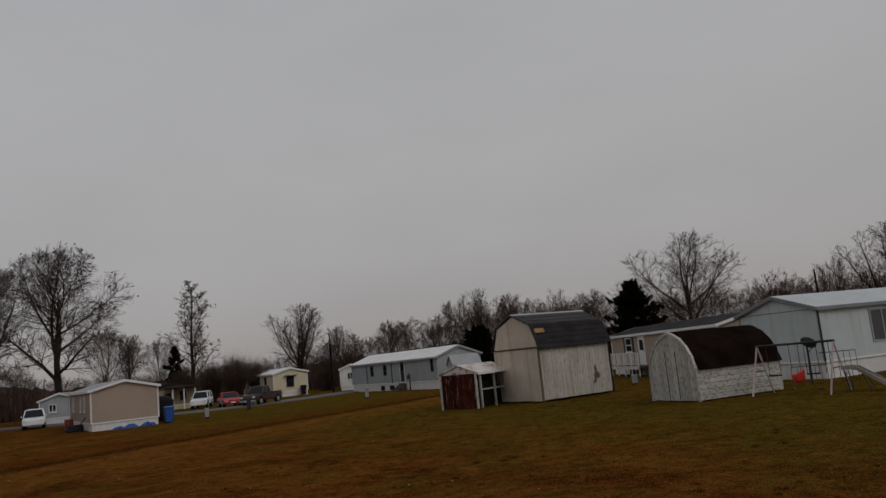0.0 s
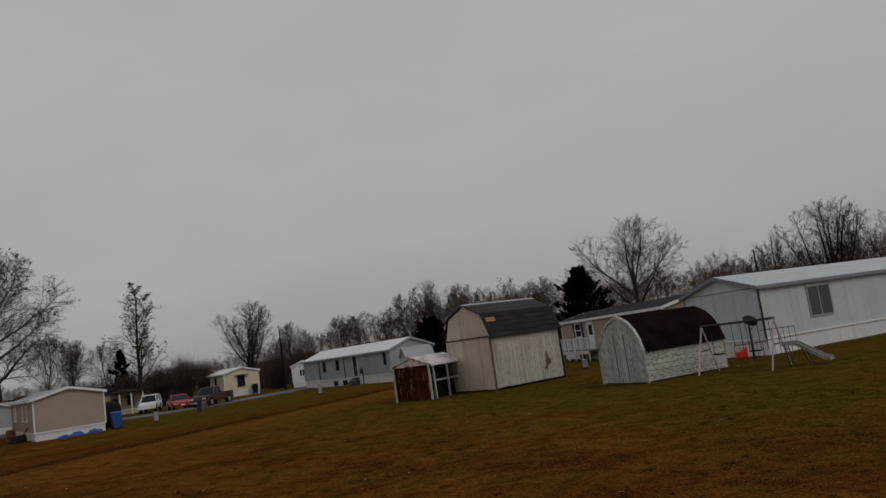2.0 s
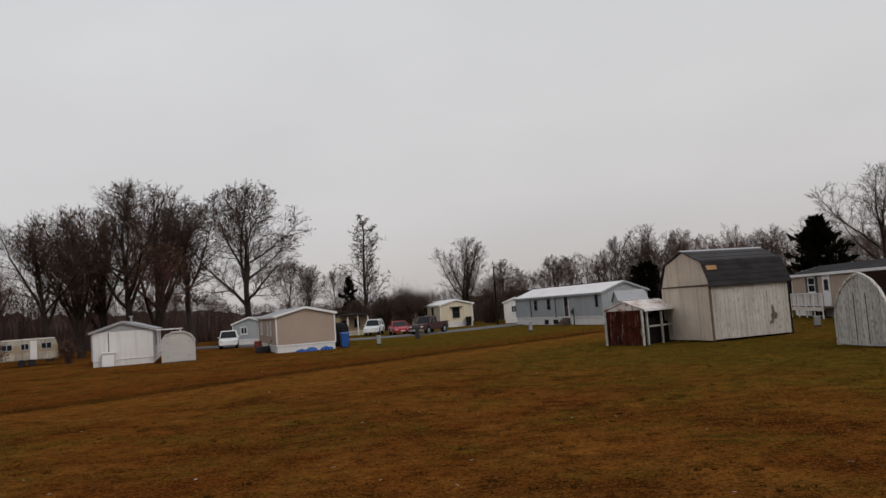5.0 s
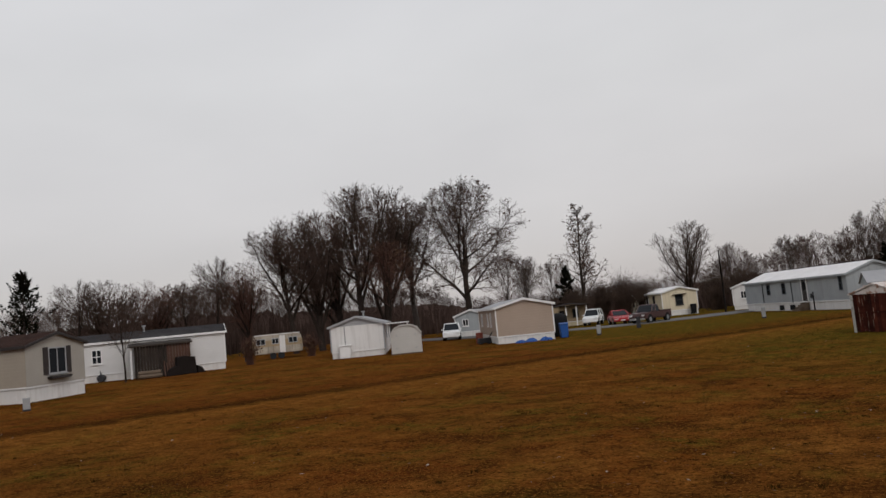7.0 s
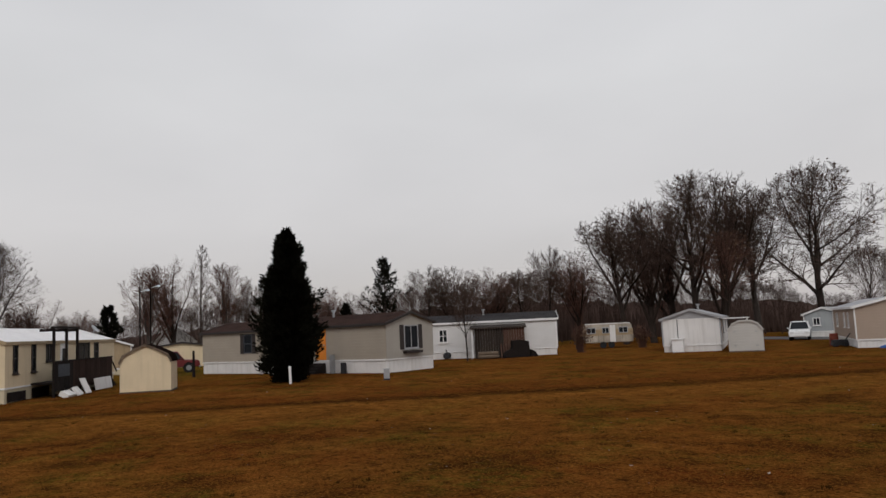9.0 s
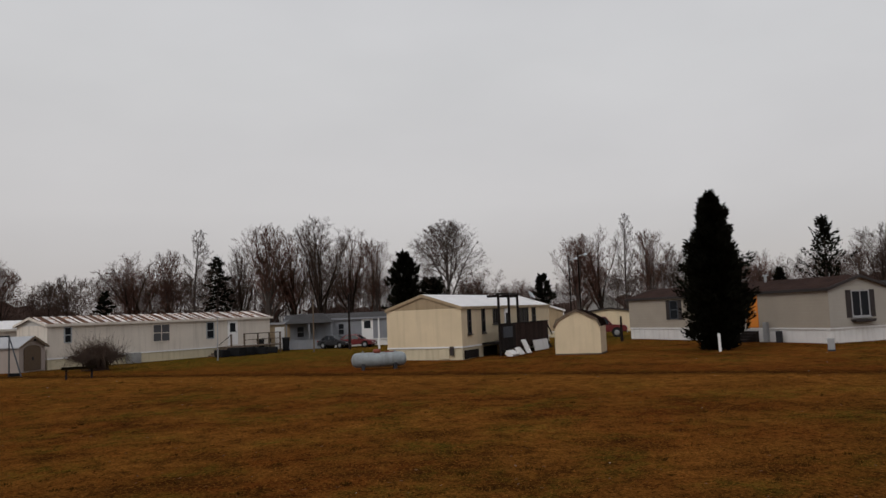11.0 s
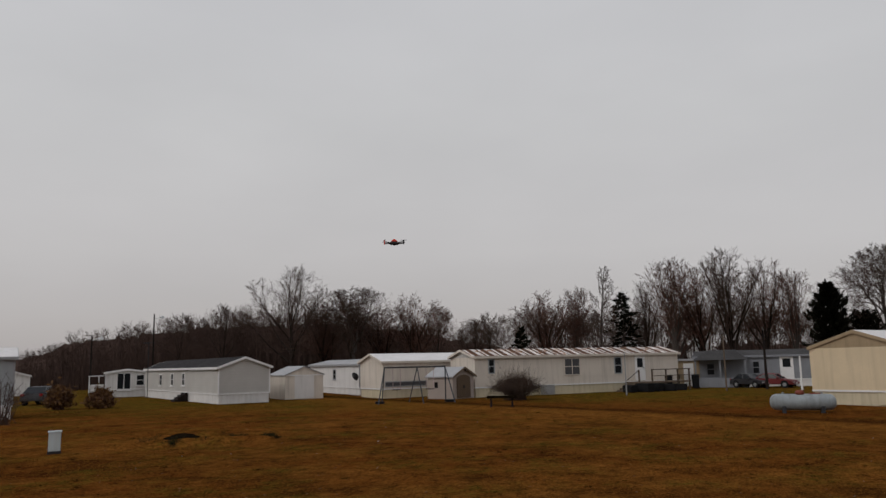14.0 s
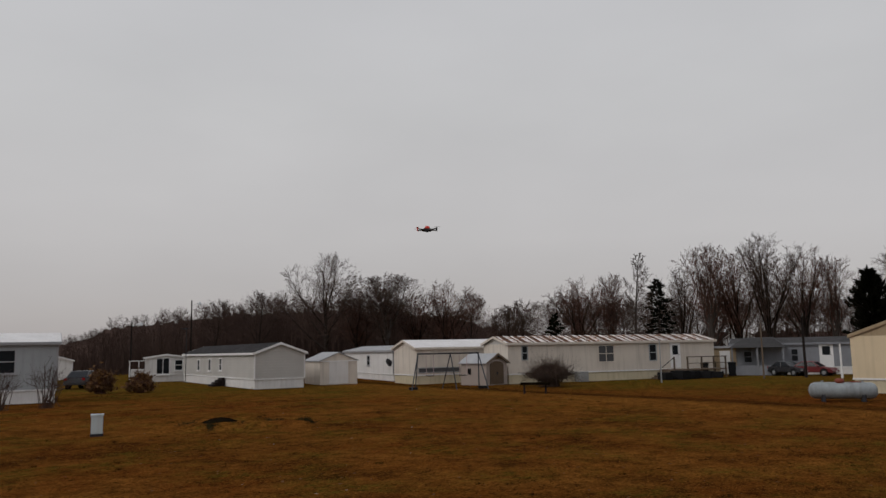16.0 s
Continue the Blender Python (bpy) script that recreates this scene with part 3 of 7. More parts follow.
wh2 = home("mobile_home", "long white lap-sided mobile home with dark shingled roof", -49.5, 49.5, -130.5, 4.0, 18, 3.1, 0.6, 1, "white_lap", "shingle", "skirt", 0.6,
           wins=[(9.9, 2.0, 0.75, 1.15, dict(split="+", trim="trim"))], doors=[(13.5, 0.9, 1.95, 0.62, "trim")])
bay = home("mobile_home", "greige mobile home with brown shingle roof and tall white skirting", -42.58, 29.08, -164.7, 4.86, 19.6, 3.14, 0.68, 1, "greige", "shingle_red", "skirt", 0.85, trim="browntrim", gable="bay", corners=False,
           wins=[(13.9, 2.2, 0.95, 1.4, dict(split="h", trim="tarp", shutters=M["browntrim"], sill=False)), (9.4, 2.2, 0.9, 1.4, dict(split="h", trim="trim", shutters=M["browntrim"]))])
part("gable_wall", Geo().box(-0.03, -2.4, 0.88, -0.004, 2.4, 3.14), M["bay"], bay)
window(bay, pose(-0.03, -0.05, 0, 0, 0, 180), 1.45, 1.55, 2.22, M["roof_grey"], M["browntrim"], "v")
part("flower_box", Geo().prism([(-0.95, 1.30), (0.85, 1.30), (0.75, 1.14), (-0.85, 1.14)], -0.35, -0.03), M["browntrim"], bay, bevel=0.02)
cream = home("mobile_home", "cream ribbed metal mobile home with tan gable and white roof", -44.49, 3.47, 147.8, 4.86, 15.5, 2.9, 0.78, -1, "cream", "roof_white", "cream_skirt", 0.72, trim="ochre", gable="ochre", corners=False, over=0.06,
             wins=[(1.05, 2.15, 0.5, 1.5, dict(trim="browntrim", split="h")), (3.1, 2.15, 0.5, 1.5, dict(trim="browntrim", split="h")), (5.0, 2.4, 0.75, 1.05, dict(trim="browntrim")),
                   (10.1, 2.2, 1.7, 1.35, dict(trim="browntrim")), (12.1, 2.25, 0.75, 1.15, dict(trim="browntrim", split="h"))], doors=[(7.0, 0.85, 1.95, 0.78, "trim")], vent=False)
farg = home("mobile_home", "grey blue mobile home with a dark roof", -74, 10, -90, 4.3, 17, 2.55, 0.45, 1, "farwall", "shingle_g", "skirt", 0.6, trim="farwall",
            wins=[(15.7, 1.5, 0.7, 1.05, dict(split="h")), (12.0, 1.6, 0.6, 1.1, dict(split="h")), (7, 1.7, 1.0, 1.0)], doors=[(9.6, 0.9, 1.9, 0.6, "trim")])
long_home = home("mobile_home", "long off-white mobile home with rust-streaked metal roof sheets", -55.4, -22.5, 137.8, 4.25, 19.2, 2.95, 0.5, -1, "offwhite", "roof_rust", "cream_skirt", 0.72, trim="offwhite", corners=False,
                 gable="greysid", vent=False,
                 wins=[(8.58, 2.08, 1.5, 1.35, dict(trim="offwhite", split="+", pane="curtain", sill=False)), (13.0, 2.08, 0.75, 1.35, dict(trim="bluegrey", split="h", sill=False)), (1.39, 2.25, 0.55, 1.1, dict(trim="bluegrey", split="h", sill=False))], doors=[(15.2, 0.85, 1.95, 0.85, "trim")])
wht3 = home("mobile_home", "off-white mobile home with a bright white metal roof", -54.63, -30.04, 143.3, 4.28, 14, 2.76, 0.58, -1, "offwhite", "roof_white", "cream_skirt", 0.7, trim="offwhite", vent=False, corners=False,
            wins=[(2.0, 1.05, 3.7, 0.42, dict(split="", trim="steel", pane="curtain", sill=False)), (7.5, 1.9, 1.0, 1.0)])
wtr = home("mobile_home", "white mobile home with a grey roof behind the sheds", -60.39, -32.23, -129.4, 4.0, 14, 2.61, 0.4, 1, "white", "roof_grey", "skirt", 0.6, trim="roof_grey", wins=[(6.5, 1.75, 0.8, 0.95, dict(split="h"))], vent=False)
blu = home("mobile_home", "pale grey mobile home with white trim and a dark roof", -46.96, -36.47, -123.1, 3.86, 22.9, 2.62, 0.68, 1, "greysid", "shingle", "skirt", 0.72,
           wins=[(16.86, 1.65, 0.95, 1.0, dict(split="h")), (12.88, 1.7, 0.9, 1.05, dict(split="h")), (9.32, 1.75, 0.85, 1.05, dict(split="h"))], vent=False)
lft = home("mobile_home", "grey green mobile home with bright metal roof beside a bare shrub", -32.47, -42.27, -35.9, 4.3, 14, 3.45, 0.55, 1, "bluegrey", "roof_white", "skirt", 0.75, trim="roof_grey",
           wins=[(2.6, 2.4, 0.95, 1.4, dict(split="h")), (8.0, 2.4, 0.95, 1.4, dict(split="h"))], vent=False)


# ---- sheds ----
def clip_profile(prof, a, b):
    """The stretch of an outline (y, z pairs with y rising) between y = a and y = b, as its upper edge."""
    ys = sorted({a, b, *[p for p, _ in prof if a < p < b]})
    return [(y, float(np.interp(y, [p for p, _ in prof], [q for _, q in prof]))) for y in ys]


def boarded_end(parent, prof, x0, x1, width, material, gap=0.012, base=0.0, label=""):
    """Upright boards side by side under an outline; each one a piece."""
    lo, hi = prof[0][0], prof[-1][0]
    n = max(1, round((hi - lo) / width))
    for i in range(n):
        a, b = lo + (hi - lo) * i / n + gap / 2, lo + (hi - lo) * (i + 1) / n - gap / 2
        top = clip_profile(prof, a, b)
        g = Geo().prism([(a, base + 0.02 * noise.noise((i * 1.7, x0, 3))), (b, base + 0.02 * noise.noise((i * 1.7, x0, 9)))] + top[::-1], x0 - 0.008 * (i % 3), x1)
        part("board", g, material, parent, label)


def boarded_side(parent, y, out, x0, x1, z0, z1, width, material, gap=0.012, flat=False):
    """Boards along a side wall: upright ones, or lying ones with flat."""
    n = max(1, round(((z1 - z0) if flat else (x1 - x0)) / width))
    for i in range(n):
        w = 0.01 * (i % 3)
        if flat:
            a, b = z0 + (z1 - z0) * i / n + gap / 2, z0 + (z1 - z0) * (i + 1) / n - gap / 2
            g = Geo().box(x0, min(y, y + out * (0.03 + w)), a, x1, max(y, y + out * (0.03 + w)), b)
        else:
            a, b = x0 + (x1 - x0) * i / n + gap / 2, x0 + (x1 - x0) * (i + 1) / n - gap / 2
            g = Geo().box(a, min(y, y + out * (0.03 + w)), z0 + 0.03 * noise.noise((i * 2.1, y, 1)), b, max(y, y + out * (0.03 + w)), z1)
        part("board", g, material, parent)


# gambrel barn, beige front and peeling white side
barn = thing("barn_shed", "tall gambrel barn shed, beige front, peeling white side, black roof", "shed", 3.30, 40.29, 0, 33.5)
BP = [(-1.80, 2.74), (-1.36, 3.86), (0.0, 4.42), (1.36, 3.86), (1.80, 2.74)]
full = [(-1.80, 0.0)] + BP + [(1.80, 0.0)]
part("core", Geo().prism([(p * 0.97, q * 0.985 if q > 1 else 0.08) for p, q in full], 0.04, 4.72), M["wood"], barn, "weathered inner framing")
boarded_end(barn, [(-1.79, 2.70), (1.79, 2.70)], -0.03, 0.04, 0.6, M["beigeboard"], 0.008, 0.06)
boarded_end(barn, [(-1.79, 2.76), (-1.36, 3.84), (0.0, 4.40), (1.36, 3.84), (1.79, 2.76)], -0.05, 0.04, 0.6, M["beigeboard"], 0.008, 2.72)
boarded_side(barn, -1.78, -1, 0.0, 4.78, 0.10, 2.74, 0.2, M["peel"], 0.006)
boarded_side(barn, 1.78, 1, 0.0, 4.78, 0.10, 2.74, 0.4, M["peel"])
boarded_end(barn, [(-1.79, 2.74), (-1.36, 3.84), (0.0, 4.40), (1.36, 3.84), (1.79, 2.74)], 4.72, 4.80, 0.4, M["peel"], 0.01, 0.1)
for sg in (-1, 1):
    for k, (a, b, lab) in enumerate((((1.98, 2.62), (1.38, 3.90), "black_slope"), ((1.42, 3.84), (0.0, 4.46), "grey_slope"))):
        n = 5 if k == 0 else 3
        for i in range(n):
            p0, p1 = (a[0] + (b[0] - a[0]) * i / n, a[1] + (b[1] - a[1]) * i / n), (a[0] + (b[0] - a[0]) * (i + 1) / n, a[1] + (b[1] - a[1]) * (i + 1) / n)
            part("shingle_course", Geo().prism([(sg * (p0[0] + 0.03), p0[1] + 0.015), (sg * p1[0], p1[1]), (sg * p1[0], p1[1] + 0.05), (sg * (p0[0] + 0.03), p0[1] + 0.06)], -0.14, 4.92), M["shingle"] if k == 0 else M["shingle_g"], barn)
part("ridge_cap", Geo().prism([(-0.14, 4.44), (0, 4.50), (0.14, 4.44), (0.14, 4.48), (0, 4.545), (-0.14, 4.48)], -0.16, 4.94), M["roof_grey"], barn)
part("bare_patch", Geo().prism([(-1.66, 3.42), (-1.57, 3.64), (-1.63, 3.67), (-1.72, 3.45)], 0.02, 0.62), M["plywood"], barn, "bare plywood patch where shingles are gone")
part("corner_post", Geo().box(-0.06, -1.84, 0.02, 0.03, -1.76, 2.72), M["wood"], barn)
part("corner_post", Geo().box(-0.06, 1.74, 0.02, 0.03, 1.86, 2.72), M["beigeboard"], barn)
part("corner_post", Geo().box(4.74, -1.86, 0.02, 4.84, -1.74, 2.72), M["darkwood"], barn)
part("seam_batten", Geo().box(-0.075, -1.8, 2.68, -0.04, 1.8, 2.76), M["wood"], barn)
part("torn_hole", Geo().prism([(3.42, 0.52), (3.5, 0.66), (3.62, 0.60), (3.70, 0.86), (3.86, 0.82), (3.93, 1.02), (3.86, 1.18), (3.76, 1.12), (3.74, 1.4), (3.66, 1.56), (3.61, 1.42), (3.64, 1.15), (3.52, 1.05), (3.55, 0.8), (3.44, 0.72)], -1.842, -1.80, "y"), M["wood"], barn, "dark torn hole in the side boards")
for yy in (-1.5, 0, 1.5):
    part("skid", Geo().box(0.0, yy - 0.08, -0.05, 4.8, yy + 0.08, 0.12), M["darkwood"], barn)

# lifted and slipped shingles on the barn roof
rg = random.Random(14)
for i in range(14):
    f, xx, ww, hh = rg.uniform(0.05, 0.85), rg.uniform(0.0, 4.3), rg.uniform(0.3, 0.6), rg.uniform(0.12, 0.2)
    a, b = (-2.01, 2.66), (-1.41, 3.94)
    y, z = a[0] + (b[0] - a[0]) * f, a[1] + (b[1] - a[1]) * f
    s = hh / math.hypot(b[0] - a[0], b[1] - a[1])
    y2, z2 = y + (b[0] - a[0]) * s, z + (b[1] - a[1]) * s
    up = rg.uniform(0.004, 0.02)
    part("loose_shingle", Geo().prism([(y - up * 0.6, z + up * 0.5 + 0.005), (y2, z2 + 0.005), (y2, z2 + 0.03), (y - up * 0.6, z + up * 0.5 + 0.03)], xx, xx + ww), M["shingle"], barn)

# small gabled store beside the blue grey home
st = thing("garden_shed", "small grey gabled store with pale roof beside a mobile home", "shed", -0.25, 67.9, 0, 16)
part("wall", Geo().prism([(-0.9, 0), (0.9, 0), (0.9, 2.1), (0, 2.8), (-0.9, 2.1)], 0, 2.4), M["bluegrey"], st)
part("roof", Geo().prism([(-1.1, 1.96), (0, 2.82), (1.1, 1.96), (1.1, 2.03), (0, 2.9), (-1.1, 2.03)], -0.12, 2.55), M["roof_grey"], st, "pale grey sheet roof")
part("door", Geo().box(-0.04, -0.4, 0.05, -0.004, 0.4, 1.85), M["greysid"], st)

# rusted open shelter against the barn
rust = thing("lean_to_shelter", "rust-brown metal shelter with white posts and pale roof", "shed", 0.19, 40.0, 0, 53.1)
part("roof", Geo().prism([(-1.3, 1.72), (0, 2.16), (1.3, 1.72), (1.3, 1.78), (0, 2.23), (-1.3, 1.78)], -0.1, 3.1), M["roof_stain"], rust, "pale rust-stained corrugated roof")
part("gable_panel", Geo().prism([(-1.15, 1.74), (1.15, 1.74), (0, 2.13)], -0.04, 0.0), M["roof_stain"], rust)
for i in range(12):
    part("rust_sheet", Geo().box(-0.04 - 0.012 * (i % 2), -1.10 + i * 0.183, 0.02 + 0.05 * noise.noise((i * 1.3, 0, 2)), 0.0, -1.10 + (i + 1) * 0.183 - 0.012, 1.74), M["rust"], rust)
part("cross_rail", Geo().box(-0.075, -1.1, 0.86, -0.053, 1.1, 0.93), M["rust"], rust)
for i in range(8):
    part("rust_sheet", Geo().box(i * 0.375, 1.10, 0.02, (i + 1) * 0.375 - 0.01, 1.13 + 0.012 * (i % 2), 1.74), M["rust"], rust)
    part("rust_sheet", Geo().box(2.94, -1.13 + i * 0.283, 0.02, 3.0 + 0.01 * (i % 2), -1.13 + (i + 1) * 0.283 - 0.008, 1.74), M["rust"], rust)
for xx, yy in ((-0.08, 1.13), (-0.08, -1.13), (0.25, -1.16), (1.5, -1.16), (2.95, -1.13)):
    part("post", Geo().box(xx - 0.045, yy - 0.045, -0.05, xx + 0.045, yy + 0.045, 1.74), M["peel2"], rust, "flaking white post")
part("rail", Geo().box(0.3, -1.17, 0.86, 2.9, -1.13, 0.94), M["peel2"], rust)
part("eave_board", Geo().box(-0.12, -1.34, 1.66, 3.1, -1.30, 1.78), M["trim"], rust)
# dark blocks added so that the open shelter looks shaded inside
g = Geo().box(0.35, -0.85, 0.0, 1.6, 0.8, 1.3).box(1.62, -0.8, 0.0, 2.85, 0.85, 1.05).box(1.75, -0.5, 1.05, 2.6, 0.6, 1.5)
solid("storage_crate", g, M["darkwood"], "dark blocks filling the open shelter for its inner shade", "crate", *(rust.matrix_basis @ Vector((0, 0, 0))).xy, 0, 53.1, bevel=0.02)

# pointed-arch shed with flaking boards
arch = thing("arched_shed", "pointed-arch shed with flaking white boards and dark brown roof", "shed", 8.82, 31.63, 0, 22.9)
AP = [(-1.43, 1.28), (-1.28, 1.72), (-1.02, 2.12), (-0.66, 2.45), (-0.3, 2.64), (0, 2.74), (0.3, 2.64), (0.66, 2.45), (1.02, 2.12), (1.28, 1.72), (1.43, 1.28)]
part("core", Geo().prism([(-1.38, 0.05)] + [(p * 0.95, q * 0.97) for p, q in AP] + [(1.38, 0.05)], 0.03, 4.2), M["wood"], arch, "weathered inner framing")
boarded_end(arch, [(p * 0.985, q - 0.02) for p, q in AP], -0.035, 0.03, 0.2, M["peel2"], 0.012, 0.03)
boarded_end(arch, [(p * 0.985, q - 0.02) for p, q in AP], 4.2, 4.26, 0.3, M["peel2"], 0.012, 0.03)
boarded_side(arch, -1.40, -1, 0.0, 4.26, 0.04, 1.3, 0.21, M["peel3"], 0.014, True)
boarded_side(arch, 1.40, 1, 0.0, 4.26, 0.04, 1.3, 0.21, M["peel3"], 0.014, True)
for sg in (-1, 1):
    half = [(abs(p), q) for p, q in AP[5:]][::-1]
    half[0] = (1.50, 1.20)
    for i in range(len(half) - 1):
        for j in range(2):
            p0 = tuple(half[i][k] + (half[i + 1][k] - half[i][k]) * j / 2 for k in (0, 1))
            p1 = tuple(half[i][k] + (half[i + 1][k] - half[i][k]) * (j + 1) / 2 for k in (0, 1))
            part("shingle_course", Geo().prism([(sg * (p0[0] + 0.006), p0[1] + 0.006), (sg * p1[0], p1[1]), (sg * p1[0], p1[1] + 0.030), (sg * (p0[0] + 0.008), p0[1] + 0.031)], 0.02, 4.34), M["shingle_br"], arch)
rim = Geo()
for (a, b), (c, d) in zip(AP, AP[1:]):
    rim.prism([(a, b - 0.06), (c, d - 0.06), (c, d + 0.05), (a, b + 0.05)], -0.09, 0.04)
part("arch_trim", rim, M["peel2"], arch, "white curved edge board")
for sg in (-1, 1):
    part("corner_board", Geo().box(-0.08, sg * 1.42 - 0.05, 0.0, 0.0, sg * 1.42 + 0.05, 1.3), M["peel2"], arch)
part("door_gap", Geo().box(-0.055, 0.30, 0.1, -0.02, 0.34, 2.0).box(-0.055, -0.34, 0.1, -0.02, -0.30, 2.0), M["darkwood"], arch)


def gambrel_shed(label, x, y, hd, w, l, wall_z, knee, peak, wall, roof, trim, dooring=True, group=""):
    o = thing("garden_shed", label, "shed", x, y, 0, hd, group)
    h = w / 2
    pr = [(-h, wall_z), (-h * knee[0], knee[1]), (-h * 0.35, (knee[1] + peak) / 2 + 0.09), (0, peak), (h * 0.35, (knee[1] + peak) / 2 + 0.09), (h * knee[0], knee[1]), (h, wall_z)]
    part("wall", Geo().prism([(-h, 0)] + pr + [(h, 0)], 0, l), M[wall], o)
    for (a, b), (c, d) in zip(pr, pr[1:]):
        part("roof_panel", Geo().prism([(a * 1.02, b + 0.01), (c * 1.02, d + 0.01), (c * 1.05, d + 0.05), (a * 1.05, b + 0.05)], -0.08, l + 0.08), M[roof], o)
        part("edge_trim", Geo().prism([(a, b - 0.05), (c, d - 0.05), (c * 1.05, d + 0.06), (a * 1.05, b + 0.06)], -0.11, -0.082), M[trim], o)
    part("base", Geo().box(-0.02, -h - 0.02, -0.05, l + 0.02, h + 0.02, 0.06), M["wood"], o)
    if dooring:
        for sg in (-1, 1):
            d = part("door", Geo().box(-0.03, min(0.01 * sg, sg * h * 0.62), 0.08, -0.004, max(0.01 * sg, sg * h * 0.62), 1.75), M[wall], o)
            part("hinge", Geo().box(-0.04, sg * h * 0.62 - 0.08, 0.4, -0.028, sg * h * 0.62 + 0.08, 0.46).box(-0.04, sg * h * 0.62 - 0.08, 1.4, -0.028, sg * h * 0.62 + 0.08, 1.46), M["steel"], d)
    return o


gambrel_shed("cream barn-roof garden shed with brown roof edge", -42.94, 12.10, 155.2, 2.6, 2.55, 1.55, (0.86, 1.95), 2.5, "cream", "shingle_br", "wood", False)
xx, yy, hh = away(31.88, 59.5)
gambrel_shed("grey barn-roof garden shed beside the white home", xx, yy, hh, 2.36, 3.0, 1.5, (0.72, 1.98), 2.2, "greysid", "roof_grey", "greysid")

# resin shed with brown door
gs = thing("garden_shed", "beige resin shed with brown double door and grey roof", "shed", -52.55, -21.3, 0, -110)
part("wall", Geo().prism([(-1.12, 0), (1.12, 0), (1.12, 1.62), (0, 2.18), (-1.12, 1.62)], 0, 2.54), M["resin"], gs)
part("roof", Geo().prism([(-1.26, 1.54), (0, 2.20), (1.26, 1.54), (1.26, 1.61), (0, 2.29), (-1.26, 1.61)], -0.18, 2.7), M["roof_grey"], gs, "grey moulded roof")
part("barge_board", Geo().prism([(-1.27, 1.50), (0, 2.14), (1.27, 1.50), (1.27, 1.63), (0, 2.31), (-1.27, 1.63)], -0.215, -0.185), M["wood"], gs)
arc = [(0.72 * math.cos(a), 1.42 + 0.3 * math.sin(a)) for a in np.linspace(0, math.pi, 9)]
d = part("door", Geo().prism([(0.72, 0.08)] + arc + [(-0.72, 0.08)], -0.05, -0.004), M["browndoor"], gs, "brown arched double door")
part("door_handle", Geo().box(-0.09, -0.06, 0.75, -0.05, 0.06, 0.95), M["dark"], d)
part("roof_vent", Geo().box(-0.23, -0.09, 1.98, -0.216, 0.09, 2.12), M["black"], gs)
window(gs, pose(1.65, 1.12, 0, 0, 0, 90), 0.28, 0.42, 1.0, M["darkwood"], split="", sill=False)

# white metal shed
ws = thing("garden_shed", "white metal shed with a low gable roof", "shed", -52.69, -35.06, 0, -128.3)
part("wall", Geo().prism([(-1.57, 0), (1.57, 0), (1.57, 1.9), (0, 2.52), (-1.57, 1.9)], 0, 4.46), M["offwhite"], ws)
part("roof", Geo().prism([(-1.68, 1.86), (0, 2.54), (1.68, 1.86), (1.68, 1.92), (0, 2.61), (-1.68, 1.92)], -0.1, 4.56), M["roof_grey"], ws)
part("lintel_track", Geo().box(-0.05, -1.57, 1.84, -0.004, 1.57, 1.92), M["trim"], ws)
part("door", Geo().box(-0.035, -0.8, 0.06, -0.004, 0.0, 1.84).box(-0.03, 0.004, 0.06, -0.003, 0.8, 1.84), M["white"], ws)


# ---- other buildings ----
xx, yy, hh = away(27.0, 88)
home("mobile_home", "small light grey mobile home far behind the taupe one", xx, yy, hh - 10, 3.6, 12, 2.35, 0.62, 1, "bluegrey", "roof_grey", "skirt", 0.6, wins=[(3, 1.6, 0.8, 0.9)], gwins=[(0.6, 1.6, 0.7, 0.8)], vent=False)
xx, yy, hh = away(7.5, 97)
home("mobile_home", "white end of a mobile home behind the blue grey one", xx, yy, hh, 2.8, 9, 2.6, 0.5, 1, "white", "roof_grey", "skirt", 0.5, gwins=[(0.2, 1.7, 0.7, 0.9)], vent=False)
xx, yy, hh = away(19.7, 92)
sm = home("mobile_home", "ochre mobile home with a flat brown porch roof", xx, yy, hh + 12, 4.0, 10, 2.35, 0.25, -1, "ochre", "shingle_br", "cream_skirt", 0.5, trim="browntrim", wins=[(3, 1.6, 0.8, 0.9)], gwins=[(-0.7, 1.5, 0.7, 1.0), (0.9, 1.4, 0.6, 0.9)], vent=False)
for s in (-1.7, -0.5, 0.7):
    part("porch_post", Geo().box(-1.5, s - 0.06, 0, -1.38, s + 0.06, 2.3), M["trim"], sm)
part("porch_roof", Geo().box(-1.7, -2.2, 2.3, 0.0, 1.2, 2.38), M["shingle_br"], sm)

cp = thing("camper_trailer", "old cream and brown camper trailer parked by the woods", "camper", *away(41.2, 79)[:2], 0, 41.2 + 180)
prof = [(-2.4, 0.55), (2.3, 0.55), (2.45, 1.2), (2.35, 2.2), (2.0, 2.46), (-1.9, 2.46), (-2.3, 2.25), (-2.45, 1.4)]
part("body", Geo().prism([(p, q) for p, q in prof], -1.1, 1.1, "y"), M["camper"], cp, bevel=0.06)
part("stripe", Geo().box(-2.42, 1.1, 1.25, 2.42, 1.115, 1.85).box(-2.42, -1.115, 1.25, 2.42, -1.1, 1.85), M["ochre"], cp, "brown side stripe")
for c, w in ((-1.5, 0.9), (0.2, 0.7), (1.6, 0.9)):
    window(cp, pose(c, 1.12, 0, 0, 0, 90), w, 0.6, 1.75, M["steel"], sill=False)
part("door", Geo().box(-0.75, 1.1, 0.6, -0.2, 1.13, 2.25), M["white"], cp)
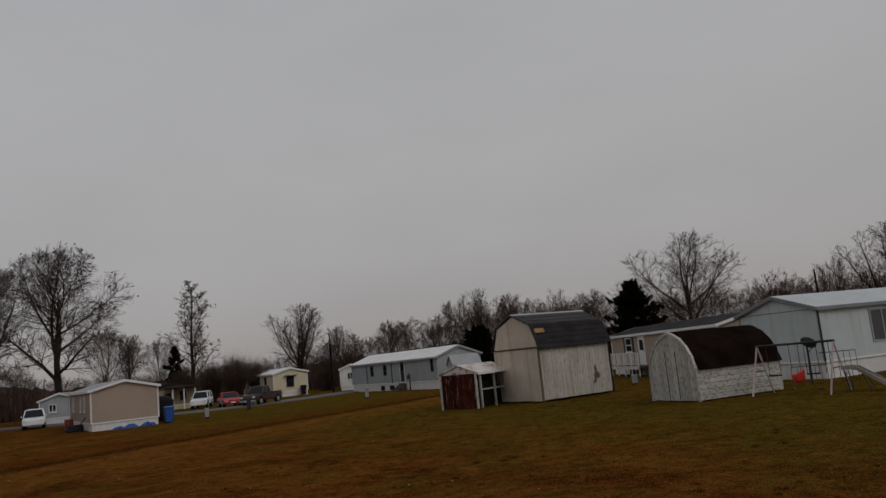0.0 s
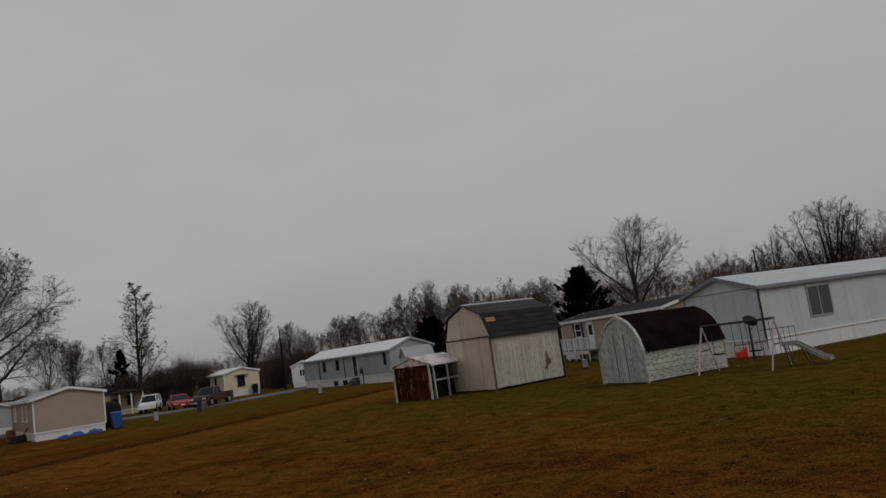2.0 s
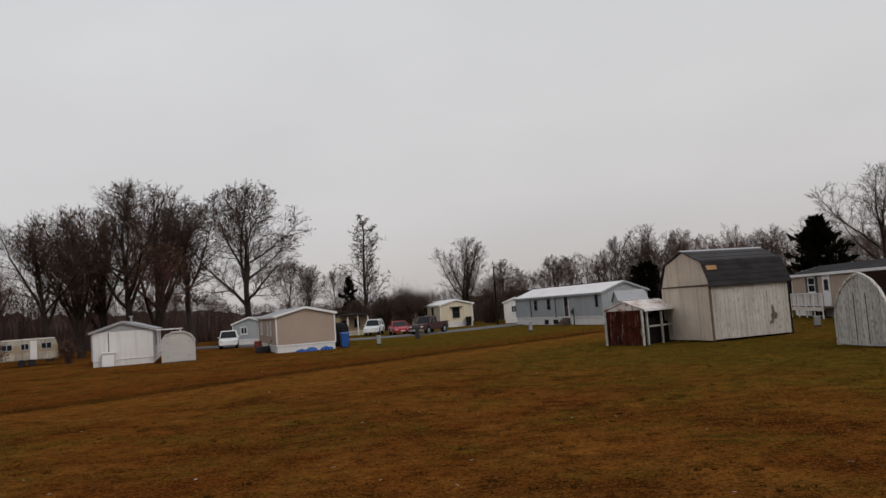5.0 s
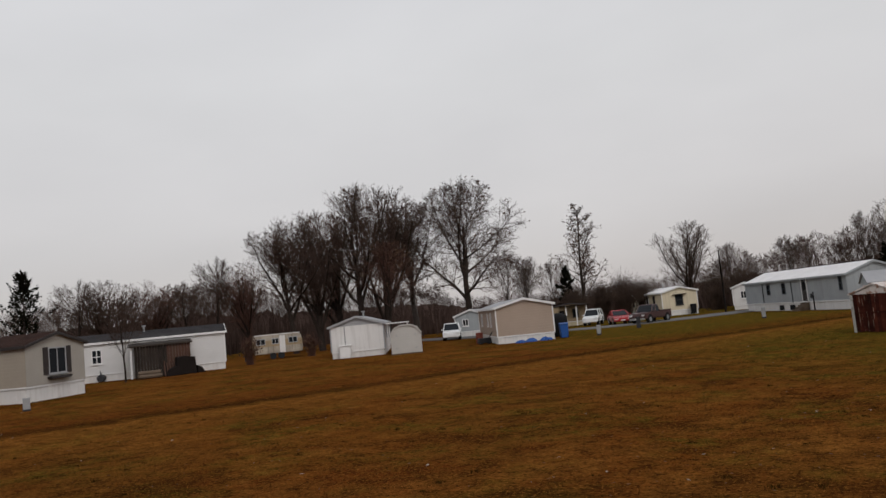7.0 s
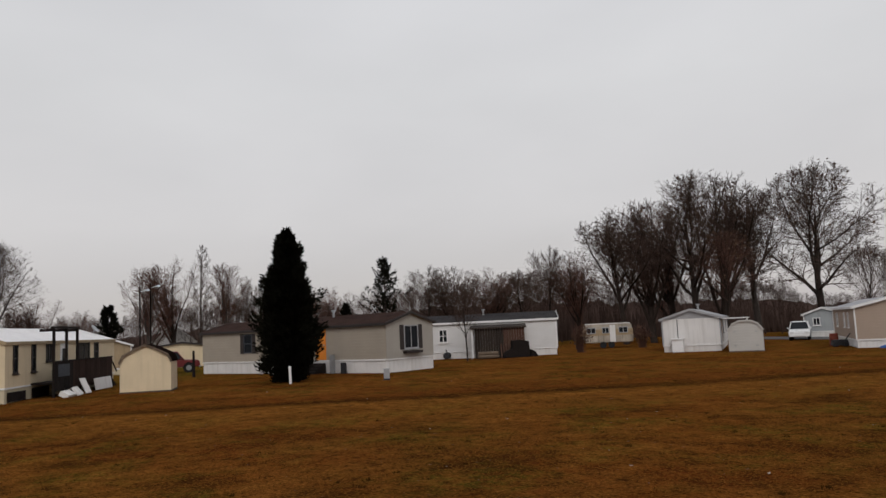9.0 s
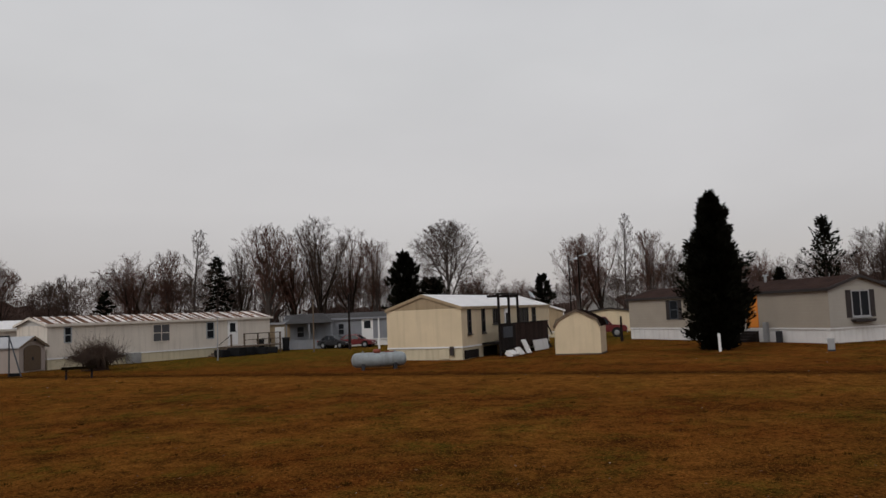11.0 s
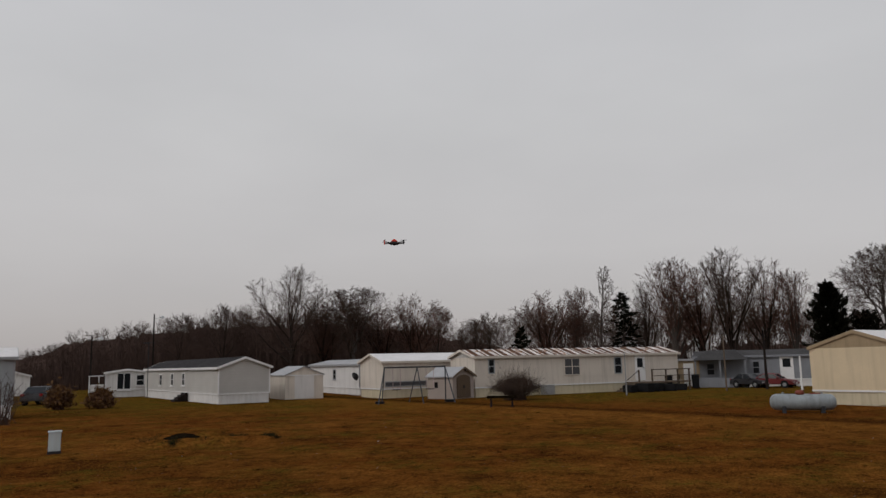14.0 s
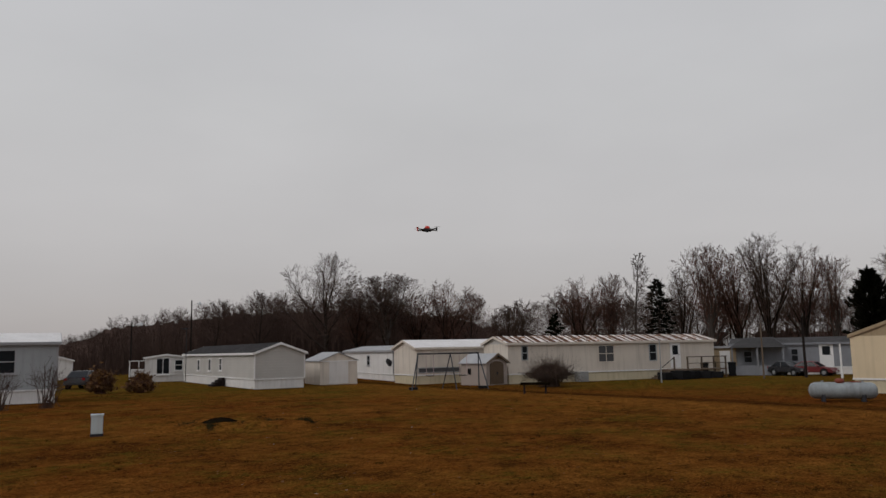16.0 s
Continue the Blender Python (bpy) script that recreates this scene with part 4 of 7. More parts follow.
for s in (-0.3, 0.5):
    for sg in (-1, 1):
        part("wheel", Geo().tube((s, sg * 0.85, 0.33), (s, sg * 1.08, 0.33), 0.33, n=14), M["tyre"], cp)
part("awning_rail", Geo().box(-2.2, 1.1, 2.36, 2.2, 1.16, 2.42), M["trim"], cp)
part("hitch", Geo().tube((2.4, 0, 0.6), (3.4, 0, 0.5), 0.05), M["dark"], cp)
part("jack", Geo().tube((3.2, 0, 0.0), (3.2, 0, 0.6), 0.04), M["dark"], cp)

xx, yy, hh = away(135.6, 83)
pt = home("mobile_home", "small white mobile home with a glazed front porch", xx, yy, hh, 3.9, 11, 2.35, 0.28, 1, "white", "roof_grey", "skirt", 0.75, gwins=[(-1.2, 1.6, 0.8, 1.1, dict(split="h")), (0.3, 1.5, 1.3, 1.7, dict(pane="pane"))], vent=False)
part("porch_roof", Geo().box(-0.2, 1.9, 2.05, 3.0, 3.5, 2.11), M["roof_white"], pt)
part("porch_wall", Geo().box(-0.05, 1.97, 0.0, 2.5, 3.3, 1.25), M["white"], pt)
for s in (2.55, 3.4):
    part("porch_post", Geo().box(-0.1, s - 0.05, 0, 0.0, s + 0.05, 2.06), M["trim"], pt)
xx, yy, hh = away(142.4, 100)
home("house", "small white outbuilding with a pale roof", xx, yy, hh, 3.2, 6, 2.2, 0.45, 1, "white", "roof_white", None, 0.0, vent=False)
xx, yy, hh = away(72.4, 118)
home("house", "far white house with a steep gable roof", xx, yy, hh, 6.0, 9, 2.6, 2.4, 1, "white_lap", "shingle", None, 0.0, gwins=[(0, 3.4, 0.8, 1.0, dict(split="+")), (-1.6, 1.5, 0.9, 1.1), (1.6, 1.5, 0.9, 1.1)], vent=False)
xx, yy, hh = away(71.9, 84)
home("garage", "cream garage with a brown flat-pitched roof", xx, yy, hh, 5.0, 7, 2.15, 0.32, 1, "cream", "shingle_br", None, 0.0, trim="browntrim", vent=False)
xx, yy, hh = away(76.3, 74)
home("mobile_home", "far cream mobile home with white roof behind the deck", xx, yy, hh, 2.9, 8, 2.5, 0.5, 1, "ochre", "roof_white", "cream_skirt", 0.5, vent=False)
xx, yy, hh = away(95.0, 125)
home("house", "far white house end above the grey roof", xx, yy, hh, 4.6, 9, 3.4, 1.6, 1, "white_lap", "roof_white", None, 0.0, gwins=[(0, 3.6, 0.9, 1.1, dict(split="+"))], vent=False)
po = thing("porch_room", "small ochre entry porch between the homes", "porch", *at(96.0, 73)[:2], 0, 96)
part("wall", Geo().box(-0.9, -0.9, 0, 0.9, 0.9, 2.3), M["ochre"], po)
part("roof", Geo().prism([(-1.1, 2.28), (1.1, 2.28), (1.1, 2.36), (-1.1, 2.46)], -1.05, 1.05), M["roof_grey"], po)
part("door", Geo().box(-0.45, -0.93, 0.1, 0.4, -0.9, 2.05), M["trim"], po)


# ---- trees ----
def limb(out, rng, p, d, length, r, lev, P):
    n = P["seg"][lev]
    pts, rad, dirs = [p], [r], [d]
    for i in range(n):
        d = d + rng.normal(0, P["wob"][lev], 3) + np.array((0, 0, P["up"][lev]))
        d = d / np.linalg.norm(d)
        p = p + d * length / n
        pts.append(p)
        dirs.append(d)
        rad.append(max(r * (1 - (1 - P["tip"][lev]) * (i + 1) / n), 0.004))
    out.append((lev, pts, rad))
    if lev + 1 >= P["levels"]:
        return
    k = P["n"][lev]
    turn = rng.uniform(0, 6.28)
    for j in range(k):
        t = P["start"][lev] + (1 - P["start"][lev]) * (j + rng.uniform(0.2, 0.9)) / k
        t = min(t, 0.999)
        i = min(int(t * n), n - 1)
        f = t * n - i
        q = pts[i] * (1 - f) + pts[i + 1] * f
        dd = dirs[i + 1]
        a = radians(P["ang"][lev] * (rng.uniform(*P["fan"]) if lev == 0 else 1) + rng.normal(0, 8))
        turn += 2.4 + rng.normal(0, 0.4)
        u = np.cross(dd, (0.31, 0.17, 0.93) if abs(dd[2]) < 0.9 else (1, 0, 0))
        u = u / np.linalg.norm(u)
        w = np.cross(dd, u)
        nd = dd * math.cos(a) + (u * math.cos(turn) + w * math.sin(turn)) * math.sin(a)
        ln = length * P["len"][lev] * (1 - P["taper"][lev] * t) * rng.uniform(0.75, 1.2)
        if lev < 2 and P["env"]:
            zc, ra, rb = (e * P["H"] for e in P["env"])
            e0, e1 = (q - (0, 0, zc)) / (ra, ra, rb), nd / (ra, ra, rb)
            bb, aa, cc = float(e0 @ e1), float(e1 @ e1), float(e0 @ e0) - 1
            reach = (-bb + math.sqrt(max(bb * bb - aa * cc, 0.0))) / aa
            ln = max(min(ln, reach * rng.uniform(0.88, 1.02)), 0.05 * P["H"]) if lev else max(reach, 0.08 * P["H"]) * rng.uniform(0.9, 1.0)
        rr = (rad[i] * (1 - f) + rad[i + 1] * f) * P["thin"][lev]
        limb(out, rng, q, nd, ln, rr, lev + 1, P)


SHAPES = {
    "oak": dict(levels=5, seg=(7, 7, 5, 3, 1), wob=(0.05, 0.10, 0.13, 0.14, 0.15), up=(0.05, 0.06, 0.03, 0.02, 0.0), tip=(0.22, 0.16, 0.25, 0.3, 0.4), n=(12, 19, 9, 5),
                start=(0.30, 0.16, 0.12, 0.12), ang=(40, 44, 40, 34), len=(0.56, 0.46, 0.46, 0.66), taper=(0.45, 0.4, 0.35, 0.25), thin=(0.62, 0.5, 0.55, 0.65), trunk=0.74, r=0.024, env=(0.58, 0.40, 0.43), fan=(0.35, 1.45)),
    "vase": dict(levels=5, seg=(4, 8, 5, 3, 1), wob=(0.04, 0.07, 0.11, 0.13, 0.15), up=(0.05, 0.05, 0.08, 0.05, 0.0), tip=(0.6, 0.12, 0.22, 0.3, 0.4), n=(11, 16, 7, 5),
                 start=(0.26, 0.14, 0.15, 0.15), ang=(25, 32, 34, 30), len=(2.1, 0.33, 0.46, 0.66), taper=(0.12, 0.45, 0.35, 0.25), thin=(0.58, 0.45, 0.55, 0.65), trunk=0.36, r=0.020, env=(0.58, 0.34, 0.43), fan=(0.08, 1.0)),
    "poplar": dict(levels=5, seg=(10, 6, 4, 3, 1), wob=(0.02, 0.07, 0.12, 0.14, 0.15), up=(0.02, 0.12, 0.05, 0.03, 0.0), tip=(0.12, 0.2, 0.25, 0.3, 0.4), n=(34, 8, 5, 4),
                   start=(0.14, 0.2, 0.15, 0.15), ang=(46, 38, 36, 32), len=(0.33, 0.42, 0.5, 0.62), taper=(0.80, 0.4, 0.35, 0.25), thin=(0.36, 0.5, 0.55, 0.65), trunk=1.0, r=0.014, env=None, fan=(0.9, 1.1)),
    "spread": dict(levels=5, seg=(5, 8, 6, 3, 1), wob=(0.05, 0.09, 0.12, 0.14, 0.15), up=(0.05, 0.05, 0.06, 0.03, 0.0), tip=(0.4, 0.14, 0.2, 0.3, 0.4), n=(10, 15, 9, 5),
                   start=(0.34, 0.14, 0.14, 0.14), ang=(38, 40, 36, 32), len=(1.2, 0.42, 0.46, 0.62), taper=(0.2, 0.4, 0.35, 0.25), thin=(0.66, 0.52, 0.55, 0.65), trunk=0.5, r=0.022, env=(0.52, 0.50, 0.48), fan=(0.25, 1.5)),
    "far": dict(levels=4, seg=(6, 5, 3, 1), wob=(0.06, 0.09, 0.12, 0.15), up=(0.05, 0.08, 0.05, 0.0), tip=(0.2, 0.2, 0.3, 0.4), n=(12, 7, 5),
                start=(0.26, 0.16, 0.15), ang=(40, 36, 34), len=(0.42, 0.46, 0.62), taper=(0.5, 0.4, 0.3), thin=(0.45, 0.5, 0.65), trunk=0.88, r=0.013, env=(0.58, 0.28, 0.42), fan=(0.4, 1.2)),
    "thin": dict(levels=4, seg=(6, 6, 3, 1), wob=(0.06, 0.09, 0.12, 0.15), up=(0.05, 0.08, 0.05, 0.0), tip=(0.2, 0.2, 0.3, 0.4), n=(16, 13, 9),
                 start=(0.26, 0.16, 0.15), ang=(40, 36, 32), len=(0.42, 0.46, 0.62), taper=(0.5, 0.4, 0.3), thin=(0.45, 0.5, 0.65), trunk=0.88, r=0.013, env=(0.58, 0.28, 0.42), fan=(0.4, 1.2)),
}


def tubes(limbs, sides):
    """All limbs as open tubes: arrays of vertices and four-cornered faces."""
    vs, fs, k = [], [], 0
    ang = 2 * np.pi * np.arange(sides) / sides
    ca, sa = np.cos(ang)[:, None], np.sin(ang)[:, None]
    for _, pts, rad in limbs:
        d = pts[-1] - pts[0]
        d = d / (np.linalg.norm(d) + 1e-9)
        u = np.cross(d, (0.0, 0.0, 1.0) if abs(d[2]) < 0.9 else (1.0, 0.0, 0.0))
        u = u / np.linalg.norm(u)
        w = np.cross(d, u)
        for p, r in zip(pts, rad):
            vs.append(p + (ca * u + sa * w) * r)
        m = len(pts)
        i = np.arange(sides)
        for j in range(m - 1):
            a, b = k + j * sides, k + (j + 1) * sides
            fs.append(np.stack([a + i, a + (i + 1) % sides, b + (i + 1) % sides, b + i], 1))
        k += m * sides
    return np.concatenate(vs), np.concatenate(fs)


def ribbons(limbs, rng):
    """The finest twigs as narrow blades, one quad for each stretch."""
    p = np.array([a for _, pts, _ in limbs for a in pts[:-1]])
    q = np.array([a for _, pts, _ in limbs for a in pts[1:]])
    r0 = np.array([a for _, _, rad in limbs for a in rad[:-1]])[:, None]
    r1 = np.array([a for _, _, rad in limbs for a in rad[1:]])[:, None]
    s = np.cross(q - p, rng.normal(0, 1, p.shape))
    s /= np.linalg.norm(s, axis=1, keepdims=True) + 1e-9
    v = np.stack([p - s * r0, p + s * r0, q + s * r1, q - s * r1], 1).reshape(-1, 3)
    return v, np.arange(len(v)).reshape(-1, 4)


def joined(*meshes):
    vs, fs, k = [], [], 0
    for v, f in meshes:
        vs.append(v)
        fs.append(f + k)
        k += len(v)
    return np.concatenate(vs), np.concatenate(fs)


def quad_mesh(name, v, f, material, smooth=False):
    me = bpy.data.meshes.new(name)
    n, k = f.shape
    me.vertices.add(len(v))
    me.vertices.foreach_set("co", np.ascontiguousarray(v, dtype=np.float32).ravel())
    me.loops.add(n * k)
    me.loops.foreach_set("vertex_index", np.ascontiguousarray(f, dtype=np.int32).ravel())
    me.polygons.add(n)
    me.polygons.foreach_set("loop_start", np.arange(0, n * k, k, dtype=np.int32))
    me.update(calc_edges=True)
    me.materials.append(material)
    return me


def grown(seed, kind, height):
    rng = np.random.default_rng(seed)
    P = dict(SHAPES[kind], H=height)
    out = []
    limb(out, rng, np.zeros(3) - np.array((0, 0, 0.1)), np.array((0.0, 0.0, 1.0)), height * P["trunk"], height * P["r"], 0, P)
    top = float(np.quantile([pts[-1][2] for _, pts, _ in out], 0.9985))
    s = height / top
    return [(lv, [p * s for p in pts], [max(r * s, (0.03, 0.018, 0.0125, 0.0088, 0.0074)[lv]) for r in rad]) for lv, pts, rad in out]


TREES = {}


def bare_tree(seed, kind, bark="bark", twig="twig", leaves=0):
    """The pattern of a leafless tree, 12 m high: trunk with main limbs, and a crown of twigs."""
    rng = np.random.default_rng(seed + 50)
    limbs = grown(seed, kind, 12.0)
    last = SHAPES[kind]["levels"] - 1
    o = new("bare_tree")
    tr = new("trunk", quad_mesh("trunk", *tubes([b for b in limbs if b[0] <= 1], 7), M[bark]))
    cr = new("crown", quad_mesh("crown", *joined(tubes([b for b in limbs if b[0] == 2], 3), ribbons([b for b in limbs if b[0] > 2], rng)), M[twig]))
    tr.parent = cr.parent = o
    if leaves:
        tips = np.array([b[1][-1] for b in limbs if b[0] == last])
        tips = tips[rng.integers(0, len(tips), leaves)] + rng.normal(0, 0.12, (leaves, 3))
        a, b = rng.normal(0, 0.05, (leaves, 3)), rng.normal(0, 0.05, (leaves, 3))
        v = np.stack([tips - a, tips + b, tips + a, tips - b], 1).reshape(-1, 3)
        lv = new("foliage", quad_mesh("foliage", v, np.arange(len(v)).reshape(-1, 4), M["deadleaf"]))
        lv.parent = o
    TREES[seed] = [o, False]


for sd, kd, bk, tw, lf in ((1, "oak", "bark", "twig", 0), (2, "oak", "bark", "twig", 500), (3, "vase", "bark", "twig", 0), (4, "vase", "bark_light", "twig_red", 0), (5, "poplar", "bark", "twig", 700),
                           (6, "poplar", "bark_light", "twig", 0), (7, "thin", "bark", "twig", 0), (8, "vase", "bark", "twig_red", 0), (9, "oak", "bark_light", "twig", 0), (10, "thin", "bark", "twig_red", 900), (45, "spread", "bark", "twig", 0), (52, "oak", "bark", "twig", 500)):
    bare_tree(sd, kd, bk, tw, lf)


def plant(seed, az, top, d, wide, label, turn=0.0, lean=0.0):
    """Stands a tree so that its top rises to the angle `top` seen from the lawn; wide stretches its crown."""
    h = EYE[2] + d * math.tan(radians(top))
    wide = wide * (1.22 if seed in (3, 4, 8) else 1.08)
    m = pose(*at(az, d), lean, 0, turn) @ Matrix.Diagonal((h / 12 * wide, h / 12 * wide, h / 12, 1))
    o, used = TREES[seed]
    if used:
        o = copy_thing(o, m @ Matrix.Diagonal((1 / o.scale.x, 1 / o.scale.y, 1 / o.scale.z, 1)))
    else:
        o.matrix_basis = m
        TREES[seed][1] = True
    tagged(o, label, "tree", "bare trees round the park")
    return o


LEAFLESS, RED = "leafless broad tree with dark branching limbs", "slender leafless tree with reddish fine twigs"
for i, (sd, az, top, d, wide) in enumerate((
        (3, -30.0, 6.0, 88, 1.3), (8, -33.6, 4.6, 92, 1.1), (3, -36.2, 4.8, 90, 1.0), (7, -26.6, 4.2, 95, 1.0), (8, -23.4, 3.9, 100, 1.0), (7, -38.5, 4.5, 90, 1.2),
        (3, 11.3, 5.1, 122, 1.15), (5, 18.6, 7.3, 108, 1.3), (7, 24.2, 4.4, 96, 1.0), (9, 22.7, 3.9, 98, 0.8), (7, 20.6, 3.4, 110, 1.0),
        (1, 39.9, 8.1, 88, 1.0), (3, 38.0, 8.6, 90, 1.1), (8, 36.4, 9.2, 96, 1.15), (2, 34.9, 10.3, 88, 1.0), (3, 33.4, 9.9, 92, 1.0), (9, 31.0, 8.7, 98, 1.05), (10, 33.0, 6.0, 84, 1.3),
        (7, 45.3, 5.8, 102, 1.0), (8, 42.9, 5.3, 104, 1.1), (7, 47.2, 4.2, 108, 1.2), (8, 49.8, 4.4, 112, 1.2), (3, 52.2, 4.7, 112, 1.1), (7, 54.3, 4.8, 108, 1.2),
        (8, 61.2, 3.5, 112, 1.1), (7, 67.1, 4.2, 112, 1.0), (4, 68.9, 5.5, 110, 0.9), (6, 70.6, 6.7, 108, 0.85), (8, 72.2, 5.9, 112, 0.9), (4, 74.0, 5.4, 108, 1.0),
        (9, 83.4, 7.0, 106, 0.95), (4, 89.0, 5.8, 104, 0.9), (8, 90.9, 6.6, 104, 0.95), (3, 92.8, 7.5, 102, 0.9), (8, 94.8, 6.7, 106, 0.9), (4, 96.8, 7.1, 104, 1.0), (3, 98.7, 5.6, 108, 0.9),
        (6, 102.0, 6.6, 104, 1.1), (4, 103.6, 5.3, 108, 0.9), (8, 105.7, 5.1, 108, 1.1), (7, 109.9, 3.7, 110, 1.2), (7, 111.2, 3.3, 114, 1.1), (8, 80.8, 3.3, 112, 1.2), (8, 78.0, 2.4, 112, 1.4),
        (8, 115.6, 5.2, 106, 1.1), (9, 120.0, 5.7, 104, 1.3), (7, 129.4, 4.6, 110, 1.2), (7, 132.4, 3.9, 108, 1.2), (8, 117.6, 4.4, 112, 1.2), (8, 122.4, 4.8, 108, 1.2), (10, 114.0, 4.2, 108, 1.0),
        (3, -2.3, 4.9, 112, 0.9), (7, -0.3, 4.3, 116, 1.0), (4, -4.6, 4.4, 114, 0.9), (8, -7.7, 4.3, 112, 1.1), (7, -10.5, 4.1, 114, 1.0), (7, 8.2, 3.3, 116, 1.2), (7, 4.3, 3.3, 118, 1.3))):
    plant(sd, az, top, d, wide, RED if sd in (4, 8, 10) else LEAFLESS, turn=(i * 77) % 360)
plant(45, -17.3, 7.2, 76, 1.12, "broad leafless tree with upright spreading limbs", 102.7)
plant(45, 124.6, 7.2, 100, 0.9, "broad leafless tree rising above the woods", 244.6)
plant(52, 26.9, 9.9, 92, 1.05, "tall round-crowned leafless tree with a few dead leaves", 41.9)
plant(7, 51.5, 3.4, 62, 0.9, "small leafless yard tree before the white home", 40)


def conifer(name, seed, az, d, h, r, count, label, open_=0.0, low=0.15, blade=0.3, ragged=0.28, droop=0.0, lobes=0.3, per=45, full=0.78, foot=0.70):
    """An evergreen: a trunk, and a crown of many small sprays on drooping whorls."""
    rng = np.random.default_rng(seed)
    o = thing(name, label, "tree", *at(az, d)[:2])
    part("trunk", Geo().tube((0, 0, -0.1), (0, 0, h * 0.9), 0.022 * h, 0.02, 8), M["bark"], o)
    nb = max(40, count // per)
    tb = (np.arange(nb) + rng.random(nb)) / nb
    tb = tb ** 0.85
    ab = np.cumsum(np.full(nb, 2.4)) + rng.normal(0, 0.3, nb)
    rb = r * (np.minimum(1.0, foot + tb * 1.9) * (1 - tb) ** full + 0.05) * rng.uniform(1 - ragged, 1 + ragged * 0.6, nb)
    rb = rb * np.array([1 + lobes * noise.noise((1.4 * math.cos(x), 1.4 * math.sin(x), 7 * y + seed)) + lobes * 0.7 * noise.noise((3 * math.cos(x), 3 * math.sin(x), 19 * y + seed)) for x, y in zip(ab, tb)])
    k = rng.integers(0, nb, count)
    f = rng.random(count) ** 0.55
    a = ab[k] + rng.normal(0, 0.10 + 0.25 * (1 - f), count)
    rr = rb[k] * f
    rise_ = (0.55 - droop) * rb[k] * f ** 1.3
    z = low + (h - low) * tb[k] * 0.97 + rise_ + rng.normal(0, 0.02 * h * (1 - open_), count)
    z = np.maximum(z, 0.05)
    c = np.stack([np.cos(a) * rr, np.sin(a) * rr, z], 1)
    out = np.stack([np.cos(a), np.sin(a), 0.45 + 0.5 * rng.random(count)], 1) + rng.normal(0, 0.25, (count, 3))
    out /= np.linalg.norm(out, axis=1, keepdims=True)
    sd = np.cross(out, rng.normal(0, 1, (count, 3)))
    sd /= np.linalg.norm(sd, axis=1, keepdims=True)
    s = blade * (0.6 + 0.7 * rng.random((count, 1)))
    v = np.stack([c - out * s * 0.4, c + sd * s * 0.28, c + out * s, c - sd * s * 0.28], 1).reshape(-1, 3)
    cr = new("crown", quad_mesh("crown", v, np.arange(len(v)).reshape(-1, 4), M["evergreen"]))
    cr.parent = o
    return o


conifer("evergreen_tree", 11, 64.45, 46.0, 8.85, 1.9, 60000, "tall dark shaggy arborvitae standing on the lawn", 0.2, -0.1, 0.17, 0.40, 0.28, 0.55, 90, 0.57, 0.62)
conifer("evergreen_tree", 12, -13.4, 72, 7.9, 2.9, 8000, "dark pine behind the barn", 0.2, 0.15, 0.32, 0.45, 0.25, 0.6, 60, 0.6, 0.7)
conifer("evergreen_tree", 13, 19.7, 104, 7.6, 2.0, 3000, "small dark cedar beside a bare tree", 0.3, 0.15, 0.32, 0.5, 0.2, 0.7, 60)
conifer("evergreen_tree", 14, 86.8, 102, 11.0, 2.35, 7000, "dark pine behind the cream home", 0.25, 2.0, 0.40, 0.36, 0.2, 0.6, 60, 0.42, 0.6)
conifer("evergreen_tree", 15, 76.6, 108, 7.6, 1.9, 3200, "dark pine behind the garden shed", 0.2, 0.15, 0.34, 0.36, 0.2, 0.6, 50, 0.5, 0.6)
conifer("evergreen_tree", 16, 100.3, 106, 11.6, 3.7, 2600, "thin spruce with drooping branches", 0.8, 1.5, 0.34, 0.5, 0.7, 0.5, 30)
conifer("evergreen_tree", 17, 107.7, 100, 7.0, 2.2, 1500, "small spruce with open whorls of branches", 0.6, 1.0, 0.34, 0.3, 0.6)
conifer("evergreen_tree", 18, 60.3, 106, 6.8, 2.0, 2800, "dark pine above the brown roof", 0.3)
conifer("evergreen_tree", 21, 57.4, 104, 12.6, 2.9, 2600, "ragged half-bare pine with open branches", 0.3, 3.5, 0.30, 0.5, -0.1, 0.8, 30)
conifer("evergreen_tree", 19, -2.0, 100, 6.2, 2.3, 4500, "round dark evergreen behind the grey home", 0.1, full=0.38, foot=0.6)
conifer("evergreen_tree", 20, 84.8, 104, 7.5, 2.6, 4200, "broad dark evergreen behind the cream home", 0.1, full=0.4, foot=0.6)


# ---- far woods: beyond counting ----
WOOD_TOP = ((-60, 3.4), (-40, 3.4), (-30, 3.4), (-22, 3.0), (-10, 3.6), (-5, 3.8), (0, 3.7), (2.7, 3.2), (5, 2.7), (6.5, 2.2), (8, 2.8), (10, 2.0), (13, 1.5), (17, 1.4), (22, 1.3), (27, 1.4), (30, 2.6), (40, 3.0), (43, 4.0), (45, 4.4), (50, 3.8),
            (55, 3.7), (60, 2.9), (64, 2.8), (68, 3.2), (74, 2.6), (76, 1.8), (79, 2.0), (85, 2.8), (92, 3.4), (100, 3.4), (106, 4.0), (110, 3.2), (113, 2.8), (118, 3.9), (123, 4.2), (128, 4.2), (132, 3.7), (136, 3.1), (139, 2.6), (140.5, 1.8), (142, 1.3), (150, 1.4), (200, 2.5))


def woods_depth(az):
    """How densely the belt closes below its tops, by direction."""
    return np.interp(az, [-60, 12, 27, 32, 58, 64, 108, 114, 140, 150], [0.30, 0.30, 0.34, 0.42, 0.42, 0.24, 0.24, 0.70, 0.74, 0.5])


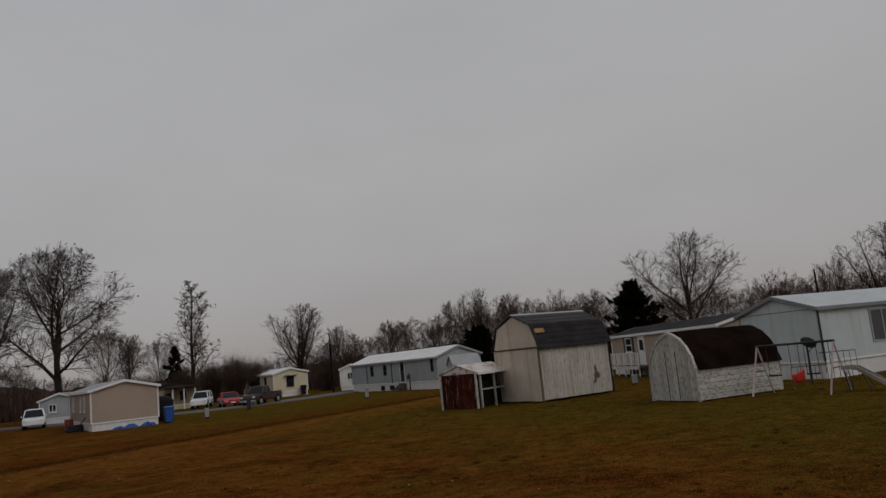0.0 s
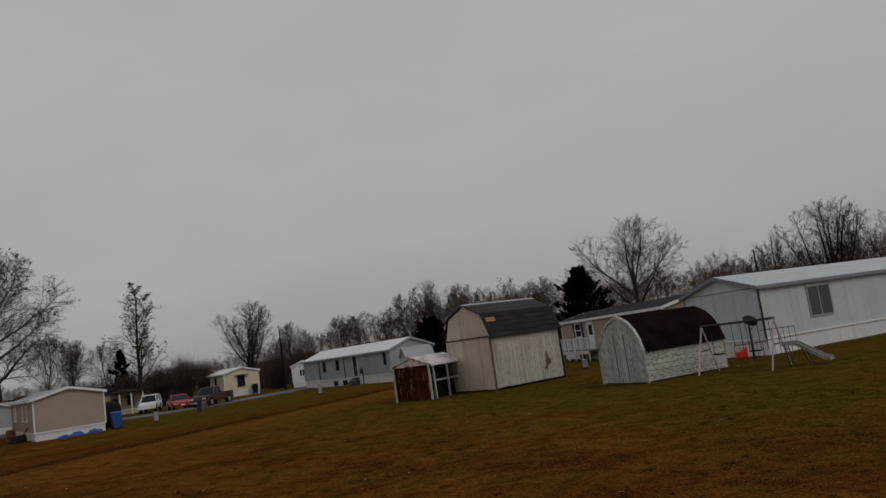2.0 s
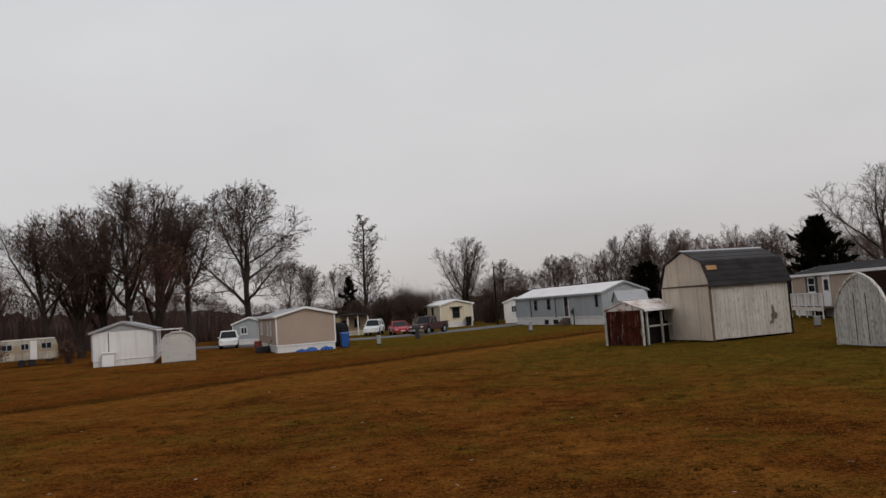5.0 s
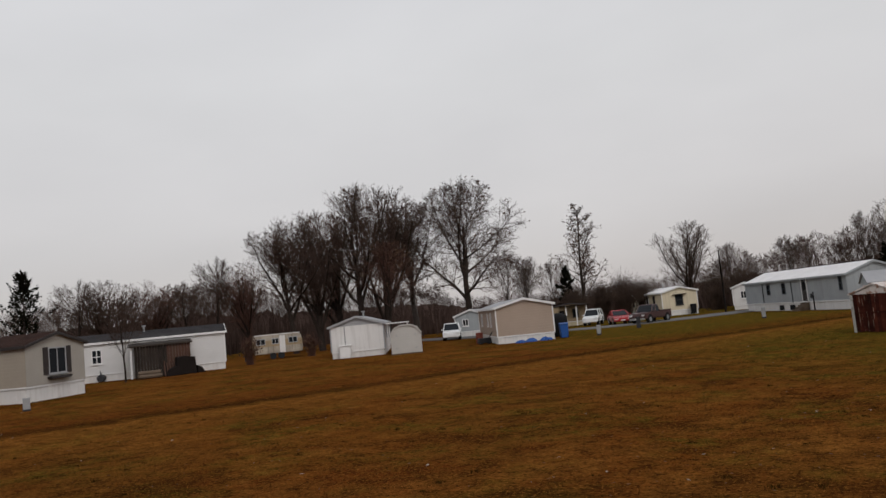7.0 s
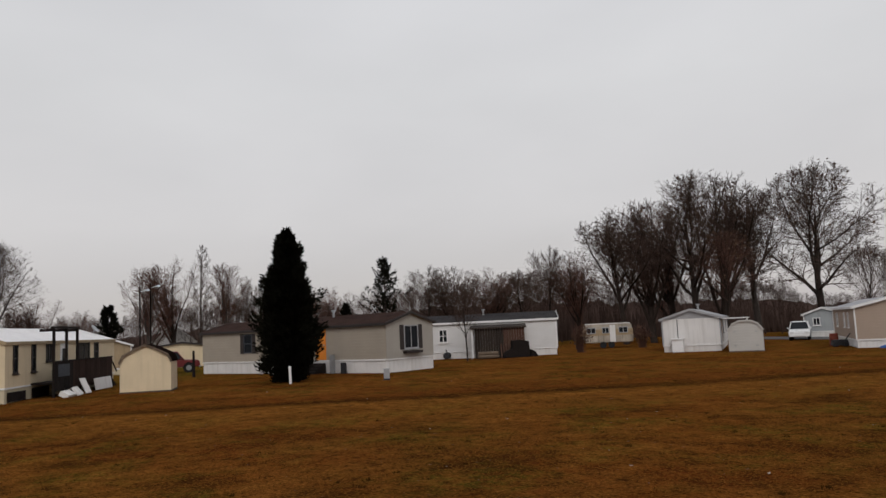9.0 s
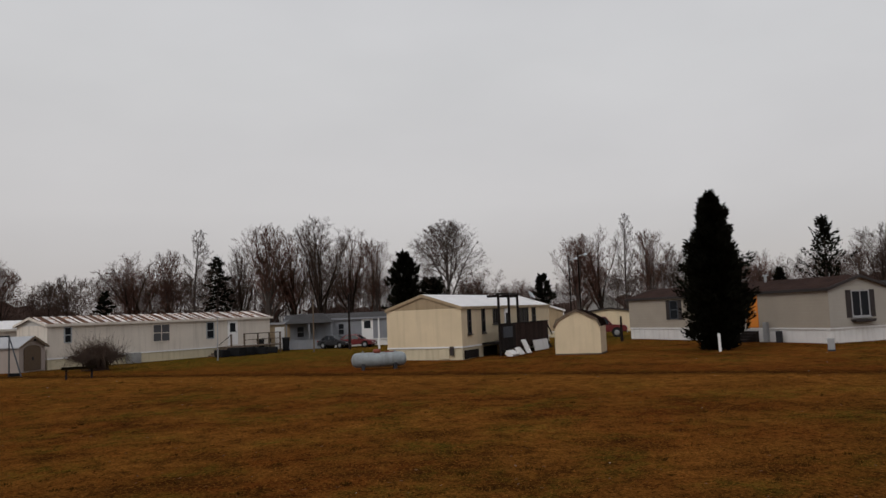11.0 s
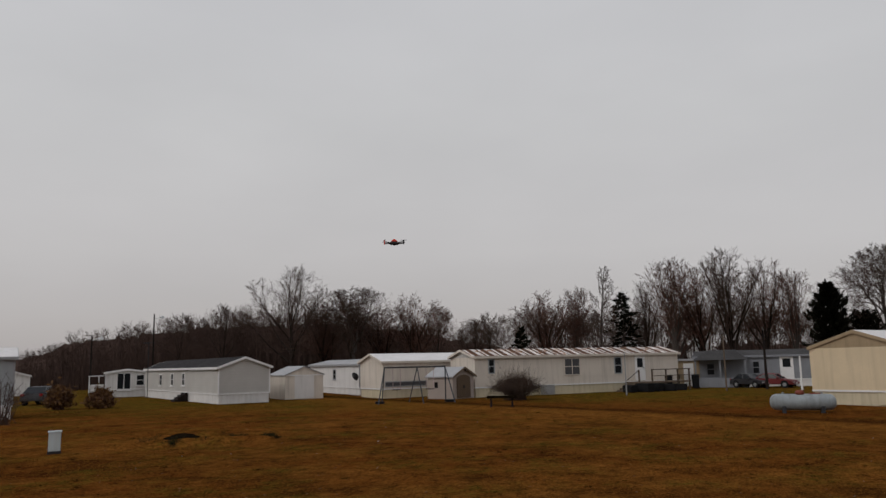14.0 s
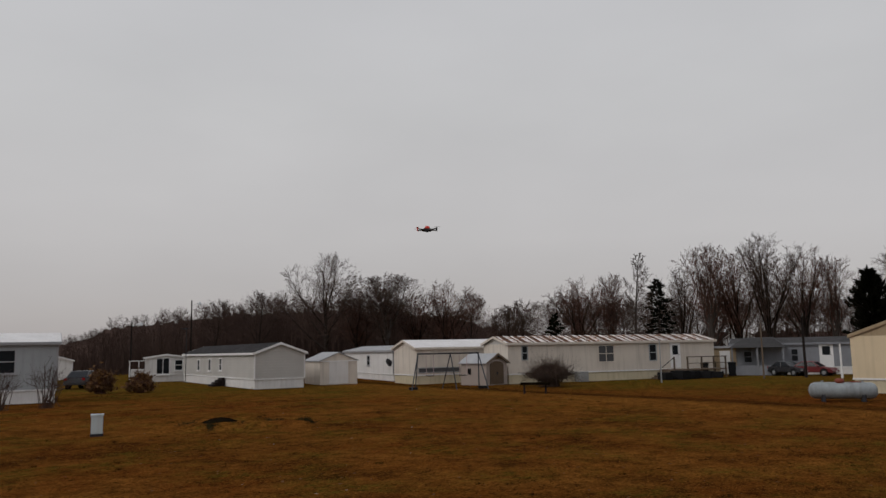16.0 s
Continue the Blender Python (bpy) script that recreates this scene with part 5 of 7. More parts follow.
def woods():
    rng = np.random.default_rng(21)
    pats = []
    for s in (31, 32, 33, 34, 35, 36):
        limbs = grown(s, "far", 10.0)
        pats.append(joined(tubes([b for b in limbs if b[0] == 0], 3), ribbons([(v, p, [max(x, 0.013) for x in r]) for v, p, r in limbs if v > 0], rng)))
    vs, fs, k = [], [], 0
    azs, tops = [a for a, _ in WOOD_TOP], [t for _, t in WOOD_TOP]
    for az in np.arange(-62, 200, 0.9):
        for row in range(3):
            a = az + rng.normal(0, 0.3)
            d = 114 + 13 * row + rng.uniform(-7, 7)
            h = EYE[2] + d * math.tan(radians(float(np.interp(a, azs, tops)) * rng.uniform(0.70, 1.08)))
            v, f = pats[rng.integers(0, 6)]
            t = rng.uniform(0, 6.28)
            c, s = math.cos(t), math.sin(t)
            w = v @ np.array(((c, s, 0), (-s, c, 0), (0, 0, 1))) * (h / 10 * 1.15, h / 10 * 1.15, h / 10)
            vs.append(w + np.array(at(a, d)))
            fs.append(f + k)
            k += len(v)
    ob = new("far_woods", quad_mesh("far_woods", np.concatenate(vs), np.concatenate(fs), M["woods"]))
    tagged(ob, "far belt of leafless dark brown woods", "woods", kind="stuff")


def thicket():
    """Undergrowth and trunks in the depth of the woods, as upright sticks and brambles."""
    rng = np.random.default_rng(22)
    n = 34000
    az = rng.uniform(-62, 200, n)
    d = 118 + rng.random(n) * 26
    hi = EYE[2] + d * np.tan(np.radians(np.interp(az, [a for a, _ in WOOD_TOP], [t for _, t in WOOD_TOP])))
    h = hi * (0.10 + (0.34 + 0.35 * woods_depth(az)) * rng.random(n) ** 1.7)
    p = np.stack([-np.sin(np.radians(az)) * d, np.cos(np.radians(az)) * d, np.full(n, -0.1)], 1)
    q = p + np.stack([rng.normal(0, 0.5, n), rng.normal(0, 0.5, n), h], 1)
    s = np.stack([np.cos(np.radians(az)), np.sin(np.radians(az)), np.zeros(n)], 1) * (0.05 + 0.16 * rng.random((n, 1)) ** 2)
    v = np.stack([p - s, p + s, q + s * 0.3, q - s * 0.3], 1).reshape(-1, 3)
    ob = new("undergrowth", quad_mesh("undergrowth", v, np.arange(4 * n).reshape(-1, 4), M["woods"]))
    tagged(ob, "dense brown undergrowth at the foot of the woods", "undergrowth", kind="stuff")


def wooded_rise():
    """The shaded depth of the woods, as a ragged bank of twigs seen from afar."""
    rng = np.random.default_rng(23)
    azs = np.arange(-70, 210, 0.25)
    g = Geo()
    prev = None
    for i, a in enumerate(azs):
        top = np.interp(a, [x for x, _ in WOOD_TOP], [t for _, t in WOOD_TOP])
        h = 2.6 + 150 * math.tan(radians(top)) * (float(woods_depth(a)) + 0.14 * noise.noise((a * 0.8, 0, 1)) + 0.13 * noise.noise((a * 3.1, 0, 5)))
        for d, z in ((146, -0.2), (149 + noise.noise((a, 3, 0)), h * 0.6), (153, max(h, 1.5)), (162, -0.2)):
            g.v.append(at(a, d, z))
        if i:
            k = 4 * i
            g.f += [(k - 4 + j, k + j, k + j + 1, k - 3 + j) for j in range(3)]
    ob = new("wood_edge", mesh_of("wood_edge", g, M["woods"]))
    tagged(ob, "dark brown depth of the far woods", "woods", kind="stuff")


woods()
thicket()
wooded_rise()


# ---- things on the lawn and beside the homes ----
def local(ob, x, y, z=0.0):
    """A place in a thing's own axes, in the world."""
    return ob.matrix_basis @ Vector((x, y, z))


def rz_of(ob):
    return math.degrees(ob.matrix_basis.to_euler().z)


# rust-streaked sheets on the long home's roof
for sg in (-1, 1):
    for i in range(32):
        a, b = -0.2 + i * 0.6125, -0.2 + i * 0.6125 + 0.40 + 0.07 * noise.noise((i * 2.7, sg, 4))
        hw, ev, ri = 2.125 + 0.19, 2.95 - 0.045, 0.5
        lift = 0.115 + 0.02 * (i % 2) + 0.012 * noise.noise((i * 3.3, sg, 0))
        sh = 0.25 if i < 30 else 0.1
        vs = [(a, sg * hw, ev + lift), (b, sg * hw, ev + lift - 0.02), (b + sh, 0.0, ev + ri + 0.045 + lift - 0.02), (a + sh, 0.0, ev + ri + 0.045 + lift)]
        vs = vs + [(x, y, z - 0.012) for x, y, z in vs]
        part("roof_sheet", Geo().add(vs, [(0, 1, 2, 3), (7, 6, 5, 4), (0, 4, 5, 1), (1, 5, 6, 2), (2, 6, 7, 3), (3, 7, 4, 0)]), M["sheet_rust"], long_home)


# swing set with slide beside the arched shed
def a_frame(o, top, feet, r, material, name="leg"):
    for f in feet:
        part(name, Geo().tube(f, top, r, n=8), material, o)


sw = thing("swing_set", "faded pink and dark swing set with a white slide", "swing set", 13.0, 29.75, 0, -46.6)
for c in (-1.45, 1.45):
    a_frame(sw, (c, 0.0, 1.86), ((c - 0.05, -0.85, -0.05), (c + 0.05, 0.85, -0.05)), 0.035, M["pinkpole"])
    part("brace", Geo().tube((c, -0.42, 0.9), (c, 0.42, 0.9), 0.025, n=6), M["dark"], sw)
part("top_bar", Geo().tube((-1.5, 0, 1.87), (1.5, 0, 1.87), 0.045, n=8), M["dark"], sw)
for c in (-1.1, -0.65, 0.35, 0.8, 1.05, 1.25):
    part("hanger", Geo().tube((c, 0, 1.86), (c, 0.03, 0.72), 0.014, n=5), M["dark"], sw)
seat = Geo()
ringp = [(math.cos(a), math.sin(a)) for a in np.linspace(0, 2 * math.pi, 19)[:-1]]
seat.loft([[(x * r, y * r * 0.9, z + (0.16 * max(0.0, x) if i > 2 else 0.0)) for x, y in ringp]
           for i, (r, z) in enumerate(((0.10, 0.40), (0.19, 0.42), (0.23, 0.52), (0.25, 0.66), (0.26, 0.72), (0.22, 0.72), (0.20, 0.60), (0.15, 0.50), (0.05, 0.48)))])
part("toddler_seat", seat, M["redplastic"], sw, "bright red moulded toddler seat", smooth=True)
part("seat_hanger", Geo().tube((-0.22, 0, 1.86), (-0.2, 0, 0.9), 0.012, n=5).tube((0.14, 0, 1.86), (0.12, 0, 0.6), 0.012, n=5), M["dark"], sw)
for c in (-0.88, 0.58):
    part("swing_seat", Geo().box(c - 0.24, -0.1, 0.68, c + 0.24, 0.14, 0.73), M["black"], sw, bevel=0.02)
slide = Geo()
sl = [(1.55, 0.82), (1.8, 0.84), (2.05, 0.80), (2.6, 0.45), (2.95, 0.22), (3.2, 0.16)]
for (a, b), (c, d) in zip(sl, sl[1:]):
    slide.prism([(a, b - 0.04), (c, d - 0.04), (c, d), (a, b)], 0.08, 0.50, "y")
    for s in (0.05, 0.50):
        slide.prism([(a, b - 0.05), (c, d - 0.05), (c, d + 0.09), (a, b + 0.09)], s, s + 0.03, "y")
part("slide", slide, M["slide"], sw, "weathered pale slide")
for s in (0.1, 0.48):
    part("slide_ladder_rail", Geo().tube((1.75, s, -0.05), (1.62, s, 0.85), 0.02, n=6), M["dark"], sw)
    part("slide_leg", Geo().tube((2.5, s, -0.05), (2.2, s, 0.7), 0.018, n=6), M["dark"], sw)
for k in range(3):
    part("rung", Geo().tube((1.72 - 0.03 * k, 0.1, 0.2 + 0.22 * k), (1.72 - 0.03 * k, 0.48, 0.2 + 0.22 * k), 0.015, n=6), M["dark"], sw)
hoop = thing("dog_kennel", "dark wire mesh pen panels beside the pale home", "kennel", *at(-25.2, 36.5)[:2], 0, -10)
for k in range(12):
    part("wire_bar", Geo().tube((-1.3 + k * 0.24, 0, 0), (-1.3 + k * 0.24, 0, 1.3 if k > 5 else 0.8), 0.012, n=5), M["dark"], hoop)
part("rail", Geo().tube((-1.3, 0, 0.8), (0.1, 0, 0.8), 0.02, n=6).tube((-0.1, 0, 1.3), (1.35, 0, 1.3), 0.02, n=6), M["dark"], hoop)
gd = thing("satellite_dish", "dark grey satellite dish on a post before the pale home", "satellite dish", *at(-24.4, 37.0)[:2], 0, -24.4 + 150)
part("post", Geo().tube((0, 0, -0.05), (0, 0, 1.6), 0.045, n=8), M["dark"], gd)
part("reflector", Geo().lathe([(0.02, 0.0), (0.19, 0.03), (0.33, 0.11), (0.34, 0.13), (0.18, 0.05), (0.02, 0.02)], 16, pose(0, -0.08, 1.68, 48, 0, 0)), M["tarp"], gd, "dark grey dish", smooth=True)
part("feed_arm", Geo().tube((0, -0.05, 1.35), (0, -0.5, 1.55), 0.018, n=6), M["dark"], gd)

# large dark swing set near the beige resin shed
s2 = thing("swing_set", "tall dark metal swing set with empty hangers", "swing set", *at(115.6, 52.5)[:2], 0, 115.6 + 6)
a_frame(s2, (-2.05, 0, 2.35), ((-2.55, -1.0, -0.05), (-2.2, 1.0, -0.05)), 0.04, M["tarp"])
a_frame(s2, (2.05, 0, 2.35), ((2.55, -1.0, -0.05), (2.2, 1.0, -0.05)), 0.04, M["tarp"])
a_frame(s2, (0.15, 0, 2.35), ((0.45, -0.9, -0.05), (-0.35, 0.9, -0.05)), 0.035, M["tarp"])
part("top_bar", Geo().tube((-2.1, 0, 2.36), (2.1, 0, 2.36), 0.05, n=8), M["dark"], s2)
for c in (-1.5, -1.0, 0.75, 1.25):
    part("hanger_bar", Geo().tube((c, 0, 2.36), (c, 0, 0.9), 0.02, n=5), M["pinkpole"], s2)
for c in (-1.25, 1.0):
    part("swing_seat", Geo().box(c - 0.28, -0.12, 0.86, c + 0.28, 0.12, 0.91), M["black"], s2, bevel=0.02)
for c in (-2.4, 2.3):
    part("foot_pad", Geo().box(c - 0.3, -0.35, -0.03, c + 0.3, 0.0, 0.16), M["black"], s2)

# propane tank
tk = thing("propane_tank", "pale blue grey propane tank with rust-red dome on blocks", "tank", *at(88.9, 39.0)[:2], 0, 88.9 + 4)
prof = [(0.0, -1.38), (0.16, -1.36), (0.28, -1.29), (0.345, -1.18), (0.365, -1.02), (0.365, 1.02), (0.345, 1.18), (0.28, 1.29), (0.16, 1.36), (0.0, 1.38)]
part("vessel", Geo().lathe([(max(r, 0.01), z) for r, z in prof], 24, pose(0, 0, 0.47, 0, 90, 0)), M["tankpaint"], tk, smooth=True)
part("dome", Geo().lathe([(0.19, 0.80), (0.19, 0.93), (0.13, 0.99), (0.02, 1.0)], 14, pose(-0.1, 0, 0)), M["rust2"], tk, "rust-red valve dome", smooth=True)
part("valve_pipe", Geo().tube((0.5, 0, 0.80), (0.5, 0, 0.89), 0.05).box(0.3, -0.1, 0.83, 0.75, 0.1, 0.87), M["rust2"], tk)
for c in (-0.8, 0.8):
    part("cradle_leg", Geo().box(c - 0.08, -0.34, -0.03, c + 0.08, 0.34, 0.3), M["dark"], tk)
    part("lifting_lug", Geo().box(c - 0.05, -0.02, 0.82, c + 0.05, 0.02, 0.90), M["tankpaint"], tk)

# deck with pergola frame on the cream home
dk = thing("timber_deck", "dark stained timber deck with boarded rail and pergola frame", "deck", *local(cream, 0, 0).xy, 0, rz_of(cream))
y0, y1 = -2.45, -3.65
part("deck_floor", Geo().box(2.75, y1, 0.70, 11.4, y0, 0.80), M["darkwood"], dk)
for k in range(8):
    part("deck_post", Geo().box(2.8 + k * 1.2, y1 + 0.03, -0.05, 2.9 + k * 1.2, y1 + 0.13, 1.86), M["darkwood"], dk)
for k in range(36):
    part("rail_board", Geo().box(2.77 + k * 0.24, y1 - 0.03, 0.30 + 0.03 * (k % 3), 2.77 + k * 0.24 + 0.225, y1 + 0.01, 1.84), M["darkwood"] if k < 10 else M["deckboard"], dk)
part("hand_rail", Geo().box(2.7, y1 - 0.06, 1.84, 11.45, y1 + 0.06, 1.90), M["darkwood"], dk)
for xx in (2.75, 4.4, 5.9):
    part("pergola_post", Geo().box(xx - 0.06, y1 - 0.02, 0.0, xx + 0.06, y1 + 0.10, 3.62), M["darkwood"], dk)
    part("pergola_beam", Geo().box(xx - 0.06, y1, 3.46, xx + 0.06, y1 + 0.75, 3.60), M["darkwood"], dk)
part("pergola_beam", Geo().box(2.6, y1 - 0.02, 3.60, 6.1, y1 + 0.16, 3.72), M["darkwood"], dk)
for k in range(4):
    part("step", Geo().box(11.45 + 0.27 * k, y1 + 0.1, 0.0, 11.72 + 0.27 * k, y0 - 0.1, 0.62 - 0.17 * k), M["darkwood"], dk)
part("stair_rail", Geo().tube((11.4, y1 + 0.1, 1.85), (12.6, y1 + 0.1, 0.9), 0.05, n=6), M["darkwood"], dk)
part("blue_cover", Geo().box(3.1, y1 - 0.06, 1.05, 4.6, y1 - 0.04, 1.7), M["tarp"], dk, "slate blue cover hung on the rail")
for i, (x, w, h, t, lean, y) in enumerate(((2.9, 1.1, 0.5, 0.25, 62, -4.5), (4.1, 1.0, 0.55, 0.12, 40, -4.5), (5.5, 0.45, 0.95, 0.05, 30, -4.4), (9.2, 2.8, 0.7, 0.05, 10, -3.95))):
    p = local(cream, x, y)
    ob = solid("skirting_sheet", Geo().box(-w / 2, -t / 2, 0, w / 2, t / 2, h), M["skirt"], "loose white skirting sheet leaning at the deck", "sheet", p.x, p.y, 0, rz_of(cream) + (0, 8, -20, 0)[i], "loose sheets at the deck", bevel=0.01)
    ob.matrix_basis = ob.matrix_basis @ pose(0, 0, 0, -lean if i < 3 else -lean, 0, 0)
for x, y, s in ((11.6, -4.8, 1.0), (10.8, -5.0, 0.85), (12.2, -4.7, 0.8)):
    p = local(cream, x, y)
    solid("black_bag", Geo().lathe([(0.05, 0.0), (0.42 * s, 0.04), (0.48 * s, 0.25 * s), (0.3 * s, 0.45 * s), (0.08, 0.58 * s), (0.12, 0.66 * s)], 10), M["black"], "full black rubbish bag", "bag", p.x, p.y, -0.02, 0, smooth=True)
for i, c in enumerate((-1.9,)):
    part("meter_box", Geo().box(-0.12, c, 0.25, -0.0, c + 0.22, 0.75), M["browntrim"], cream)
part("skirting_door", Geo().box(-0.03, -1.6, 0.05, 0.03, -0.9, 0.6), M["cream_skirt"], cream)
# dark plates over whole skirting, coloured as the shade of missing pieces
part("skirting_gap", Geo().box(0.3, -2.46, 0.02, 2.2, -2.40, 0.5).box(3.0, -2.46, 0.02, 5.0, -2.40, 0.55), M["darkwood"], cream, "dark panel laid on for the shade behind missing skirting")

# satellite dish, porch, steps
ds = part("satellite_dish", Geo().lathe([(0.02, 0.0), (0.25, 0.04), (0.42, 0.14), (0.43, 0.16), (0.24, 0.06), (0.02, 0.02)], 14, pose(0.6, 2.25, 1.5, 60, 0, 20)), M["dark"], wtr, "dark satellite dish")
part("dish_arm", Geo().tube((0.6, 2.0, 1.4), (0.6, 2.3, 1.5), 0.03, n=6), M["dark"], ds)
dh = part("satellite_dish", Geo().lathe([(0.02, 0.0), (0.2, 0.03), (0.33, 0.1), (0.34, 0.12), (0.02, 0.02)], 12, pose(15.2, -1.2, 3.7, 50, 0, 0)), M["steel"], cream, "grey satellite dish")
part("dish_mast", Geo().tube((15.2, -1.1, 3.1), (15.2, -1.2, 3.7), 0.03, n=6), M["steel"], dh)


def steps(host, x, side, hw, n, w, material, label, rails=False):
    p = local(host, x, side * (hw + 0.02))
    o = thing("entry_steps", label, "steps", p.x, p.y, 0, rz_of(host) + (0 if side > 0 else 180), "entry steps")
    for k in range(n):
        part("step", Geo().box(-w / 2, 0.0 + 0.26 * k, 0.0, w / 2, 0.26 * (k + 1), 0.17 * (n - k)), material, o)
    for s in (-1, 1) if rails else ():
        part("hand_rail", Geo().tube((s * w / 2, 0.1, 0.17 * n + 0.85), (s * w / 2, 0.26 * n, 0.95), 0.025, n=6), M["dark"], o)
        part("baluster", Geo().tube((s * w / 2, 0.1, 0.1), (s * w / 2, 0.1, 0.17 * n + 0.85), 0.02, n=6).tube((s * w / 2, 0.26 * n, 0.0), (s * w / 2, 0.26 * n, 0.95), 0.02, n=6), M["dark"], o)
    return o


steps(blu, 8.5, 1, 1.93, 4, 1.2, M["darkwood"], "dark entry steps at the pale grey home")
steps(grey, 6.8, 1, 2.36, 4, 1.1, M["wood"], "wooden entry steps at the blue grey home")
steps(farg, 9.6, 1, 2.15, 3, 1.2, M["darkwood"], "dark entry steps at the grey home")
# hipped porch of the far grey home
g = Geo().loft([[(12.6, 2.17, 2.35), (17.0, 2.17, 2.35), (17.0, 4.1, 2.30), (12.6, 4.1, 2.30)], [(13.6, 2.17, 3.15), (16.0, 2.17, 3.15), (16.0, 2.4, 3.10), (13.6, 2.4, 3.10)]])
part("porch_roof", g, M["shingle_g"], farg, "dark slate blue hipped porch roof")
for xx in (12.8, 14.8, 16.8):
    part("porch_post", Geo().box(xx - 0.06, 3.9, -0.05, xx + 0.06, 4.02, 2.32), M["farwall"], farg)
part("porch_wall", Geo().box(12.8, 3.93, 0.0, 16.8, 3.98, 0.8), M["farwall"], farg, "slate blue porch parapet")

# pipes, black hatch panels and a yard post at the blue grey home
for xx, z0, z1 in ((14.95, 0.75, 2.65), (9.1, 0.7, 2.66)):
    part("downpipe", Geo().tube((xx, 2.40, z0), (xx, 2.40, z1), 0.045, n=8), M["dark"], grey)
# the hatches' inner shade is a black panel on closed skirting
for xx, ww in ((11.5, 0.9), (9.4, 1.0)):
    part("skirting_hatch", Geo().box(xx - ww / 2, 2.30, 0.03, xx + ww / 2, 2.345, 0.50), M["black"], grey, "black panel for the shade inside an open skirting hatch")
p = local(grey, 4.45, 2.9)
o = thing("meter_post", "dark wooden meter post beside the blue grey home", "post", p.x, p.y, 0, rz_of(grey))
part("post", Geo().tube((0, 0, -0.05), (0, 0, 1.6), 0.06, n=8), M["darkwood"], o)
part("meter_box", Geo().box(-0.16, 0.05, 1.05, 0.16, 0.2, 1.45), M["dark"], o, bevel=0.02)

# white railed deck before the taupe home behind the barn
p = local(brownb, 12.9, 2.34)
dk = thing("deck", "small white wooden deck with baluster railing at a taupe home", "deck", p.x, p.y, 0, rz_of(brownb))
for i in range(9):
    part("deck_board", Geo().box(-3.0, 0.03 + i * 0.14, 0.68, 3.0, 0.16 + i * 0.14, 0.74), M["wood"], dk)
part("rim_board", Geo().box(-3.0, 1.29, 0.52, 3.0, 1.33, 0.75), M["offwhite"], dk)
for i in range(5):
    part("post", Geo().box(-3.0 + i * 1.475, 1.22, -0.05, -2.9 + i * 1.475, 1.285, 1.72), M["trim"], dk)
part("top_rail", Geo().box(-3.0, 1.21, 1.66, 3.0, 1.30, 1.71), M["trim"], dk)
part("bottom_rail", Geo().box(-2.95, 1.23, 0.86, 2.95, 1.28, 0.90), M["trim"], dk)
for i in range(30):
    if i % 7 != 3:
        part("baluster", Geo().box(-2.85 + i * 0.19, 1.24, 0.88, -2.81 + i * 0.19, 1.27, 1.67), M["trim"], dk)
# thin black sheets take the place of shaded gaps below the deck
for i, xx in enumerate((-1.9, 0.5, 2.0)):
    part("dark_opening", Geo().box(xx - 0.45, 0.0, 0.05, xx + 0.45, 0.012, 0.46), M["black"], dk, "black panel for the shade in a skirting gap")
# porch of the long home
pc = thing("timber_porch", "open timber porch with rails on the long home", "porch", *local(long_home, 0, 0).xy, 0, rz_of(long_home))
part("porch_floor", Geo().box(13.6, -3.9, 0.62, 18.9, -2.15, 0.72), M["wood"], pc)
for xx in (13.7, 15.0, 16.4, 17.6, 18.8):
    part("post", Geo().box(xx - 0.05, -3.9, -0.05, xx + 0.05, -3.8, 1.7), M["wood"], pc)
part("hand_rail", Geo().box(15.0, -3.92, 1.64, 18.9, -3.8, 1.71), M["wood"], pc)
part("mid_rail", Geo().box(15.0, -3.89, 1.15, 18.9, -3.82, 1.2), M["wood"], pc)
for k in range(4):
    part("step", Geo().box(13.3 - 0.27 * k, -3.8, 0.0, 13.57 - 0.27 * k, -2.5, 0.56 - 0.15 * k), M["wood"], pc)
part("stair_rail", Geo().tube((13.7, -3.85, 1.65), (12.5, -3.85, 0.9), 0.03, n=6), M["dark"], pc)
for i, (x, s) in enumerate(((12.2, 0.5), (13.4, 0.6), (14.6, 0.55), (15.8, 0.5), (17.2, 0.45))):
    p = local(long_home, x, -4.6 - 0.3 * (i % 2))
    solid("storage_tub", Geo().prism([(-s, 0), (s, 0), (s * 1.1, s * 1.1), (-s * 1.1, s * 1.1)], -s * 0.7, s * 0.7), M["black"], "dark storage tub on the grass before the porch", "tub", p.x, p.y, 0, rz_of(long_home) + 11 * i, "clutter before the porch", bevel=0.04)
p = local(long_home, 6.0, -2.55)
solid("air_conditioner", Geo().box(-0.4, -0.4, 0, 0.4, 0.4, 0.75), M["steel"], "grey air conditioner unit beside the skirting", "air conditioner", p.x, p.y, 0, rz_of(long_home), bevel=0.03)
# white unit at the white home's gable, awning, step
p = local(white, -0.5, 1.0)
ac = thing("heat_pump", "white heat pump cabinet before the white gable", "air conditioner", p.x, p.y, 0, rz_of(white))
part("cabinet", Geo().box(-0.35, -0.42, 0.0, 0.35, 0.42, 0.95), M["trim"], ac, bevel=0.03)
part("hood", Geo().box(-0.42, -0.48, 0.95, 0.42, 0.48, 1.05), M["trim"], ac, bevel=0.02)
part("conduit", Geo().tube((0.42, 0.0, 1.0), (0.45, 0.0, 2.5), 0.025, n=6), M["dark"], ac)
part("awning", Geo().box(0.3, -4.2, 2.38, 4.0, -2.2, 2.46), M["roof_white"], white, "white awning sheet")
part("awning_post", Geo().box(0.4, -4.1, 0, 0.46, -4.04, 2.38).box(3.8, -4.1, 0, 3.86, -4.04, 2.38), M["trim"], white)

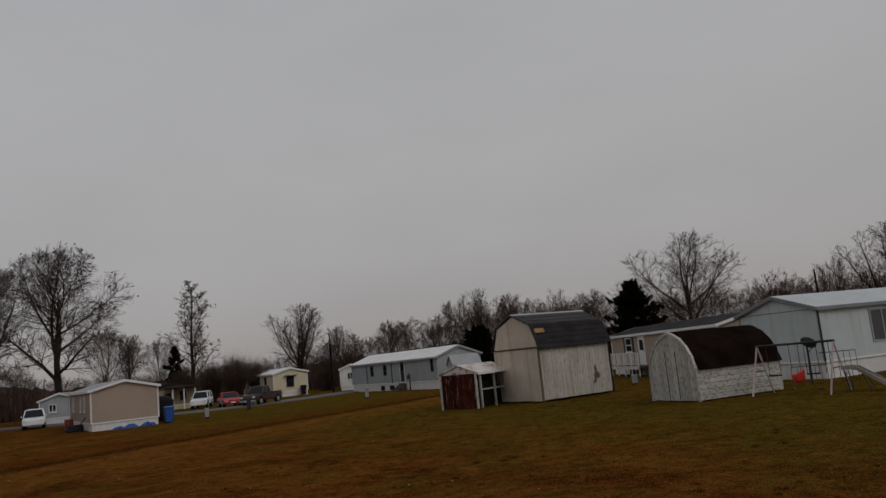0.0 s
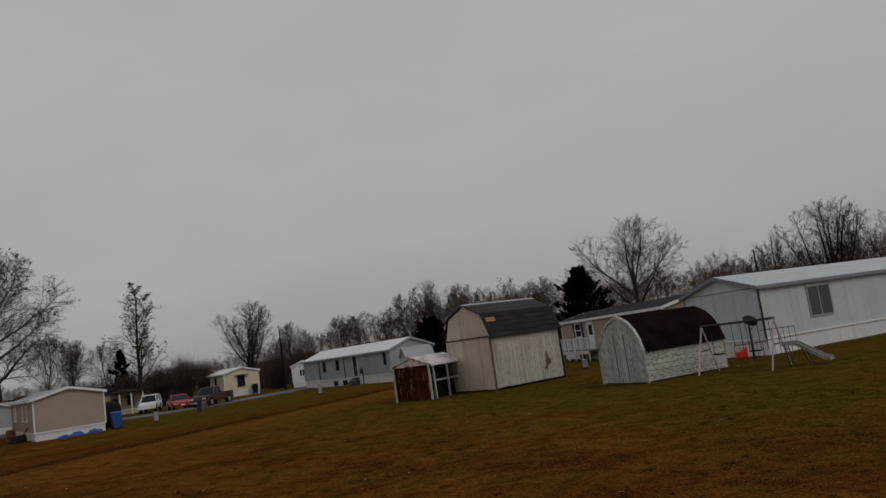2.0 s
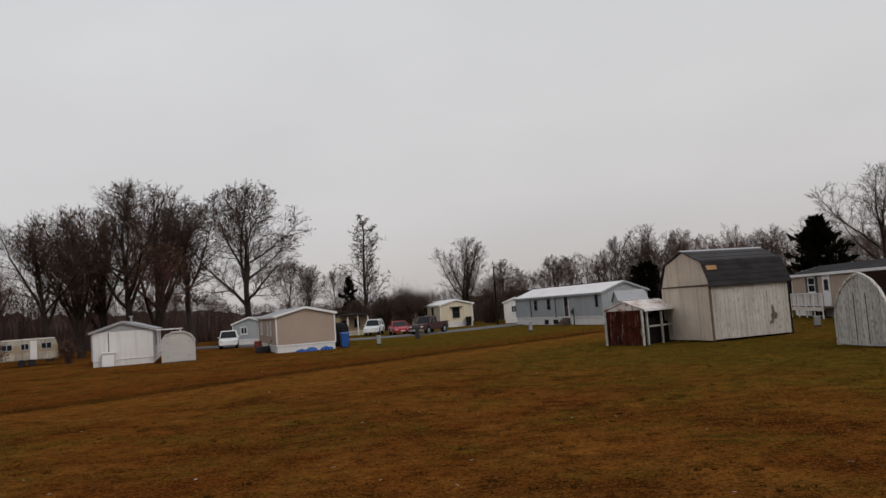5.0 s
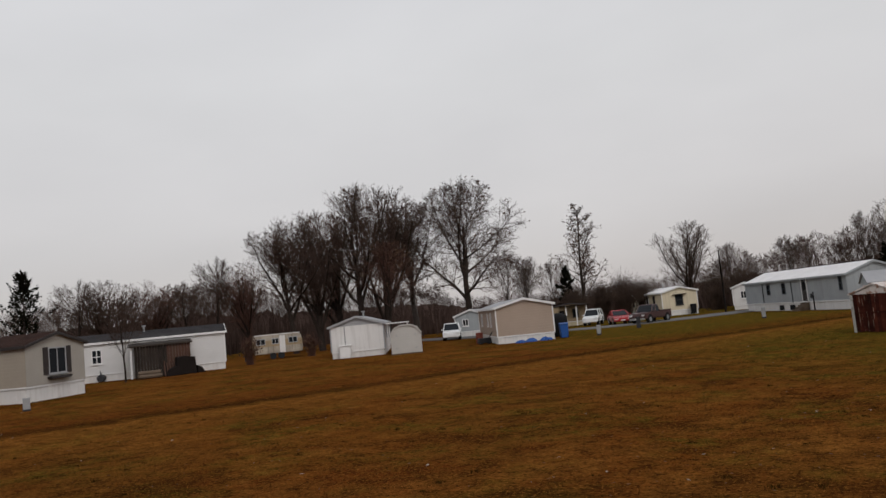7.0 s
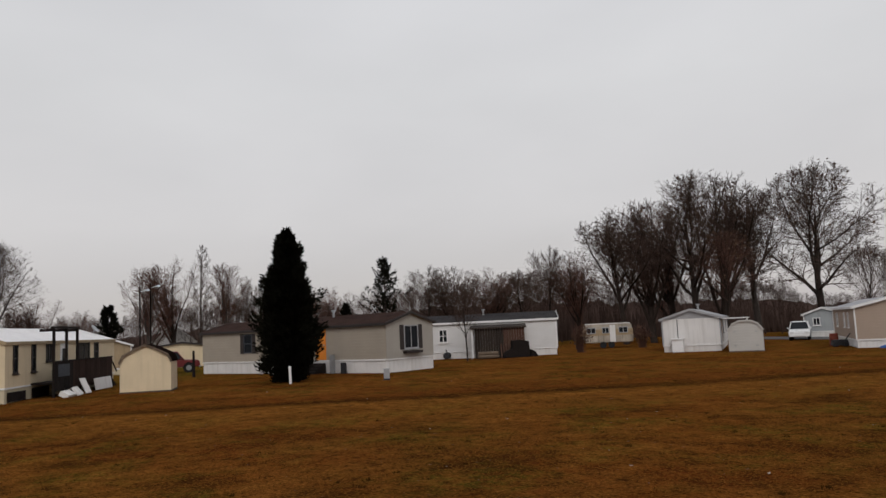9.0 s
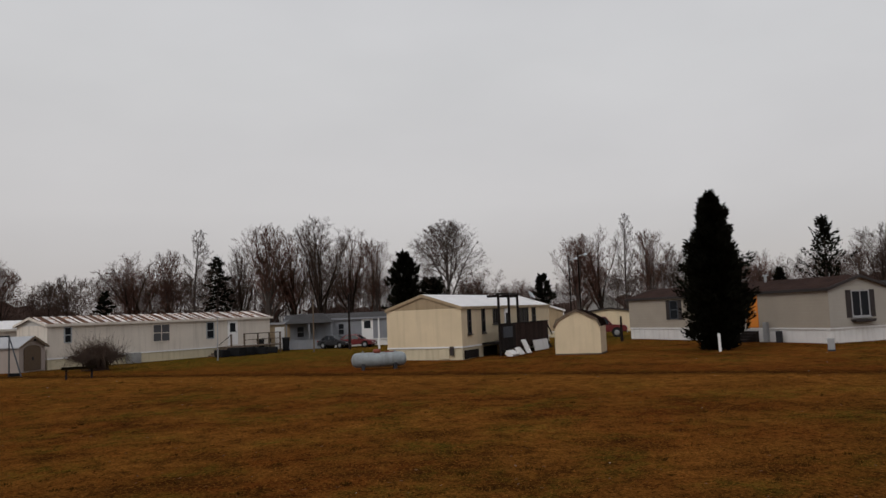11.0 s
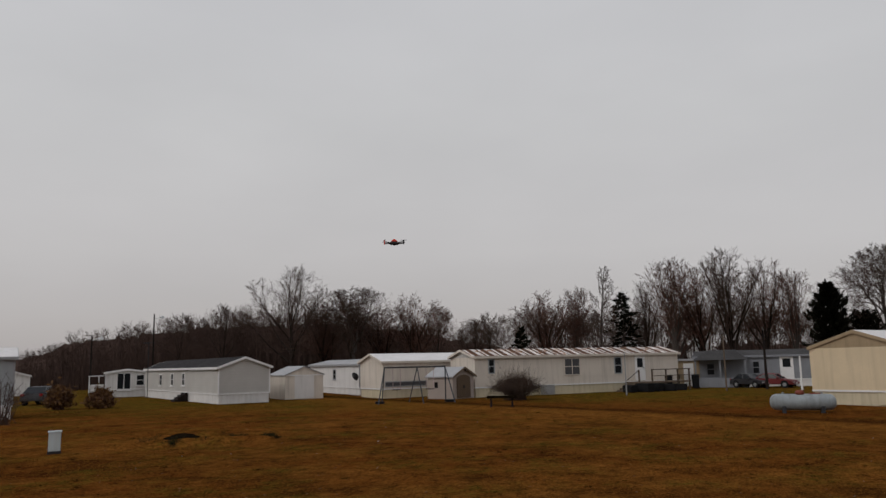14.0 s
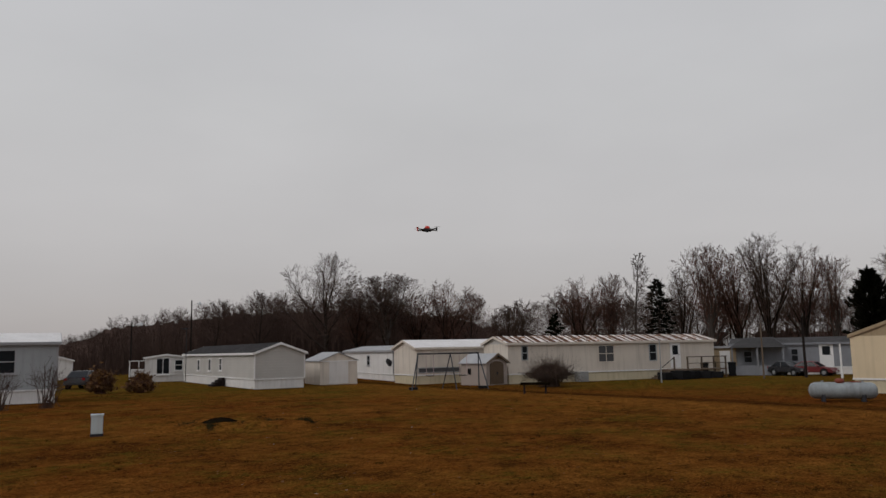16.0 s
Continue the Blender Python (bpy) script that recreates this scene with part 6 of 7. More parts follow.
# timber lean-to on the long white home
lt = thing("timber_lean_to", "brown lean-to against the long white home, dark boards for its shaded opening", "lean-to", *local(wh2, 0, 0).xy, 0, rz_of(wh2))
for k in range(9):
    part("board", Geo().box(2.9 + k * 0.22, 3.9, 0.0, 2.9 + k * 0.22 + 0.21, 3.94 + 0.01 * (k % 2), 2.5), M["redwood"] if k < 8 else M["old_shaded_wood"], lt)
for k in range(10):
    # these boards are coloured as the dark inside of the open lean-to
    part("board", Geo().box(4.9 + k * 0.22, 3.9, 0.0, 4.9 + k * 0.22 + 0.21, 3.94 + 0.01 * (k % 2), 2.5), M["old_shaded_wood"], lt)
for k in range(8):
    part("board", Geo().box(2.86, 2.0 + k * 0.24, 0.0, 2.9, 2.0 + k * 0.24 + 0.23, 2.55), M["wood"], lt)
part("roof", Geo().prism([(1.98, 2.74), (4.1, 2.50), (4.1, 2.56), (1.98, 2.80)], 2.7, 7.5), M["old_shaded_wood"], lt)
part("fascia", Geo().box(2.68, 4.1, 2.46, 7.52, 4.13, 2.58), M["old_shaded_wood"], lt)
for k in range(4):
    part("leaning_plank", Geo().tube((4.2 + k * 0.22, 4.75, -0.03), (4.3 + k * 0.2, 3.98, 1.0 + 0.15 * (k % 2)), 0.06, n=5), M["redwood"], lt)
part("post", Geo().box(7.25, 3.85, 0.0, 7.40, 4.0, 2.5), M["trim"], lt, "white corner post")
p = local(wh2, 3.3, 4.7)
solid("covered_machine", Geo().prism([(-0.75, 0.0), (0.75, 0.0), (0.72, 1.38), (0.1, 1.44), (-0.68, 1.3)], -0.5, 0.45, "y").prism([(0.7, 0.0), (1.5, 0.0), (1.3, 0.5), (0.75, 0.72)], -0.35, 0.5, "y").prism([(-1.5, 0.0), (-0.88, 0.0), (-0.85, 0.6), (-1.2, 0.45)], -0.5, 0.2, "y"), M["darkwood"], "machine under a black tarpaulin on the grass", "machine", p.x, p.y, 0, rz_of(wh2) + 8, bevel=0.03)
p = local(wh2, 6.0, 4.9)
solid("log_pile", Geo().tube((-0.9, 0, 0.15), (0.9, 0, 0.15), 0.16).tube((-0.8, 0.34, 0.15), (0.8, 0.34, 0.15), 0.15).tube((-0.8, 0.17, 0.42), (0.85, 0.17, 0.42), 0.16), M["wood"], "small pile of logs beside the lean-to", "logs", p.x, p.y, 0, rz_of(wh2) + 5)
p = local(wh2, 9.6, 2.5)
solid("kids_bike", Geo().tube((-0.4, 0, 0.3), (0.4, 0, 0.3), 0.28, 0.28, 12).tube((-0.4, 0, 0.3), (0.1, 0, 0.75), 0.03).tube((0.3, 0, 0.3), (0.35, 0, 0.9), 0.03), M["dark"], "small dark bicycle leaning by the white skirting", "bicycle", p.x, p.y, 0, rz_of(wh2) + 80)

# orange panel, meter and bins
dn = part("door", turned(Geo().box(-0.02, -0.5, 0.9, 0.05, 0.5, 3.0), pose(6.0, 2.43, 0, 0, 0, 90)), M["orange"], bay, "bright orange door panel")
part("door_handle", turned(Geo().box(0.05, 0.32, 1.85, 0.10, 0.40, 1.93), pose(6.0, 2.43, 0, 0, 0, 90)), M["steel"], dn)
steps(bay, 6.2, 1, 2.43, 4, 1.3, M["darkwood"], "dark entry steps at the orange door")
p = local(bay, 4.6, 2.75)
solid("meter_post", Geo().box(-0.18, -0.1, 0.0, 0.18, 0.1, 1.25), M["steel"], "grey electric meter post beside the skirting", "meter", p.x, p.y, 0, rz_of(bay), bevel=0.02)
p = local(bay, 3.6, 2.7)
solid("gas_meter", Geo().box(-0.2, -0.1, 0.0, 0.2, 0.1, 0.7), M["dark"], "dark gas meter beside the skirting", "meter", p.x, p.y, 0, rz_of(bay), bevel=0.02)


def bin_(label, material, x, y, rz, s=1.0, group="wheeled bins"):
    o = thing("wheeled_bin", label, "bin", x, y, 0, rz, group)
    part("body", Geo().loft([[(a * w, b * w, z) for a, b in ((-0.3, -0.34), (0.3, -0.34), (0.3, 0.34), (-0.3, 0.34))] for z, w in ((0.04 * s, 0.8 * s), (1.0 * s, 1.0 * s))]), material, o, bevel=0.03)
    part("lid", Geo().prism([(-0.36 * s, 1.0 * s), (0.36 * s, 1.0 * s), (0.36 * s, 1.05 * s), (0.0, 1.12 * s), (-0.36 * s, 1.06 * s)], -0.32 * s, 0.32 * s), material, o, bevel=0.015)
    for sg in (-1, 1):
        part("wheel", Geo().tube((sg * 0.22 * s, 0.3 * s, 0.1), (sg * 0.29 * s, 0.3 * s, 0.1), 0.1, n=10), M["tyre"], o)
    return o


bin_("blue wheeled rubbish bin beside the taupe home", M["blueplastic"], *local(tan, 0.0, -3.0).xy, 20, 1.05)
bin_("blue wheeled rubbish bin beside the taupe home", M["blueplastic"], *local(tan, 0.7, -3.1).xy, 35, 1.05)
bin_("dark wheeled bin beside the yellow home", M["black"], *local(yel, -0.5, -1.4).xy, 20, 1.05)
part("window_awning", Geo().prism([(-0.75, 2.52), (0.85, 2.52), (0.85, 2.46), (-0.75, 2.46)], -0.45, -0.02), M["browntrim"], yel)
p = local(tan, 4.2, -3.4)
solid("dark_tank", Geo().lathe([(0.7, 0.0), (0.78, 0.1), (0.8, 1.5), (0.7, 1.75), (0.3, 1.9), (0.05, 1.92)], 16), M["black"], "dark round fuel tank beside the taupe home", "tank", p.x, p.y, 0, 0, smooth=True)
for i, (yy, w, hh) in enumerate(((0.55, 0.45, 0.17), (-0.25, 0.5, 0.24), (-1.35, 0.42, 0.26))):
    p = local(tan, -0.75 - 0.1 * (i % 2), yy)
    g = Geo()
    ringp = [(math.cos(a), math.sin(a)) for a in np.linspace(0, 2 * math.pi, 23)[:-1]]
    g.loft([[(x * w * s * (1 + 0.5 * noise.noise((x * 2.3, y * 2.3, i * 3))), y * 0.42 * s * (1 + 0.4 * noise.noise((x * 3, y * 3, i + 7))), max(-0.04, z * hh + (0.13 * noise.noise((x * 4, y * 4, z * 3 + i)) if z > 0 else 0)))
             for x, y in ringp] for z, s in ((-0.05, 1.0), (0.35, 0.93), (0.6, 0.75), (0.85, 0.45), (1.0, 0.12))])
    solid("blue_tarpaulin", g, M["blueplastic"], "crumpled blue tarpaulin heap before the white skirting", "tarpaulin", p.x, p.y, 0, rz_of(tan) + 90, "tarpaulins")
p = local(tan, 5.0, 3.2)
solid("red_drum", Geo().lathe([(0.3, 0), (0.31, 0.3), (0.3, 0.32), (0.31, 0.6), (0.3, 0.9), (0.28, 0.92)], 14), M["rust2"], "dull red drum beside the taupe home", "drum", p.x, p.y, 0, 0)
p = local(tan, 3.2, 3.0)
solid("lawn_mower", Geo().box(-0.5, -0.35, 0.1, 0.5, 0.35, 0.5).tube((-0.35, -0.4, 0.2), (-0.35, 0.4, 0.2), 0.2).tube((0.35, -0.4, 0.2), (0.35, 0.4, 0.2), 0.2).tube((0.4, 0, 0.5), (0.8, 0, 1.0), 0.04), M["dark"], "dark ride-on mower beside the taupe home", "mower", p.x, p.y, 0, 40, bevel=0.02)
for az, d in ((97.4, 68), (96.9, 69), (95.6, 68)):
    bin_("black wheeled bin between the homes", M["black"], *at(az, d)[:2], az, 1.05, "black bins between the homes")


def pedestal(label, az, d, h, w, material, post=True):
    o = thing("utility_pedestal", label, "utility box", *at(az, d)[:2], 0, az, "utility pedestals")
    if post:
        part("base", Geo().box(-w * 0.55, -w * 0.45, -0.05, w * 0.55, w * 0.45, h * 0.12), M["dark"], o)
    part("cabinet", Geo().box(-w / 2, -w * 0.4, h * 0.12 if post else -0.05, w / 2, w * 0.4, h * 0.94), material, o, bevel=0.015)
    part("cap", Geo().prism([(-w * 0.46, h * 0.94), (w * 0.46, h * 0.94), (w * 0.4, h), (-w * 0.44, h)], -w * 0.56, w * 0.56), material, o)
    return o


pedestal("pale green grey utility pedestal on the lawn", 139.85, 28.3, 0.72, 0.36, M["bluewhite"])
pedestal("short grey utility pedestal before the bay window", 57.5, 42.6, 0.62, 0.32, M["steel"])
pedestal("grey utility pedestal on the green lawn", 17.75, 61, 0.75, 0.3, M["steel"])
pedestal("dark utility pedestal near the road", 14.9, 68, 0.95, 0.35, M["dark"])
pedestal("grey utility pedestal before the blue grey home", 6.5, 66, 0.85, 0.3, M["steel"])
pedestal("pale well cap between barn and shed", -12.9, 48, 0.55, 0.35, M["steel"])
wp = thing("marker_post", "leaning white marker post before the evergreen", "post", *at(64.45, 44.0)[:2], 0, 64)
part("post", Geo().tube((0, 0, -0.05), (-0.03, 0, 0.92), 0.075, n=10), M["trim"], wp)
part("cap", Geo().tube((-0.03, 0, 0.90), (-0.03, 0, 0.96), 0.085, 0.06, n=10), M["trim"], wp)


def pole(label, az, d, h, arm=True, r=0.11, material="darkwood"):
    o = thing("utility_pole", label, "pole", *at(az, d)[:2], 0, az, "poles among the homes")
    part("mast", Geo().tube((0, 0, -0.1), (0, 0, h), r, r * 0.65, 10), M[material], o)
    if arm:
        part("lamp_arm", Geo().tube((0, 0, h - 0.6), (0.9, -0.3, h - 0.3), 0.04, n=6), M["steel"], o)
        part("lamp_head", Geo().lathe([(0.22, 0.0), (0.2, 0.1), (0.08, 0.25), (0.03, 0.3)], 10, pose(0.9, -0.3, h - 0.5)), M["steel"], o)
    return o


pole("wooden utility pole with a yard lamp", 134.0, 96, 9.0)
pole("thin wooden pole by the far homes", 137.9, 88, 6.3)
pole("wooden utility pole among bare trees", 73.9, 96, 9.6)
pole("wooden utility pole with a yard lamp", 74.6, 97, 9.2)
pole("wooden pole behind the yellow home", 8.9, 92, 7.0, False)
pole("wooden pole behind the pale home", -25.6, 75, 7.2, False)
pole("thin steel pole before the long home", 100.35, 57.0, 3.1, False, 0.05, "steel")
pole("thin dark pole before the grey home", 93.6, 64, 4.2, False, 0.07, "wood")
pole("dark wooden pole before the grey home", 91.0, 66, 4.6, False, 0.12, "darkwood")
# slim post stands in for a white door-like panel at the grey home's end
pole("thin white post in place of a door-like panel by the grey home", 88.85, 64, 2.5, False, 0.09, "trim")
pole("dark leaning post beside the garage", 71.1, 60, 1.9, False, 0.12, "darkwood")
an = thing("roof_antenna", "thin television antenna above the pale home", "antenna", *at(134.3, 78)[:2], 0, 134)
part("mast", Geo().tube((0, 0, 0), (0, 0, 5.2), 0.04, n=6), M["dark"], an)
for k in range(5):
    part("element", Geo().tube((-0.6 + 0.1 * k, -0.5 + 0.2 * k, 5.1 - 0.02 * k), (0.6 - 0.1 * k, -0.5 + 0.2 * k, 5.1), 0.015, n=5), M["dark"], an)
part("boom", Geo().tube((0, -0.55, 5.1), (0, 0.4, 5.1), 0.02, n=5), M["dark"], an)

# bench, mound, shrubs
bn = thing("picnic_bench", "low dark wooden bench on the grass", "bench", *at(109.3, 45.8)[:2], 0, 109.3 - 4)
part("seat_plank", Geo().box(-0.85, -0.18, 0.48, 0.85, -0.01, 0.62).box(-0.85, 0.01, 0.48, 0.85, 0.18, 0.62), M["soil"], bn)
for s in (-0.62, 0.62):
    part("leg", Geo().tube((s, -0.2, -0.04), (s, 0.05, 0.46), 0.05, n=6).tube((s, 0.2, -0.04), (s, -0.05, 0.46), 0.05, n=6), M["darkwood"], bn)


def mound():
    rng = np.random.default_rng(5)
    g = Geo()
    n, k = 28, 9
    cx, cy, _ = at(130.9, 29.2)
    for j in range(k):
        for i in range(n):
            a = 2 * math.pi * i / n
            s = j / (k - 1)
            x, y = 3.3 * s * math.cos(a), 1.3 * s * math.sin(a)
            z = 0.30 * (1 - s * s) * (1 + 0.5 * noise.noise((x * 1.3, y * 2.2, 0))) + 0.10 * noise.noise((x * 4, y * 4, 2)) * (1 - s)
            g.v.append((x, y, z - 0.04 * s))
    for j in range(k - 1):
        g.f += [(j * n + i, j * n + (i + 1) % n, (j + 1) * n + (i + 1) % n, (j + 1) * n + i) for i in range(n)]
    solid("soil_mound", g, M["lawn"], "low grassy mound with dead weeds and bare soil", "mound", cx, cy, 0, 130.9, smooth=True)
    h = Geo()
    for j in range(4):
        for i in range(14):
            a = 2 * math.pi * i / 14
            s = j / 3
            h.v.append((0.85 * s * math.cos(a) * (1 + 0.3 * noise.noise((i * 0.9, j, 3))), 0.3 * s * math.sin(a), 0.40 - 0.32 * s * s))
    for j in range(3):
        h.f += [(j * 14 + i, j * 14 + (i + 1) % 14, (j + 1) * 14 + (i + 1) % 14, (j + 1) * 14 + i) for i in range(14)]
    p = at(131.9, 28.8)
    solid("soil_heap", h, M["soil"], "small heap of dark bare soil on the mound", "soil", p[0], p[1], 0, 131, smooth=True)


mound()


def shrub(name, label, az, d, h, r, stems, material, leaves=0, droop=0.0, seed=0, leafmat="deadleaf"):
    rng = np.random.default_rng(seed + 300)
    limbs = []
    for i in range(stems):
        a, t = rng.uniform(0, 6.283), rng.uniform(0.1, 1.0)
        p = np.array((rng.normal(0, r * 0.15), rng.normal(0, r * 0.15), -0.05))
        q = np.array((math.cos(a) * r * t, math.sin(a) * r * t, h * (1.05 - 0.45 * t * t) * rng.uniform(0.7, 1.05)))
        m = (p + q) / 2 + np.array((0, 0, h * 0.18))
        e = q + np.array((math.cos(a) * r * 0.2, math.sin(a) * r * 0.2, -droop * h))
        limbs.append((0, [p, m, q, e], [0.022, 0.015, 0.009, 0.004]))
        for j in range(5):
            b = m + (q - m) * rng.uniform(0, 1)
            limbs.append((1, [b, b + rng.normal(0, 0.22, 3) * r + np.array((0, 0, 0.12 * h))], [0.008, 0.004]))
    o = thing(name, label, "shrub", *at(az, d)[:2])
    tw = new("branchwork", quad_mesh("branchwork", *tubes(limbs, 3), material))
    tw.parent = o
    if leaves:
        pts = np.array([b[1][-1] for b in limbs])[rng.integers(0, len(limbs), leaves)] * rng.uniform(0.5, 1.0, (leaves, 1)) + rng.normal(0, 0.06, (leaves, 3))
        a, b = rng.normal(0, 0.06, (leaves, 3)), rng.normal(0, 0.06, (leaves, 3))
        v = np.stack([pts - a, pts + b, pts + a, pts - b], 1).reshape(-1, 3)
        lv = new("foliage", quad_mesh("foliage", v, np.arange(len(v)).reshape(-1, 4), M[leafmat]))
        lv.parent = o


shrub("brush_pile", "tangled heap of dry brush before the long home", 108.2, 53.0, 1.4, 1.9, 420, M["brush"], 0, 0.45, 1)
for i, (a, d, h, r) in enumerate(((17.3, 104, 4.6, 3.0), (15.7, 103, 5.2, 3.2), (14.3, 104, 4.4, 2.6), (19.3, 101, 4.2, 2.4), (9.4, 106, 4.6, 2.8), (7.6, 108, 4.8, 2.6), (21.6, 104, 3.4, 2.6))):
    shrub("brush_thicket", "dark tangled leafless brush behind the park road", a, d, h, r, 300, M["brush"], 0, 0.25, 40 + i)
shrub("shrub", "round brown leafless shrub beside the far homes", 139.7, 60.5, 1.4, 1.0, 220, M["twig_red"], 3500, 0.3, 2, "rustleaf")
shrub("shrub", "low round reddish brown shrub beside the far homes", 137.2, 60, 1.15, 1.0, 220, M["twig_red"], 3500, 0.3, 3, "rustleaf")
shrub("shrub", "bare twiggy shrub at the corner of the home", 142.9, 45.5, 2.1, 1.3, 34, M["twig"], 0, 0.0, 4)
shrub("shrub", "bare twiggy shrub before the pale home", 145.6, 45, 1.8, 1.2, 30, M["twig"], 0, 0.0, 5)
shrub("shrub", "thorny bare shrub beside the camper", 43.2, 70, 2.4, 1.2, 80, M["twig_red"], 200, 0.0, 6)
shrub("shrub", "thorny bare shrub beside the camper", 38.8, 76, 2.0, 1.1, 70, M["twig_red"], 200, 0.0, 7)


# ---- vehicles ----
def car(name, kind, paint, label, az, d, rz, l=4.6, w=1.78, size=1.0):
    """A parked vehicle, its nose towards local +x."""
    o = thing(name, label, "car" if kind != "pickup" else "truck", *at(az, d)[:2], 0, rz, "parked vehicles")
    h = l / 2
    if kind == "sedan":
        low = [(-h, 0.35), (h, 0.32), (h, 0.62), (h - 0.2, 0.74), (h - 1.35, 0.92), (-h + 0.95, 0.95), (-h + 0.05, 0.88)]
        cab = ((-h + 0.45, h - 1.25, 0.93), (-h + 1.15, h - 2.05, 1.42))
    elif kind == "suv":
        low = [(-h, 0.42), (h, 0.40), (h, 0.80), (h - 0.15, 0.92), (h - 1.15, 1.05), (-h + 0.05, 1.08), (-h - 0.02, 0.8)]
        cab = ((-h + 0.03, h - 1.1, 1.06), (-h + 0.25, h - 1.75, 1.72))
    else:
        low = [(-h, 0.48), (h, 0.46), (h, 0.88), (h - 0.1, 1.0), (h - 1.3, 1.08), (-h, 1.08)]
        cab = ((-0.35, h - 1.25, 1.07), (-0.2, h - 1.8, 1.75))
    part("body", Geo().prism(low, -w / 2, w / 2, "y"), paint, o, bevel=0.07)
    (a0, a1, z0), (b0, b1, z1) = cab
    wb, wt = w / 2 - 0.06, w / 2 - 0.22
    ring = lambda x0, x1, yy, z: [(x0, -yy, z), (x1, -yy, z), (x1, yy, z), (x0, yy, z)]
    part("greenhouse", Geo().loft([ring(a0, a1, wb, z0), ring(b0, b1, wt, z1)]), M["pane"], o, "dark window glass", bevel=0.03)
    part("roof", Geo().loft([ring(b0 - 0.03, b1 + 0.03, wt + 0.02, z1 - 0.05), ring(b0 + 0.03, b1 - 0.05, wt - 0.05, z1 + 0.04)]), paint, o, bevel=0.02)
    for t in (0.02, 0.5, 0.98):
        for sg in (-1, 1):
            p, q = (a0 + (a1 - a0) * t, sg * (wb + 0.006), z0), (b0 + (b1 - b0) * t, sg * (wt + 0.006), z1)
            part("pillar", Geo().tube(p, q, 0.045, n=6), paint, o)
    r = 0.33 if kind == "sedan" else 0.38
    for xx in (-h + 0.85, h - 0.9):
        for sg in (-1, 1):
            wl_ = part("wheel", Geo().tube((xx, sg * (w / 2 - 0.2), r), (xx, sg * (w / 2 + 0.02), r), r, n=18), M["tyre"], o)
            part("rim", Geo().tube((xx, sg * (w / 2 + 0.02), r), (xx, sg * (w / 2 + 0.035), r), r * 0.6, r * 0.55, n=14), M["steel"], wl_)
            part("wheel_arch", Geo().tube((xx, sg * (w / 2 - 0.24), r + 0.03), (xx, sg * (w / 2 + 0.008), r + 0.03), r + 0.07, n=18), M["black"], wl_)
    for sg in (-1, 1):
        part("headlight", Geo().box(h - 0.06, sg * w * 0.36 - 0.17, low[2][1] - 0.16, h + 0.02, sg * w * 0.36 + 0.17, low[2][1] + 0.0), M["lamp_clear"], o, bevel=0.02)
        part("tail_light", Geo().box(-h - 0.03, sg * w * 0.40 - 0.12, 0.72, -h + 0.06, sg * w * 0.40 + 0.12, 0.92), M["lamp_red"], o, bevel=0.02)
        part("mirror", Geo().box(a1 - 0.35, sg * (w / 2 + 0.09) - 0.07, z0 + 0.02, a1 - 0.22, sg * (w / 2 + 0.09) + 0.07, z0 + 0.16), paint, o, bevel=0.02)
    for xx in (-h - 0.06, h - 0.04):
        part("bumper", Geo().box(xx, -w / 2 + 0.04, 0.36, xx + 0.1, w / 2 - 0.04, 0.56), M["steel"] if kind == "pickup" else paint, o, bevel=0.03)
    part("number_plate", Geo().box(h + 0.055, -0.22, 0.4, h + 0.065, 0.22, 0.52), M["trim"], o)
    if kind == "pickup":
        part("bed", Geo().box(-h + 0.08, -w / 2 + 0.1, 1.081, -0.45, w / 2 - 0.1, 1.09), M["black"], o, "dark open truck bed")
        for sg in (-1, 1):
            part("bed_rail", Geo().box(-h, sg * (w / 2 - 0.05) - 0.05, 1.085, -0.4, sg * (w / 2 - 0.05) + 0.05, 1.16), paint, o)
    o.scale = (size, size, size)
    return o


car("suv", "suv", M["whitepaint"], "white estate car parked on the verge", 18.05, 88, 18.1 - 100, 4.3, 1.7)
car("sedan_car", "sedan", M["redpaint"], "red saloon car parked beside the road", 16.2, 82, 16.2 - 80, 4.2)
car("pickup_truck", "pickup", M["maroon"], "faded maroon pickup truck parked beside the road", 14.0, 79, 14.1 - 122, 4.9, 1.85)
car("suv", "suv", M["whitepaint"], "white sport utility car beside the grey home", 28.45, 82, 28.4 - 92, 4.6, 1.8)
car("pickup_truck", "pickup", M["truckred"], "dark red pickup truck behind the garden shed", 72.75, 70, 72.75, 5.0, 1.9)
car("sedan_car", "sedan", M["greypaint"], "dark saloon car before the grey home", 92.0, 69.5, 92.0 - 40, 4.2, 1.7, 0.78)
car("sedan_car", "sedan", M["truckred"], "dark red saloon car before the grey home", 90.5, 69.0, 90.5 - 20, 4.3, 1.7, 0.78)
car("sedan_car", "sedan", M["greypaint"], "dark car parked between far homes", 140.7, 72, 140.7 + 70, 4.5)

# small quadcopter hovering over the lawn
dr = thing("quadcopter", "small black and red quadcopter hovering over the lawn", "drone", *at(117.0, 16.0, EYE[2] + 16.0 * math.tan(radians(8.9)))[:3], 117.0)
part("body", Geo().loft([[(x * s, y * s, z) for x, y in ((-0.10, -0.035), (0.10, -0.035), (0.12, 0), (0.10, 0.035), (-0.10, 0.035), (-0.12, 0))] for z, s in ((-0.03, 0.7), (0.0, 1.0), (0.03, 0.85), (0.045, 0.5))]), M["carbon"], dr)
part("canopy", Geo().loft([[(x * s, y * s, z) for x, y in ((-0.06, -0.03), (0.06, -0.03), (0.06, 0.03), (-0.06, 0.03))] for z, s in ((0.04, 1.0), (0.07, 0.8), (0.09, 0.35))]), M["redplastic"], dr, "red canopy")
